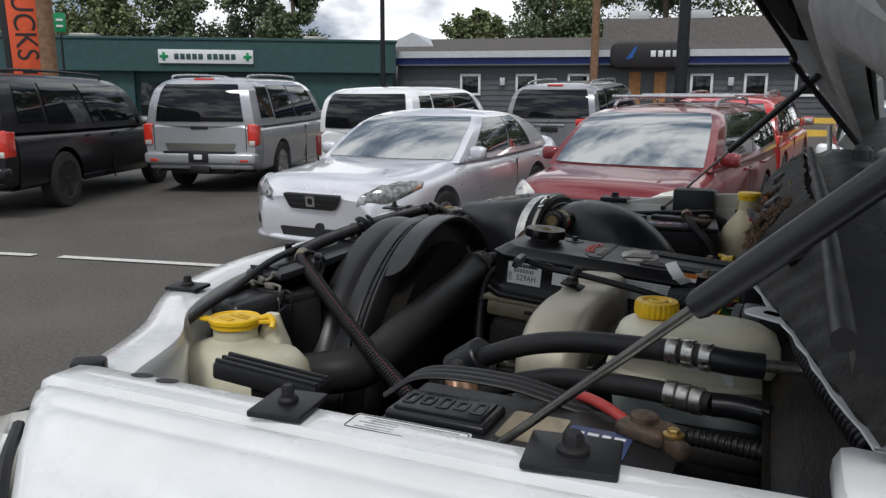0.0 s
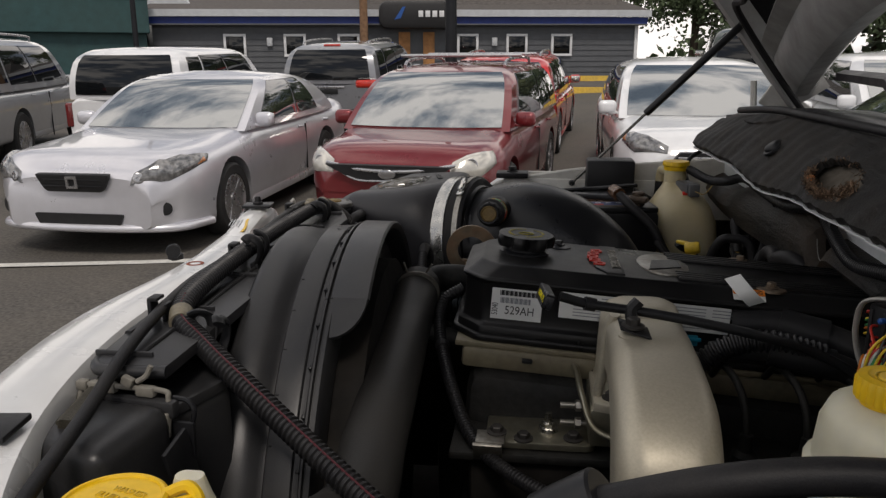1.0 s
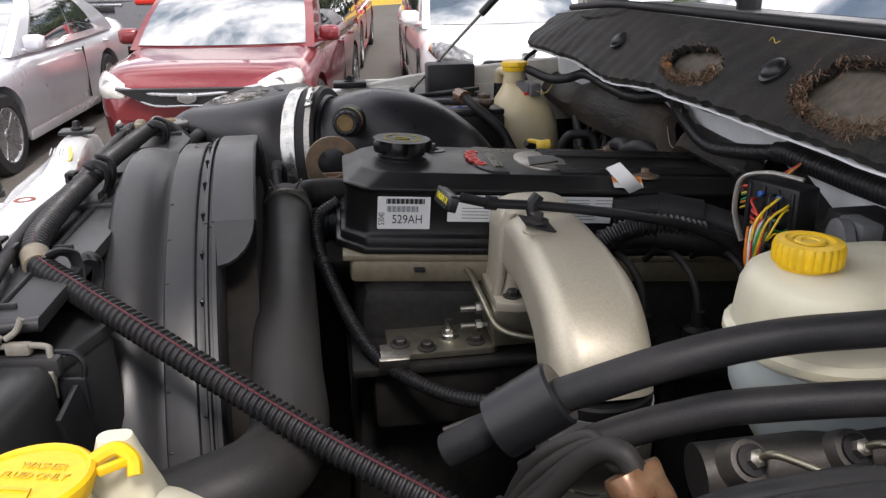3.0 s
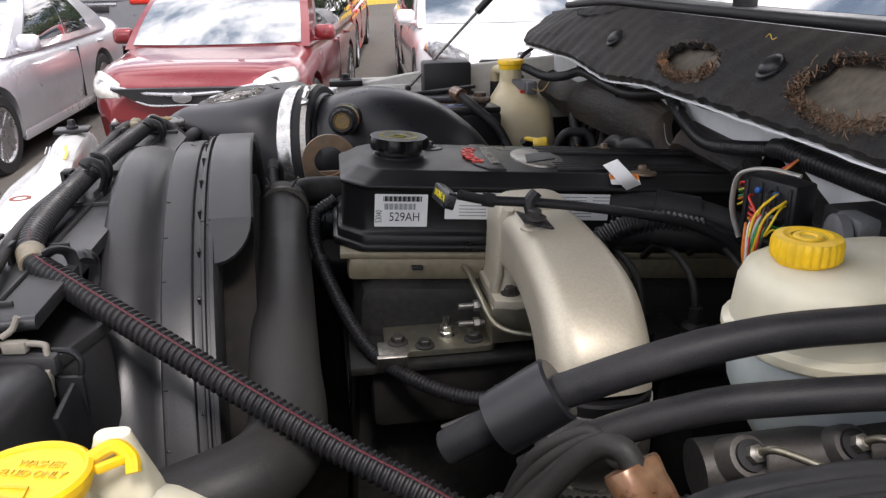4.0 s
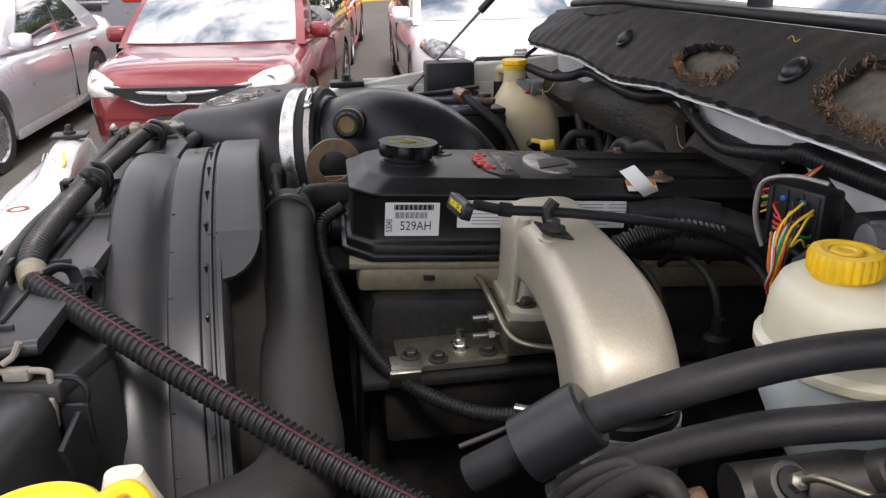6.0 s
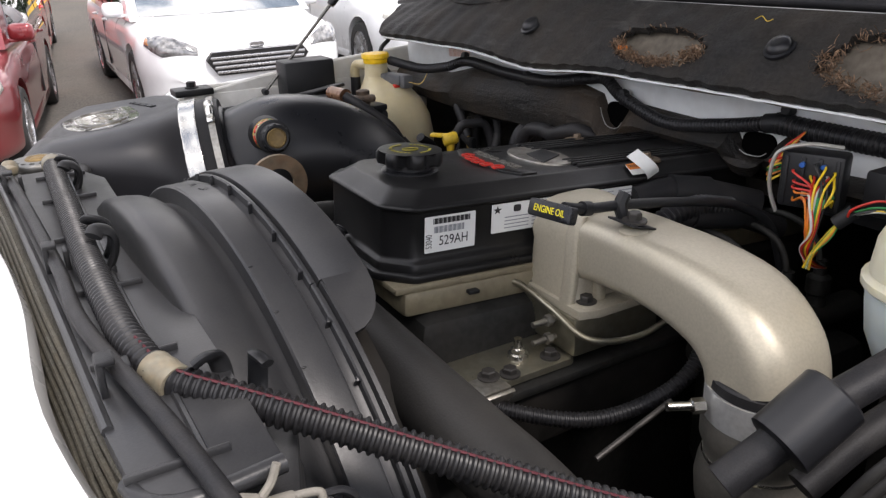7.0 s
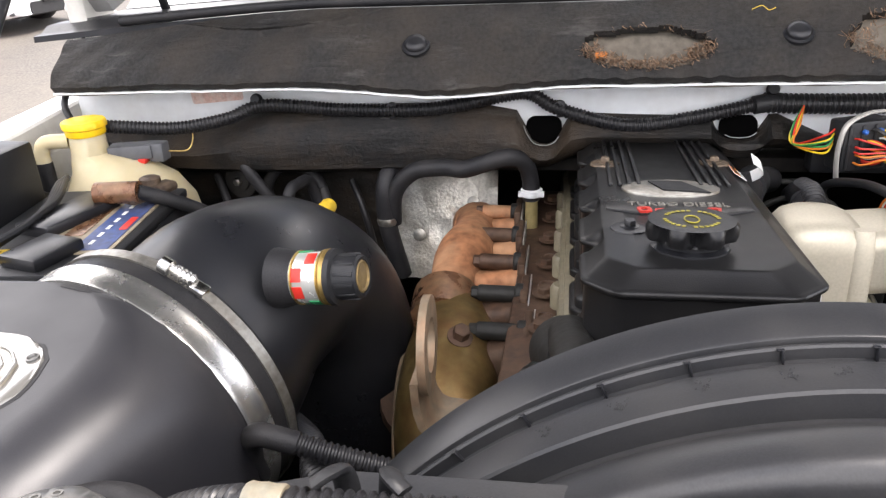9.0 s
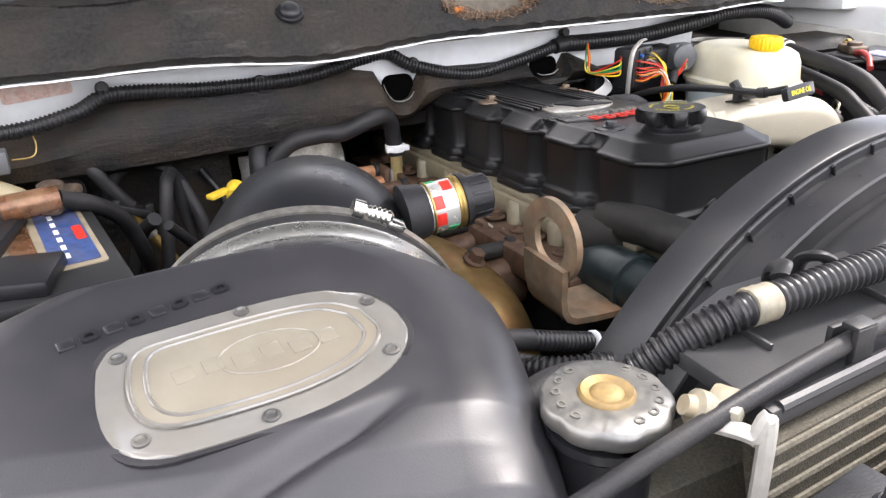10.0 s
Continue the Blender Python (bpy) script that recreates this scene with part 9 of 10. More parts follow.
# ---- tanks, batteries, boxes ----
def washer_tank():
    t = thing("washer_tank", (-0.55, 0.74, 1.0), "milky white washer tank with a yellow lettered cap", "reservoir")
    c = Vector((-0.553, 0.745, 0))
    rings = [[(c.x + x + dx, c.y + y + dy, z) for x, y in rrect(w, h, r, 6)] for w, h, r, dx, dy, z in ((0.13, 0.13, 0.03, 0, 0.0, 1.02), (0.15, 0.14, 0.04, 0, 0, 1.08), (0.165, 0.14, 0.045, 0.008, 0, 1.20), (0.165, 0.135, 0.05, 0.010, 0, 1.245), (0.158, 0.125, 0.05, 0.011, 0, 1.264), (0.142, 0.110, 0.048, 0.010, 0.001, 1.276), (0.112, 0.090, 0.042, 0.005, 0.003, 1.284), (0.068, 0.062, 0.030, -0.002, 0.008, 1.288), (0.054, 0.052, 0.0255, -0.003, 0.010, 1.294), (0.053, 0.051, 0.025, -0.003, 0.010, 1.311))]
    part("tank", loft(rings), TANK, t)
    part("side_lug", loft([[(c.x + 0.031 + x, c.y + 0.040 + y, z) for x, y in rrect(w, h, 0.0055, 4)] for w, h, z in ((0.05, 0.04, 1.25), (0.036, 0.026, 1.285), (0.026, 0.014, 1.306), (0.018, 0.012, 1.319))]), TANK, t)
    part("foot", box((0.10, 0.10, 0.06), (c.x, c.y, 1.0), 0.01), DARK, t)
    m = Matrix.Translation((c.x - 0.003, c.y + 0.010, 1.311)) @ Matrix.Rotation(radians(-2), 4, "X") @ Matrix.Scale(0.82, 4)
    cp = part("cap", lathe([(0.034, -0.006), (0.036, -0.004), (0.036, 0.002), (0.0385, 0.003), (0.0385, 0.008), (0.036, 0.010), (0.034, 0.0098), (0.033, 0.008)], m, 44), YELLOW, t, "yellow flip cap")
    part("hinge", join(box((0.02, 0.006, 0.006), m @ Matrix.Translation((0.046, 0.012, 0.004)) @ Matrix.Rotation(0.6, 4, "Z"), 0.002), tube([m @ Vector(p) for p in ((0.032, 0.016, 0.006), (0.046, 0.022, 0.010), (0.056, 0.018, 0.004), (0.058, 0.012, -0.004))], 0.004, 8)), YELLOW, cp)
    part("tab", box((0.024, 0.018, 0.005), m @ Matrix.Translation((-0.042, -0.010, 0.003)), 0.002), YELLOW, cp)
    tm = m @ Matrix.Translation((0, 0, 0.0082)) @ Matrix.Rotation(radians(-14), 4, "Z")
    for k, w in enumerate(("WASHER", "FLUID ONLY")):
        writing("word", w, 0.0088, tm @ Matrix.Translation((0.004, 0.013 - 0.010 * k, 0)), YELLOW_DULL, cp, 0.0007, 0.85)
    part("wiper_sign", tube_into(bmesh.new(), [tm @ Vector(p) for p in ((-0.016, -0.020, 0.0004), (-0.008, -0.010, 0.0004), (0.010, -0.010, 0.0004), (0.014, -0.020, 0.0004), (-0.016, -0.020, 0.0004))], 0.0009, 6), YELLOW_DULL, cp)


washer_tank()


def steering_reservoir():
    t = thing("steering_reservoir", (-0.03, 0.87, 1.1), "milky fluid reservoir with a ribbed yellow cap", "reservoir")
    c = Vector((-0.03, 0.882, 0))
    rings = [[(c.x + x + dx, c.y + y, z) for x, y in rrect(w, h, r, 7)] for w, h, r, dx, z in ((0.10, 0.07, 0.03, 0.0, 1.18), (0.14, 0.095, 0.04, 0, 1.215), (0.166, 0.116, 0.05, 0, 1.245), (0.174, 0.124, 0.055, 0, 1.27), (0.176, 0.126, 0.055, 0, 1.285), (0.186, 0.136, 0.06, 0, 1.288), (0.186, 0.136, 0.06, 0, 1.294), (0.176, 0.126, 0.055, 0, 1.298), (0.172, 0.122, 0.055, 0, 1.325), (0.162, 0.112, 0.05, 0, 1.337), (0.140, 0.094, 0.04, 0, 1.343), (0.09, 0.06, 0.03, 0, 1.345))]
    bm = loft(rings)
    part("tank", bm, TANK, t, "milky tank with a seam")
    part("fluid_half", loft([[(c.x + x * 1.004, c.y + y * 1.004, z) for x, y in rrect(w, h, r, 7)] for w, h, r, z in ((0.141, 0.096, 0.04, 1.215), (0.167, 0.117, 0.05, 1.245), (0.1748, 0.1248, 0.055, 1.27), (0.1765, 0.1265, 0.055, 1.284))]), TANK_BLUE, t, "bluish lower half")
    m = Matrix.Translation((-0.074, 0.888, 1.343))
    cp = part("cap", lathe([(0.020, -0.002), (0.020, 0.003), (0.0235, 0.004), (0.0243, 0.006), (0.0243, 0.016), (0.0225, 0.0195), (0.0165, 0.0205), (0.0140, 0.0190), (0.0105, 0.0190), (0.0095, 0.0202), (0.006, 0.0202), (0.005, 0.0188), (0.002, 0.0188)], m, 96, (24, 0.07)), YELLOW, t, "ribbed yellow cap")
    part("cap_ring", lathe([(0.0118, 0.0186), (0.0124, 0.0196), (0.0116, 0.0199), (0.0112, 0.019)], m, 24), YELLOW_DULL, cp)
    part("bracket", box((0.12, 0.07, 0.20), (c.x, c.y, 1.10), 0.02), DARK, t)
    part("sticker", prism(rrect(0.05, 0.026, 0.002), 0, 0.0006, axes((-0.01, 0.8205, 1.312), (1, 0, 0), (0, 0, 1))), PAPER, t, "pale sticker")


steering_reservoir()


def degas_bottle():
    t = thing("coolant_bottle", (-0.03, 1.98, 1.0), "yellowed coolant bottle with a bright yellow cap", "reservoir")
    m = Matrix.Translation((-0.035, 2.0, 1.352))
    rings = [[(-0.03 + x + dx, 1.95 + y + dy, z) for x, y in rrect(w, h, r, 6)] for w, h, r, dx, dy, z in ((0.12, 0.13, 0.03, 0.0, 0.01, 1.02), (0.14, 0.15, 0.04, 0.0, 0.01, 1.10), (0.14, 0.16, 0.045, 0, 0.008, 1.215), (0.135, 0.155, 0.05, 0, 0.010, 1.255), (0.115, 0.135, 0.05, 0, 0.014, 1.284), (0.09, 0.105, 0.045, 0, 0.024, 1.303), (0.06, 0.075, 0.029, -0.003, 0.038, 1.316), (0.046, 0.046, 0.0225, -0.005, 0.05, 1.325), (0.044, 0.044, 0.0218, -0.005, 0.05, 1.350))]
    part("bottle", loft(rings), TANK_OLD, t)
    part("spout", tube([(-0.045, 2.02, 1.343), (-0.055, 2.045, 1.343), (-0.058, 2.052, 1.33), (-0.058, 2.052, 1.315)], 0.0095, 14), TANK_OLD, t)
    part("spout_hose", tube([(-0.058, 2.052, 1.318), (-0.06, 2.05, 1.27), (-0.07, 2.04, 1.20)], 0.010, 12), RUBBER, t)
    part("cap", lathe([(0.0235, -0.003), (0.0245, 0.0), (0.0245, 0.005), (0.0275, 0.007), (0.0275, 0.013), (0.026, 0.0155), (0.010, 0.0165)], m, 48, (12, 0.05)), YELLOW, t, "bright yellow cap")
    part("shelf", box((0.14, 0.24, 0.02), (-0.03, 1.93, 1.012), 0.005), DARK, t)


degas_bottle()


def battery(name_label, x, y, z, sx, sy, strap=True, tilt=0.0):
    t = thing("battery", (x, y, z - 0.2), name_label, "battery", "batteries")
    m = Matrix.Translation((x, y, z)) @ Matrix.Rotation(tilt, 4, "Z")
    part("case", box((sx, sy, 0.20), m @ Matrix.Translation((0, 0, -0.10)), 0.008), BLACK_PLASTIC, t)
    part("lid", box((sx * 0.99, sy * 0.98, 0.012), m @ Matrix.Translation((0, 0, 0.004)), 0.004), BLACK_PLASTIC, t)
    part("tray", box((sx + 0.03, sy + 0.03, 0.02), m @ Matrix.Translation((0, 0, -0.205)), 0.005), DARK, t)
    return t, m


bt_, bm_ = battery("black battery with blue and yellow stickers and corroded clamp", -0.215, 1.915, 1.288, 0.24, 0.17, tilt=0.12)
lb = part("label", prism(rrect(0.15, 0.075, 0.004), 0.0101, 0.0112, bm_ @ Matrix.Translation((0.0, -0.035, 0))), STAINED, bt_, "blue, white and brown sticker")
part("label_blue", prism(rrect(0.135, 0.036, 0.003), 0.0112, 0.0118, bm_ @ Matrix.Translation((0.0, -0.05, 0))), LABEL_BLUE, lb)
part("label_brown", prism(rrect(0.10, 0.02, 0.003), 0.0112, 0.0118, bm_ @ Matrix.Translation((0.02, -0.015, 0))), COPPER_WRAP, lb)
for k in range(6):
    part("label_bar", box((0.010, 0.004, 0.0006), bm_ @ Matrix.Translation((-0.05 + 0.02 * k, -0.045, 0.0122))), PAPER, lb, smooth=False)
part("label_red", prism(rrect(0.035, 0.008, 0.002), 0.0118, 0.0124, bm_ @ Matrix.Translation((0.0, -0.062, 0))), RED_PL, lb)
part("cell_cover", box((0.05, 0.10, 0.014), bm_ @ Matrix.Translation((0.02, 0.012, 0.016)) @ Matrix.Rotation(1.2, 4, "Z"), 0.004), SATIN_PLASTIC, bt_)
part("cell_cover", box((0.05, 0.06, 0.014), bm_ @ Matrix.Translation((-0.08, -0.01, 0.016)) @ Matrix.Rotation(1.2, 4, "Z"), 0.004), SATIN_PLASTIC, bt_)
for k in range(4):
    part("strap_slat", tube([bm_ @ Vector((-0.13 + 0.012 * k, 0.07 - 0.006 * k, 0.014)), bm_ @ Vector((-0.02 + 0.012 * k, 0.03, 0.026)), bm_ @ Vector((0.09 + 0.006 * k, 0.055, 0.030))], 0.004, 8), BLACK_PLASTIC, bt_, "black strap slat")
part("clamp", join(box((0.065, 0.022, 0.012), bm_ @ Matrix.Translation((0.07, -0.06, 0.022)) @ Matrix.Rotation(-0.5, 4, "Z"), 0.005), lathe([(0.013, 0.008), (0.012, 0.034), (0.008, 0.036)], bm_ @ Matrix.Translation((0.085, -0.055, 0)), 16)), CORRODED, bt_, "corroded brass clamp")
part("yellow_sticker", prism(rrect(0.05, 0.05, 0.003), 0.0101, 0.0112, bm_ @ Matrix.Translation((-0.085, 0.055, 0))), YELLOW_DULL, bt_)
part("cable", tube([(-0.160, 1.866, 1.318), (-0.140, 1.837, 1.300), (-0.102, 1.812, 1.265), (-0.070, 1.797, 1.210), (0.005, 1.789, 1.140)], 0.0085, 14), RUBBER, bt_, "black battery cable")
part("cable_end", tube([(-0.167, 1.912, 1.318), (-0.160, 1.864, 1.318)], lambda f, i: 0.0125, 16, curve=False), COPPER_WRAP, bt_, "brown foil wrapped cable end")
bt2, bm2 = battery("black battery beside the fender with red cables and a corroded clamp", -0.135, 0.612, 1.300, 0.25, 0.14)
part("label_yellow", prism(rrect(0.050, 0.056, 0.004), 0.0101, 0.0112, bm2 @ Matrix.Translation((0.006, 0.005, 0))), STAINED, bt2, "stained tan label")
lb2 = part("label_blue", prism(rrect(0.052, 0.05, 0.004), 0.0101, 0.0112, bm2 @ Matrix.Translation((0.060, 0.0, 0))), LABEL_BLUE, bt2)
for k in range(3):
    for q in range(4):
        part("label_bar", box((0.007 + 0.002 * ((k + q) % 2), 0.004, 0.0006), bm2 @ Matrix.Translation((0.044 + 0.011 * q, 0.012 - 0.011 * k, 0.0115))), PAPER, lb2, smooth=False)
cc = part("cell_cover", join(box((0.094, 0.054, 0.010), bm2 @ Matrix.Translation((-0.073, 0.001, 0.012)), 0.004, 3), box((0.082, 0.042, 0.005), bm2 @ Matrix.Translation((-0.073, 0.001, 0.0175)), 0.002)), SATIN_PLASTIC, bt2, "black cell cover with raised shapes")
for k in range(5):
    part("raised_bar", frame_bar(0.012, 0.024 - 0.005 * (k % 2), 0.003, 0.0195, 0.0210, bm2 @ Matrix.Translation((-0.105 + 0.016 * k, 0.001, 0))), BLACK_PLASTIC, cc)
for k in range(3):
    part("strap_slat", tube([bm2 @ Vector((-0.150, 0.030 + 0.011 * k, 0.004)), bm2 @ Vector((-0.115, 0.044 + 0.011 * k, 0.024)), bm2 @ Vector((-0.04, 0.054 + 0.011 * k, 0.024)), bm2 @ Vector((0.02, 0.060 + 0.011 * k, 0.012)), bm2 @ Vector((0.06, 0.062 + 0.010 * k, 0.004))], 0.0055, 8, squash=0.5), BLACK_PLASTIC, bt2, "black strap slat")
part("cable", tube([bm2 @ Vector((0.012, 0.095, 0.004)), bm2 @ Vector((0.030, 0.078, 0.016)), bm2 @ Vector((0.055, 0.058, 0.018)), bm2 @ Vector((0.075, 0.045, 0.014))], 0.0050, 12), RED_DULL, bt2, "dull red battery cable")
part("clamp", join(box((0.044, 0.034, 0.014), bm2 @ Matrix.Translation((0.095, 0.030, 0.016)) @ Matrix.Rotation(-0.4, 4, "Z"), 0.005, 3), box((0.030, 0.012, 0.016), bm2 @ Matrix.Translation((0.118, 0.012, 0.014)) @ Matrix.Rotation(-0.8, 4, "Z"), 0.004), lathe([(0.012, 0.014), (0.0115, 0.028), (0.008, 0.0295), (0.004, 0.029)], bm2 @ Matrix.Translation((0.092, 0.032, 0)), 18)), CORRODED, bt2, "corroded clamp")
part("clamp_bolt", hexbolt(bm2 @ Vector((0.118, 0.014, 0.022)), (0, 0, 1), 0.0055, 0.006), BRASS, bt2)

fb_ = thing("fuse_box", (-0.63, 0.93, 1.0), "dusty black box with pale latches beside the radiator", "box")
part("lid", prism(rrect(0.088, 0.10, 0.01), 1.293, 1.302, Matrix.Translation((-0.628, 0.950, 0)) @ Matrix.Rotation(radians(-18), 4, "Z"), 0.003), SHROUD_PLASTIC, fb_)
FBM = Matrix.Translation((-0.629, 0.853, 1.165)) @ Matrix.Rotation(radians(-7), 4, "Z")
part("body", box((0.078, 0.086, 0.30), FBM, 0.014, 4), SHROUD_PLASTIC, fb_)
part("body_lip", box((0.082, 0.010, 0.014), FBM @ Matrix.Translation((0, 0.043, 0.144)), 0.003), SHROUD_PLASTIC, fb_)
part("side_bracket", join(box((0.004, 0.030, 0.050), FBM @ Matrix.Translation((0.050, 0.030, 0.105)) @ Matrix.Rotation(0.3, 4, "X"), 0.001), box((0.026, 0.004, 0.030), FBM @ Matrix.Translation((0.040, 0.046, 0.118)), 0.001), tube([FBM @ Vector(p) for p in ((0.034, 0.050, 0.150), (0.046, 0.050, 0.149), (0.052, 0.049, 0.142), (0.050, 0.048, 0.130))], 0.0022, 8)), SATIN_PLASTIC, fb_)
part("step", box((0.09, 0.08, 0.30), Matrix.Translation((-0.628, 0.950, 1.145)) @ Matrix.Rotation(radians(-18), 4, "Z"), 0.01), SHROUD_PLASTIC, fb_)
lm = Matrix.Translation((-0.627, 0.897, 1.3215)) @ Matrix.Rotation(radians(-6), 4, "Z")
latch = part("latch", tube([lm @ Vector(p) for p in ((-0.041, -0.012, -0.030), (-0.040, -0.002, -0.008), (-0.036, 0, 0.0), (0.0, 0, 0.001), (0.033, 0, 0.001), (0.038, -0.002, -0.005), (0.038, -0.006, -0.030))], 0.0022, 10), LATCH, fb_, "pale wire latch")
for x, w in ((-0.020, 0.024), (0.018, 0.016), (-0.038, 0.010)):
    part("tape_sleeve", box((w, 0.0075, 0.0085), lm @ Matrix.Translation((x, 0, -0.0005)), 0.002), LATCH, latch, "dusty tape sleeve")
part("latch_clip", join(box((0.010, 0.006, 0.008), lm @ Matrix.Translation((0.004, -0.002, 0.007)) @ Matrix.Rotation(0.4, 4, "Y"), 0.0015), tube([lm @ Vector(p) for p in ((0.010, 0.0, 0.006), (0.016, 0.004, 0.010), (0.020, 0.006, 0.018))], 0.0022, 8)), LATCH, latch)
part("latch_leg", box((0.005, 0.004, 0.020), lm @ Matrix.Translation((0.038, -0.007, -0.024)), 0.001), LATCH, latch)
part("flap", prism([(0, 0), (0.05, -0.02), (0.07, -0.07), (0.02, -0.06)], 1.20, 1.206, Matrix.Translation((-0.565, 0.90, 0))), BLACK_PLASTIC, fb_)

# ---- air conditioning hoses and the brake parts by the driver's fender ----
ac = thing("conditioner_hose", (-0.1, 0.83, 1.30), "thick black rubber hose with bright crimped fittings", "hose", "conditioner hoses")
A1 = [(-0.335, 0.868, 1.232), (-0.305, 0.858, 1.254), (-0.268, 0.846, 1.280), (-0.203, 0.826, 1.311), (-0.145, 0.821, 1.324), (-0.087, 0.815, 1.329), (-0.01, 0.797, 1.334), (0.087, 0.753, 1.330), (0.24, 0.72, 1.30)]
A1P = [p for p in catmull(A1[2:], 10) if p.x < -0.002]
part("hose", tube(A1P, 0.0118, 18, curve=False), RUBBER, ac)
part("sleeve", tube([A1P[-1], (0.012, 0.795, 1.333), (0.042, 0.799, 1.332)], 0.0125, 16), SATIN_PLASTIC, ac, "black sleeve")
part("pipe", tube([(0.03, 0.797, 1.333), (0.083, 0.812, 1.329), (0.15, 0.82, 1.318), (0.24, 0.80, 1.28)], 0.0062, 12), DULL_STEEL, ac, "dull steel pipe")
part("collar", lathe([(0.0205, -0.026), (0.0225, -0.025), (0.0225, 0.022), (0.0205, 0.024), (0.013, 0.024)], aim((-0.282, 0.850, 1.271), (0.62, -0.13, 0.45)), 28), SATIN_PLASTIC, ac, "black sleeve")
part("end_piece", tube([A1[0], A1[1], A1[2]], 0.0125, 16), RUBBER, ac)
for x in (-0.046, -0.030, -0.014):
    p = min(A1P, key=lambda q: abs(q.x - x))
    part("crimp", lathe([(0.0118, -0.0065), (0.0142, -0.005), (0.0146, 0.0), (0.0142, 0.005), (0.0118, 0.0065)], aim(p, (0.96, -0.16, 0.04)), 20), CRIMP, ac, "bright crimp ring")
ac2 = thing("conditioner_hose", (-0.05, 0.72, 1.24), "thick black rubber hose with bright crimped fittings", "hose", "conditioner hoses")
A2 = [(-0.285, 0.845, 1.222), (-0.243, 0.836, 1.250), (-0.195, 0.822, 1.272), (-0.144, 0.806, 1.287), (-0.026, 0.777, 1.297), (0.107, 0.728, 1.292), (0.24, 0.69, 1.26)]
A2P = [p for p in catmull(A2, 10) if p.x < 0.004]
part("hose", tube(A2P, 0.0112, 18, curve=False), RUBBER, ac2)
part("sleeve", tube([A2P[-1], (0.02, 0.770, 1.298), (0.05, 0.768, 1.296)], 0.0115, 16), SATIN_PLASTIC, ac2, "black sleeve")
part("pipe", tube([(0.04, 0.768, 1.297), (0.10, 0.768, 1.290), (0.17, 0.765, 1.275), (0.24, 0.75, 1.24)], 0.0058, 12), DULL_STEEL, ac2, "dull steel pipe")
for x in (-0.044, -0.028, -0.012):
    p = min(A2P, key=lambda q: abs(q.x - x))
    part("crimp", lathe([(0.0112, -0.0065), (0.0135, -0.005), (0.0138, 0.0), (0.0135, 0.005), (0.0112, 0.0065)], aim(p, (0.97, -0.22, 0.06)), 20), CRIMP, ac2, "bright crimp ring")
bk = thing("brake_cylinder", (-0.12, 0.80, 1.10), "dull aluminium brake cylinder with steel lines", "cylinder")
part("body", tube([(-0.172, 0.828, 1.222), (-0.05, 0.822, 1.228), (0.18, 0.81, 1.236)], 0.0215, 24, curve=False), CAST_DARK, bk)
part("stand", box((0.24, 0.04, 0.22), (0.02, 0.822, 1.12), 0.012), DARK, bk)
for x in (-0.150, -0.078):
    part("port", lathe([(0.0165, -0.012), (0.0150, 0.006), (0.0140, 0.010), (0.0105, 0.0105)], aim((x, 0.812, 1.240), (0.15, -0.7, 0.7)), 22), PORT_GREY, bk)
    part("port_ring", lathe([(0.0105, 0.008), (0.0105, 0.013), (0.0065, 0.0135)], aim((x, 0.812, 1.240), (0.15, -0.7, 0.7)), 22), RUBBER, bk)
    part("nut", lathe([(0.0062, 0.012), (0.0062, 0.019), (0.0035, 0.021)], aim((x, 0.812, 1.240), (0.15, -0.7, 0.7)), 6), DULL_STEEL, bk)
    part("line", tube([(x + 0.003, 0.800, 1.253), (x + 0.012, 0.785, 1.262), (x + 0.045, 0.752, 1.254), (x + 0.06, 0.735, 1.225)], 0.0026, 10), ZINC, bk)
br = thing("terminal_bundle", (-0.24, 0.70, 1.22), "grey cables bound by a brown taped clamp", "cable")
for k in range(4):
    part("cable", tube([(-0.325 + 0.005 * k, 0.805 + 0.006 * k, 1.20), (-0.294, 0.786 + 0.004 * k, 1.246 + 0.007 * k), (-0.272 + 0.002 * k, 0.770 + 0.003 * k, 1.286 + 0.003 * k), (-0.259, 0.757, 1.300 - 0.003 * k), (-0.250, 0.746, 1.290), (-0.236, 0.724, 1.24)], 0.0040 if k else 0.0070, 12), BOOT_BLACK, br)
part("tape", lathe([(0.0150, -0.017), (0.0158, -0.014), (0.0152, -0.004), (0.0158, 0.004), (0.0155, 0.014), (0.0150, 0.017)], aim((-0.247, 0.742, 1.280), (0.25, -0.45, -0.6)) @ Matrix.Diagonal((1.15, 0.9, 0.9, 1)), 30, (2, 0.30)), COPPER_WRAP, br, "shiny brown tape")
lh = thing("side_loom", (-0.1, 0.70, 1.2), "black ribbed loom along the fender", "harness")
part("ribbed_tube", corrugated([(-0.345, 0.830, 1.19), (-0.305, 0.815, 1.222), (-0.262, 0.795, 1.228), (-0.20, 0.765, 1.245), (-0.13, 0.755, 1.262), (-0.06, 0.748, 1.270), (0.05, 0.735, 1.272), (0.18, 0.71, 1.26)], 0.0085, 0.0055), LOOM, lh)
part("loom_cuff", tube([(-0.135, 0.7553, 1.2612), (-0.105, 0.7525, 1.2655)], 0.0105, 14, curve=False), BLACK_PLASTIC, lh)
part("red_sleeve", tube([(-0.085, 0.7505, 1.268), (-0.065, 0.748, 1.270)], 0.0098, 14, curve=False), RED_DULL, lh)
gl = thing("brass_line", (-0.36, 0.98, 1.08), "thin brass coloured pipe low in the bay", "pipe")
part("line", tube([(-0.42, 0.93, 1.05), (-0.40, 0.935, 1.10), (-0.365, 0.935, 1.115), (-0.33, 0.925, 1.105), (-0.30, 0.90, 1.06)], 0.0042, 10), BRASS, gl)
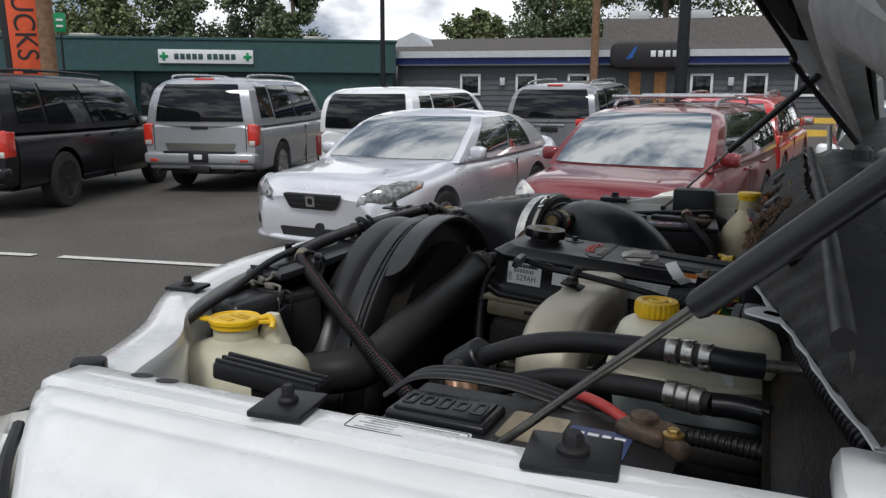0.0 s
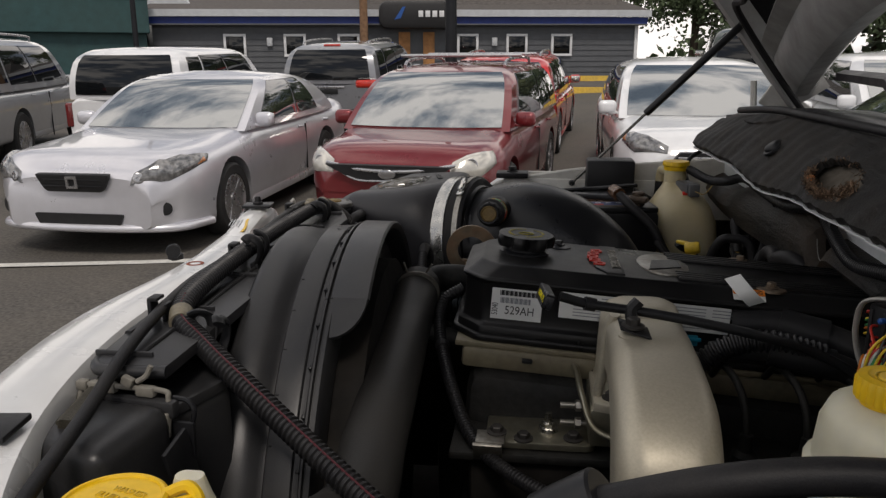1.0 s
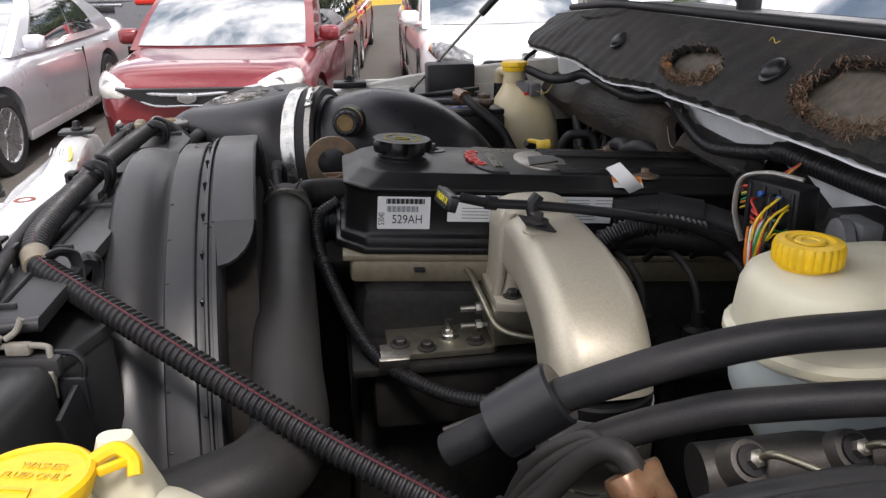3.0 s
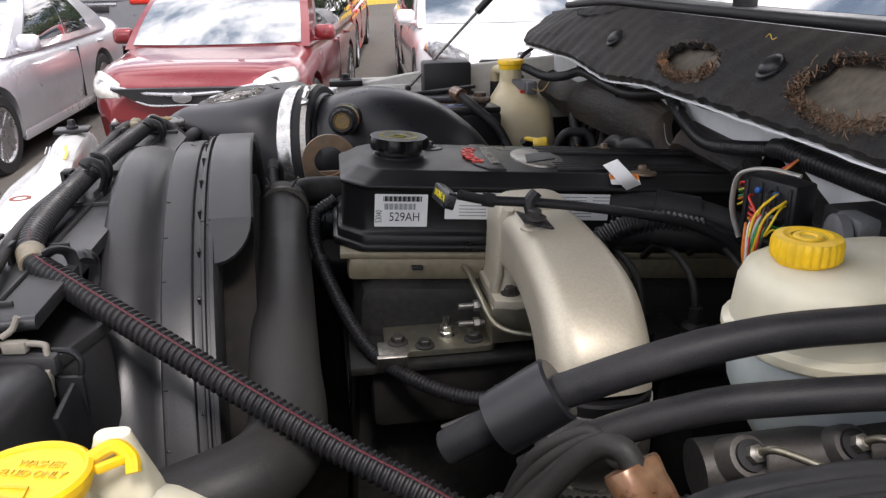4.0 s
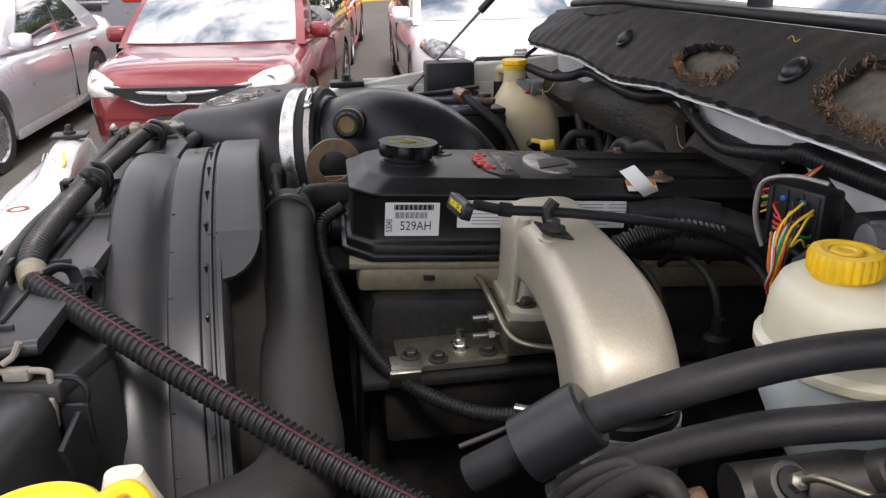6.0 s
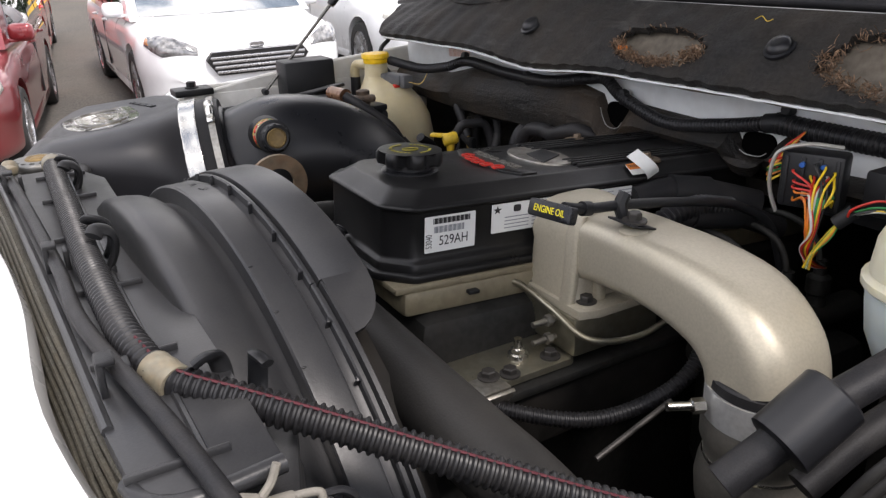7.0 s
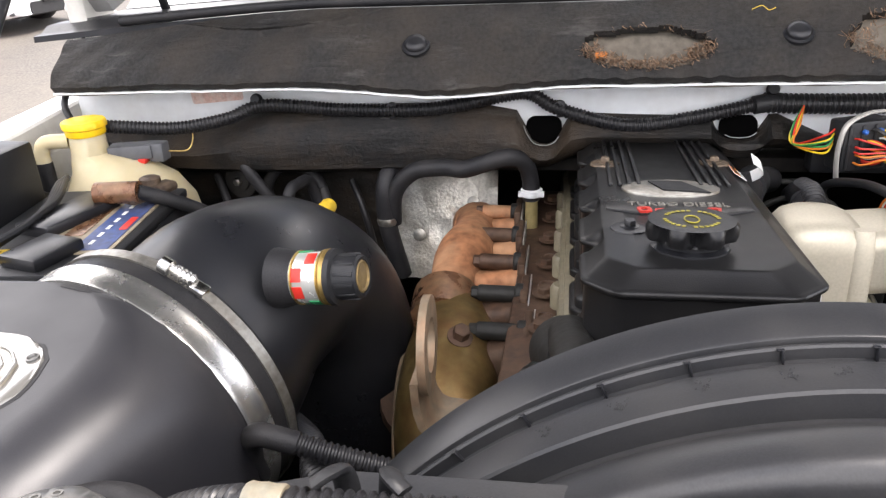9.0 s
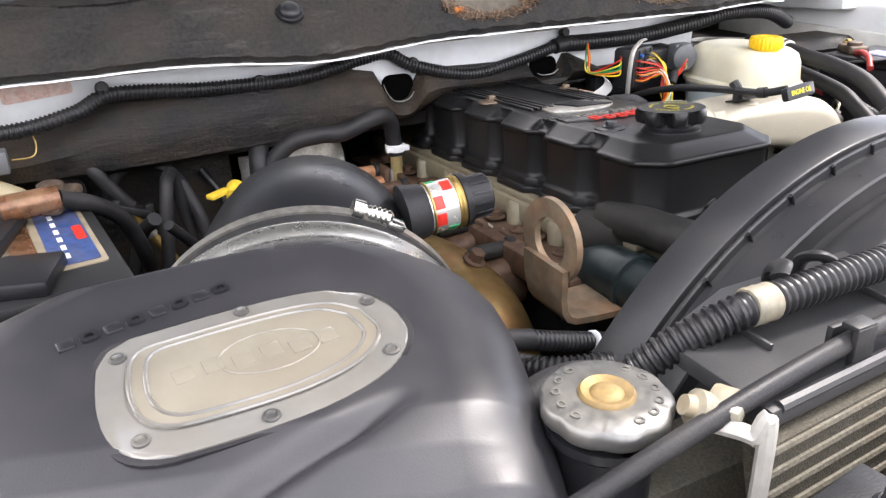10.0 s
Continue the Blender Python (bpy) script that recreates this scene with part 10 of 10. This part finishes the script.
sl = thing("steel_tube", (-0.3, 1.0, 1.05), "thin dark steel tube running low in the bay", "pipe")
part("line", tube([(-0.322, 1.0, 1.161), (-0.289, 1.0, 1.172), (-0.240, 1.0, 1.188)], 0.0026, 10, curve=False), CAST_DARK, sl)

# ---- harness and plugs at the bulkhead ----
ch = thing("cowl_harness", (0.06, 1.4, 1.34), "black ribbed harness clipped along the bulkhead", "harness")
CH = [(-0.01, 1.985, 1.352), (0.012, 1.90, 1.344), (0.030, 1.835, 1.352), (0.050, 1.790, 1.364), (0.056, 1.68, 1.356), (0.055, 1.564, 1.357), (0.064, 1.480, 1.370), (0.065, 1.443, 1.373), (0.064, 1.405, 1.353), (0.060, 1.320, 1.333), (0.064, 1.240, 1.342), (0.070, 1.159, 1.358)]
part("ribbed_tube", corrugated(CH, 0.0088, 0.0050, 0.17), LOOM, ch)
part("ribbed_tube", corrugated([(0.070, 1.16, 1.358), (0.072, 1.10, 1.356), (0.075, 1.00, 1.356), (0.072, 0.90, 1.366), (0.068, 0.82, 1.378), (0.08, 0.72, 1.37), (0.12, 0.62, 1.34)], 0.0125, 0.006), LOOM, ch, "thicker ribbed section")
part("taped_section", tube([(0.066, 1.172, 1.356), (0.070, 1.15, 1.359), (0.072, 1.135, 1.357)], 0.0112, 14), BLACK_PLASTIC, ch)
for x, y, z in ((0.074, 1.451, 1.386), (0.073, 1.150, 1.374), (0.050, 1.802, 1.372), (0.064, 1.405, 1.357), (0.055, 1.62, 1.358)):
    part("clip", join(lathe([(0.0075, -0.005), (0.008, 0), (0.006, 0.005)], aim((x, y, z), (-1, 0, 0.3)), 16), box((0.008, 0.008, 0.014), (x, y, z - 0.007), 0.002)), BLACK_PLASTIC, ch)
pg = thing("loose_plug", (-0.015, 1.955, 1.285), "grey connector with a red tab hanging on the harness", "connector")
part("housing", join(box((0.028, 0.055, 0.018), Matrix.Translation((-0.018, 1.952, 1.322)) @ Matrix.Rotation(0.25, 4, "Z"), 0.002), box((0.020, 0.02, 0.024), Matrix.Translation((-0.012, 1.918, 1.320)), 0.002)), PLUG_GREY, pg)
part("red_tab", box((0.012, 0.010, 0.006), (-0.024, 1.935, 1.311), 0.001), RED_PL, pg)
part("wire", tube([(-0.012, 1.975, 1.322), (-0.012, 2.02, 1.345), (0.0, 2.045, 1.368), (0.024, 2.06, 1.382), (0.040, 2.055, 1.402), (0.075, 2.07, 1.418), (0.126, 2.08, 1.443), (0.16, 2.08, 1.452)], 0.0045, 10), RUBBER, pg)
part("wire", tube([(-0.012, 1.905, 1.32), (0.0, 1.885, 1.318), (0.01, 1.88, 1.33), (0.02, 1.885, 1.345)], 0.0008, 6), BRASS, pg)
cn = thing("engine_connector", (0.0, 1.07, 1.28), "black multi-way connector with a grey lever and coloured wires", "connector")
CM = Matrix.Translation((0.012, 1.066, 1.325)) @ Matrix.Rotation(radians(20), 4, "Z")
part("housing", box((0.030, 0.060, 0.058), CM, 0.004), BLACK_PLASTIC, cn)
for k in range(4):
    part("rib", box((0.034, 0.004, 0.05), CM @ Matrix.Translation((0, -0.024 + 0.016 * k, 0)), 0.001), BLACK_PLASTIC, cn)
part("lever", tube([CM @ Vector(p) for p in ((-0.004, -0.024, 0.036), (-0.014, 0.006, 0.038), (-0.018, 0.032, 0.028), (-0.018, 0.038, 0.004), (-0.016, 0.036, -0.016), (-0.012, 0.030, -0.036))], 0.0036, 10, squash=0.55), BRACKET, cn, "grey lever")
for y, z in ((0.008, 0.018), (-0.012, 0.018)):
    part("blue_seal", lathe([(0.0028, 0), (0.0028, 0.004), (0.0018, 0.005)], CM @ aim((-0.017, y, z), (-1, 0, 0)), 12), BLUE_PL, cn)
rngw = random.Random(12)
out_ = Vector((-0.80, -0.60, 0.0))
for k in range(40):
    c_ = ("red", "green", "yellow", "orange", "white", "red", "black", "red", "green", "yellow")[k % 10]
    o = Vector((0, rngw.uniform(-0.022, 0.018), rngw.uniform(-0.020, 0.020)))
    a = CM @ (Vector((-0.014, 0, 0)) + o)
    sag = rngw.uniform(0.75, 1.15)
    g1, g2 = rngw.uniform(-0.006, 0.006), rngw.uniform(-0.005, 0.005)
    if k < 28:
        w = [a, a + out_ * 0.012 * sag, a.lerp(Vector((-0.022, 1.036, 1.312)), 0.75) + out_ * (0.008 * sag) + Vector((g1, -g1, 0.006)), Vector((-0.030 + g1, 1.034 + g2, 1.290)), Vector((-0.026 + g2, 1.036 - g1, 1.266)), Vector((-0.010 + g1, 1.042 + g2, 1.246)), Vector((0.03, 1.05, 1.228))]
    elif k < 34:
        w = [CM @ Vector((0.006, 0.026, 0.012 + o.z * 0.4)), CM @ Vector((-0.002, 0.044, 0.004 + o.z * 0.6)), Vector((0.030 + g1, 1.128 + g2, 1.318)), Vector((0.042 + g2, 1.124 + g1, 1.338)), Vector((0.060, 1.116, 1.357))]
    else:
        w = [Vector((-0.004, 0.974, 1.322 + 0.3 * o.z)), Vector((-0.014, 0.985, 1.322 + 0.3 * o.z)), Vector((-0.018 + g1, 1.000, 1.314 + 0.2 * o.z)), Vector((-0.018, 1.012 + g1, 1.304))]
    wt = part("wire", tube(w, 0.0012, 6, 6), WIRE[c_], cn, c_ + " wire")
for k in range(9):
    c_ = ("yellow", "green", "yellow", "orange", "yellow", "yellow", "green", "white", "yellow")[k]
    q = 0.0016 * (k % 3 - 1)
    part("wire", tube([(-0.016 + q, 1.012, 1.304), (-0.024, 1.018 + q, 1.290 - 0.001 * k), (-0.033 + q, 1.026 + q, 1.268), (-0.034, 1.030 + 2 * q, 1.250)], 0.0013, 6, 6), WIRE[c_], cn, c_ + " wire")
part("wire_wrap", tube([(-0.012, 1.004, 1.312), (-0.020, 1.016, 1.298)], 0.0075, 12, curve=False), RUBBER, cn)
c2 = thing("round_connector", (0.02, 0.965, 1.31), "grey-blue round connector with yellow wires", "connector")
part("housing", join(box((0.02, 0.034, 0.04), Matrix.Translation((0.022, 0.966, 1.328)), 0.004), lathe([(0.017, 0), (0.020, 0.002), (0.020, 0.010), (0.015, 0.012)], aim((0.014, 0.968, 1.328), (-1, 0.2, 0)), 20)), PLUG_GREY, c2)
part("relay", box((0.05, 0.07, 0.045), (0.055, 0.99, 1.318), 0.004), BLACK_PLASTIC, c2)
part("support", box((0.03, 0.16, 0.03), (0.07, 1.02, 1.288), 0.004), BLACK_PLASTIC, c2)
for keys, r_ in (([(-0.10, 1.205, 1.288), (-0.055, 1.195, 1.292), (-0.01, 1.18, 1.285), (0.04, 1.15, 1.27)], 0.016), ([(-0.13, 1.16, 1.27), (-0.08, 1.14, 1.285), (-0.02, 1.13, 1.275), (0.04, 1.12, 1.25)], 0.013)):
    q = thing("side_hose", keys[1], "black taped hose beside the valve cover", "hose", "side hoses")
    part("hose", tube(keys, r_, 14), RUBBER, q)
    part("cuff", tube([keys[1], keys[2]], r_ * 1.2, 16, curve=False), BLACK_PLASTIC, q)
wl2 = thing("foil_loom", (-0.1, 1.13, 1.28), "ribbed loom wrapped in dull foil tape", "harness")
part("ribbed_tube", corrugated([(-0.155, 1.145, 1.255), (-0.12, 1.14, 1.285), (-0.08, 1.135, 1.295), (-0.03, 1.13, 1.285)], 0.012, 0.006, 0.2), LOOM, wl2)
tc = thing("teal_clip", (-0.09, 1.198, 1.27), "small teal plastic clip by the valve cover", "clip")
part("clip", join(box((0.012, 0.010, 0.022), (-0.14, 1.211, 1.262), 0.002), box((0.018, 0.004, 0.004), (-0.14, 1.206, 1.268), 0.001)), TEAL_PL, tc)

# marks on the header panel
mk = thing("grease_mark", (-0.735, 1.26, 1.331), "red grease pencil ring on the white panel", "mark")
ringp = [(-0.724 + 0.0085 * math.cos(a * 0.262), 1.230 + 0.0085 * math.sin(a * 0.262)) for a in range(25)]
part("ring", tube_into(bmesh.new(), [Vector((x, y, 1.3312)) for x, y in ringp], 0.0021, 8, squash=0.25), RED_MARK, mk)
hl2 = thing("panel_hole", (-0.772, 1.31, 1.33), "dark hole with a stub in the white panel", "hole")
part("edge", prism([(0.010 * math.cos(a * 0.393), 0.008 * math.sin(a * 0.393)) for a in range(16)], 1.326, 1.3325, Matrix.Translation((-0.768, 1.268, 0))), CAR_BLACK, hl2)
part("stub", join(tube([(-0.768, 1.268, 1.325), (-0.768, 1.267, 1.336), (-0.764, 1.260, 1.3415), (-0.761, 1.250, 1.3395)], 0.0062, 12), lathe([(0.0085, -0.003), (0.0095, 0), (0.0085, 0.003)], aim((-0.762, 1.252, 1.340), (0.4, -1, -0.1)), 16)), BLACK_PLASTIC, hl2)
ys = thing("marker_stroke", (-0.7465, 1.447, 1.331), "yellow paint marker stroke on the white panel", "mark")
part("stroke", tube_into(bmesh.new(), catmull([(-0.760, 1.494, 1.3318), (-0.756, 1.478, 1.3318), (-0.7445, 1.445, 1.3318), (-0.7375, 1.418, 1.3318), (-0.7360, 1.406, 1.3316)], 6), 0.0021, 6, squash=0.2), YELLOW, ys)
for k in range(4):
    part("print_line", box((0.055 - 0.010 * (k % 2), 0.0012, 0.0006), axes((-0.760 - 0.0055 * k, 1.462 + 0.004 * (k % 2), 1.3318), (-0.27, 1, 0), (-1, -0.27, 0))), PALE_TRIM, ys, "faint grey print", smooth=False)
bf = thing("bleeder_fitting", (-0.695, 1.597, 1.335), "dirty pale fitting beside the radiator cap", "fitting")
part("body", join(lathe([(0.008, -0.004), (0.0095, 0.0), (0.0095, 0.006), (0.006, 0.008), (0.005, 0.012)], aim((-0.694, 1.600, 1.336), (0.3, 0.8, 0.4)), 16), box((0.018, 0.022, 0.010), Matrix.Translation((-0.697, 1.590, 1.338)) @ Matrix.Rotation(0.5, 4, "Z"), 0.003)), TAPE, bf)
# battery box edge and bracket on the passenger apron
pb = thing("apron_bracket", (-0.18, 2.07, 1.25), "black plastic bracket box on the passenger apron", "bracket")
part("box", box((0.10, 0.06, 0.10), (-0.165, 2.045, 1.315), 0.006), BLACK_PLASTIC, pb)
part("arm", box((0.12, 0.03, 0.03), Matrix.Translation((-0.10, 2.05, 1.28)) @ Matrix.Rotation(0.5, 4, "Y"), 0.006), BLACK_PLASTIC, pb)
fs = thing("fender_stop", (-0.375, 2.09, 1.316), "black hood stop plate on the passenger ledge", "hood stop")
part("plate", box((0.07, 0.05, 0.012), (-0.375, 2.09, 1.322), 0.002), BLACK_PLASTIC, fs)
part("bolt", hexbolt((-0.375, 2.09, 1.328), (0, 0, 1), 0.009, 0.012, 1.4), RUBBER, fs)
# ribbed black duct block beside the washer tank
dk = thing("wiring_duct", (-0.40, 0.60, 1.20), "ribbed black plastic wiring duct beside the washer tank", "duct")
DKM = axes((-0.385, 0.600, 1.319), (0.88, 0.05, -0.08), (-0.05, 1, 0))
part("cover", box((0.115, 0.030, 0.018), DKM, 0.004), BLACK_PLASTIC, dk)
for k in range(3):
    part("duct_rib", box((0.112, 0.004, 0.004), DKM @ Matrix.Translation((0, -0.010 + 0.010 * k, 0.0098)), 0.0012), BLACK_PLASTIC, dk)
part("leg", box((0.03, 0.02, 0.28), (-0.39, 0.602, 1.175), 0.004), DARK, dk)

# ---- low bulkhead and the lines in front of it, passenger side ----
part("dash_panel", loft([[(0.150 + 0.03 * math.sin(9 * y), y, 0.80), (0.128 + 0.02 * math.sin(7 * y), y, 1.0), (0.122 + 0.012 * math.sin(11 * y), y, 1.16), (0.118, y, 1.264), (0.148, y, 1.264), (0.20, y, 0.80)] for y in [1.66 + 0.02 * k for k in range(22)]]), PAD_LOW, cowl_thing, "stained dark lower bulkhead pad")
vl = thing("vent_line", (0.05, 1.80, 1.10), "black vent hose on a brass coloured steel tube, clipped", "hose")
part("hose", tube([(0.095, 1.842, 1.262), (0.070, 1.838, 1.280), (0.050, 1.831, 1.278), (0.050, 1.815, 1.252), (0.050, 1.797, 1.226)], 0.0085, 14), RUBBER, vl)
part("tube", tube([(0.050, 1.800, 1.23), (0.050, 1.788, 1.200), (0.050, 1.753, 1.134), (0.052, 1.735, 1.06), (0.06, 1.73, 0.90)], 0.0062, 12), BRASS, vl, "brass coloured steel tube")
part("clip", join(box((0.018, 0.040, 0.010), axes((0.048, 1.795, 1.222), (1, 0, 0), (0, 0.9, 0.35)), 0.002), box((0.012, 0.010, 0.020), (0.046, 1.777, 1.218), 0.002), box((0.012, 0.010, 0.018), (0.046, 1.813, 1.230), 0.002)), BLACK_PLASTIC, vl)
part("collar", lathe([(0.0065, -0.004), (0.0085, -0.003), (0.0085, 0.003), (0.0065, 0.004)], aim((0.050, 1.781, 1.187), (0, 0.45, 0.9)), 16), DULL_STEEL, vl)
hl3 = thing("looped_hose", (0.09, 1.77, 1.15), "thin black looped hose against the bulkhead", "hose")
part("hose", tube([(0.085, 1.822, 1.20), (0.082, 1.815, 1.245), (0.085, 1.795, 1.266), (0.088, 1.767, 1.269), (0.080, 1.742, 1.252), (0.066, 1.727, 1.225), (0.045, 1.715, 1.18), (0.04, 1.705, 1.08)], 0.0082, 14), RUBBER, hl3)
part("clamp", lathe([(0.0084, -0.004), (0.0095, -0.003), (0.0095, 0.003), (0.0084, 0.004)], aim((0.0745, 1.735, 1.240), (0.5, 0.5, 0.7)), 16), BLACK_PLASTIC, hl3)
for k, (keys, rr) in enumerate((([(0.10, 1.90, 1.25), (0.075, 1.875, 1.20), (0.07, 1.86, 1.12), (0.09, 1.85, 1.0)], 0.006), ([(0.11, 1.70, 1.24), (0.09, 1.68, 1.20), (0.085, 1.665, 1.12), (0.09, 1.66, 1.0)], 0.005), ([(0.02, 1.93, 1.14), (0.03, 1.86, 1.13), (0.05, 1.80, 1.105), (0.06, 1.70, 1.09), (0.06, 1.62, 1.06)], 0.009))):
    lo = thing("low_hose", keys[1], "dark hose low against the bulkhead", "hose", "low hoses")
    part("hose", tube(keys, rr, 12), RUBBER if k != 1 else LOOM, lo)
    part("clip", lathe([(rr + 0.0002, -0.006), (rr + 0.002, -0.005), (rr + 0.002, 0.005), (rr + 0.0002, 0.006)], aim(keys[2], Vector(keys[3]) - Vector(keys[1])), 14), BLACK_PLASTIC, lo)
fl = thing("bulkhead_grommet", (0.085, 1.865, 1.235), "grey round flange on the bulkhead", "grommet")
part("flange", lathe([(0.026, 0), (0.026, 0.004), (0.016, 0.005), (0.015, 0.010), (0.009, 0.011)], aim((0.112, 1.868, 1.238), (-1, 0.1, 0.1)), 24), CAST_DARK, fl)
part("bolt", lathe([(0.007, 0.010), (0.006, 0.018), (0.004, 0.019)], aim((0.112, 1.868, 1.238), (-1, 0.1, 0.1)), 6), DULL_STEEL, fl)
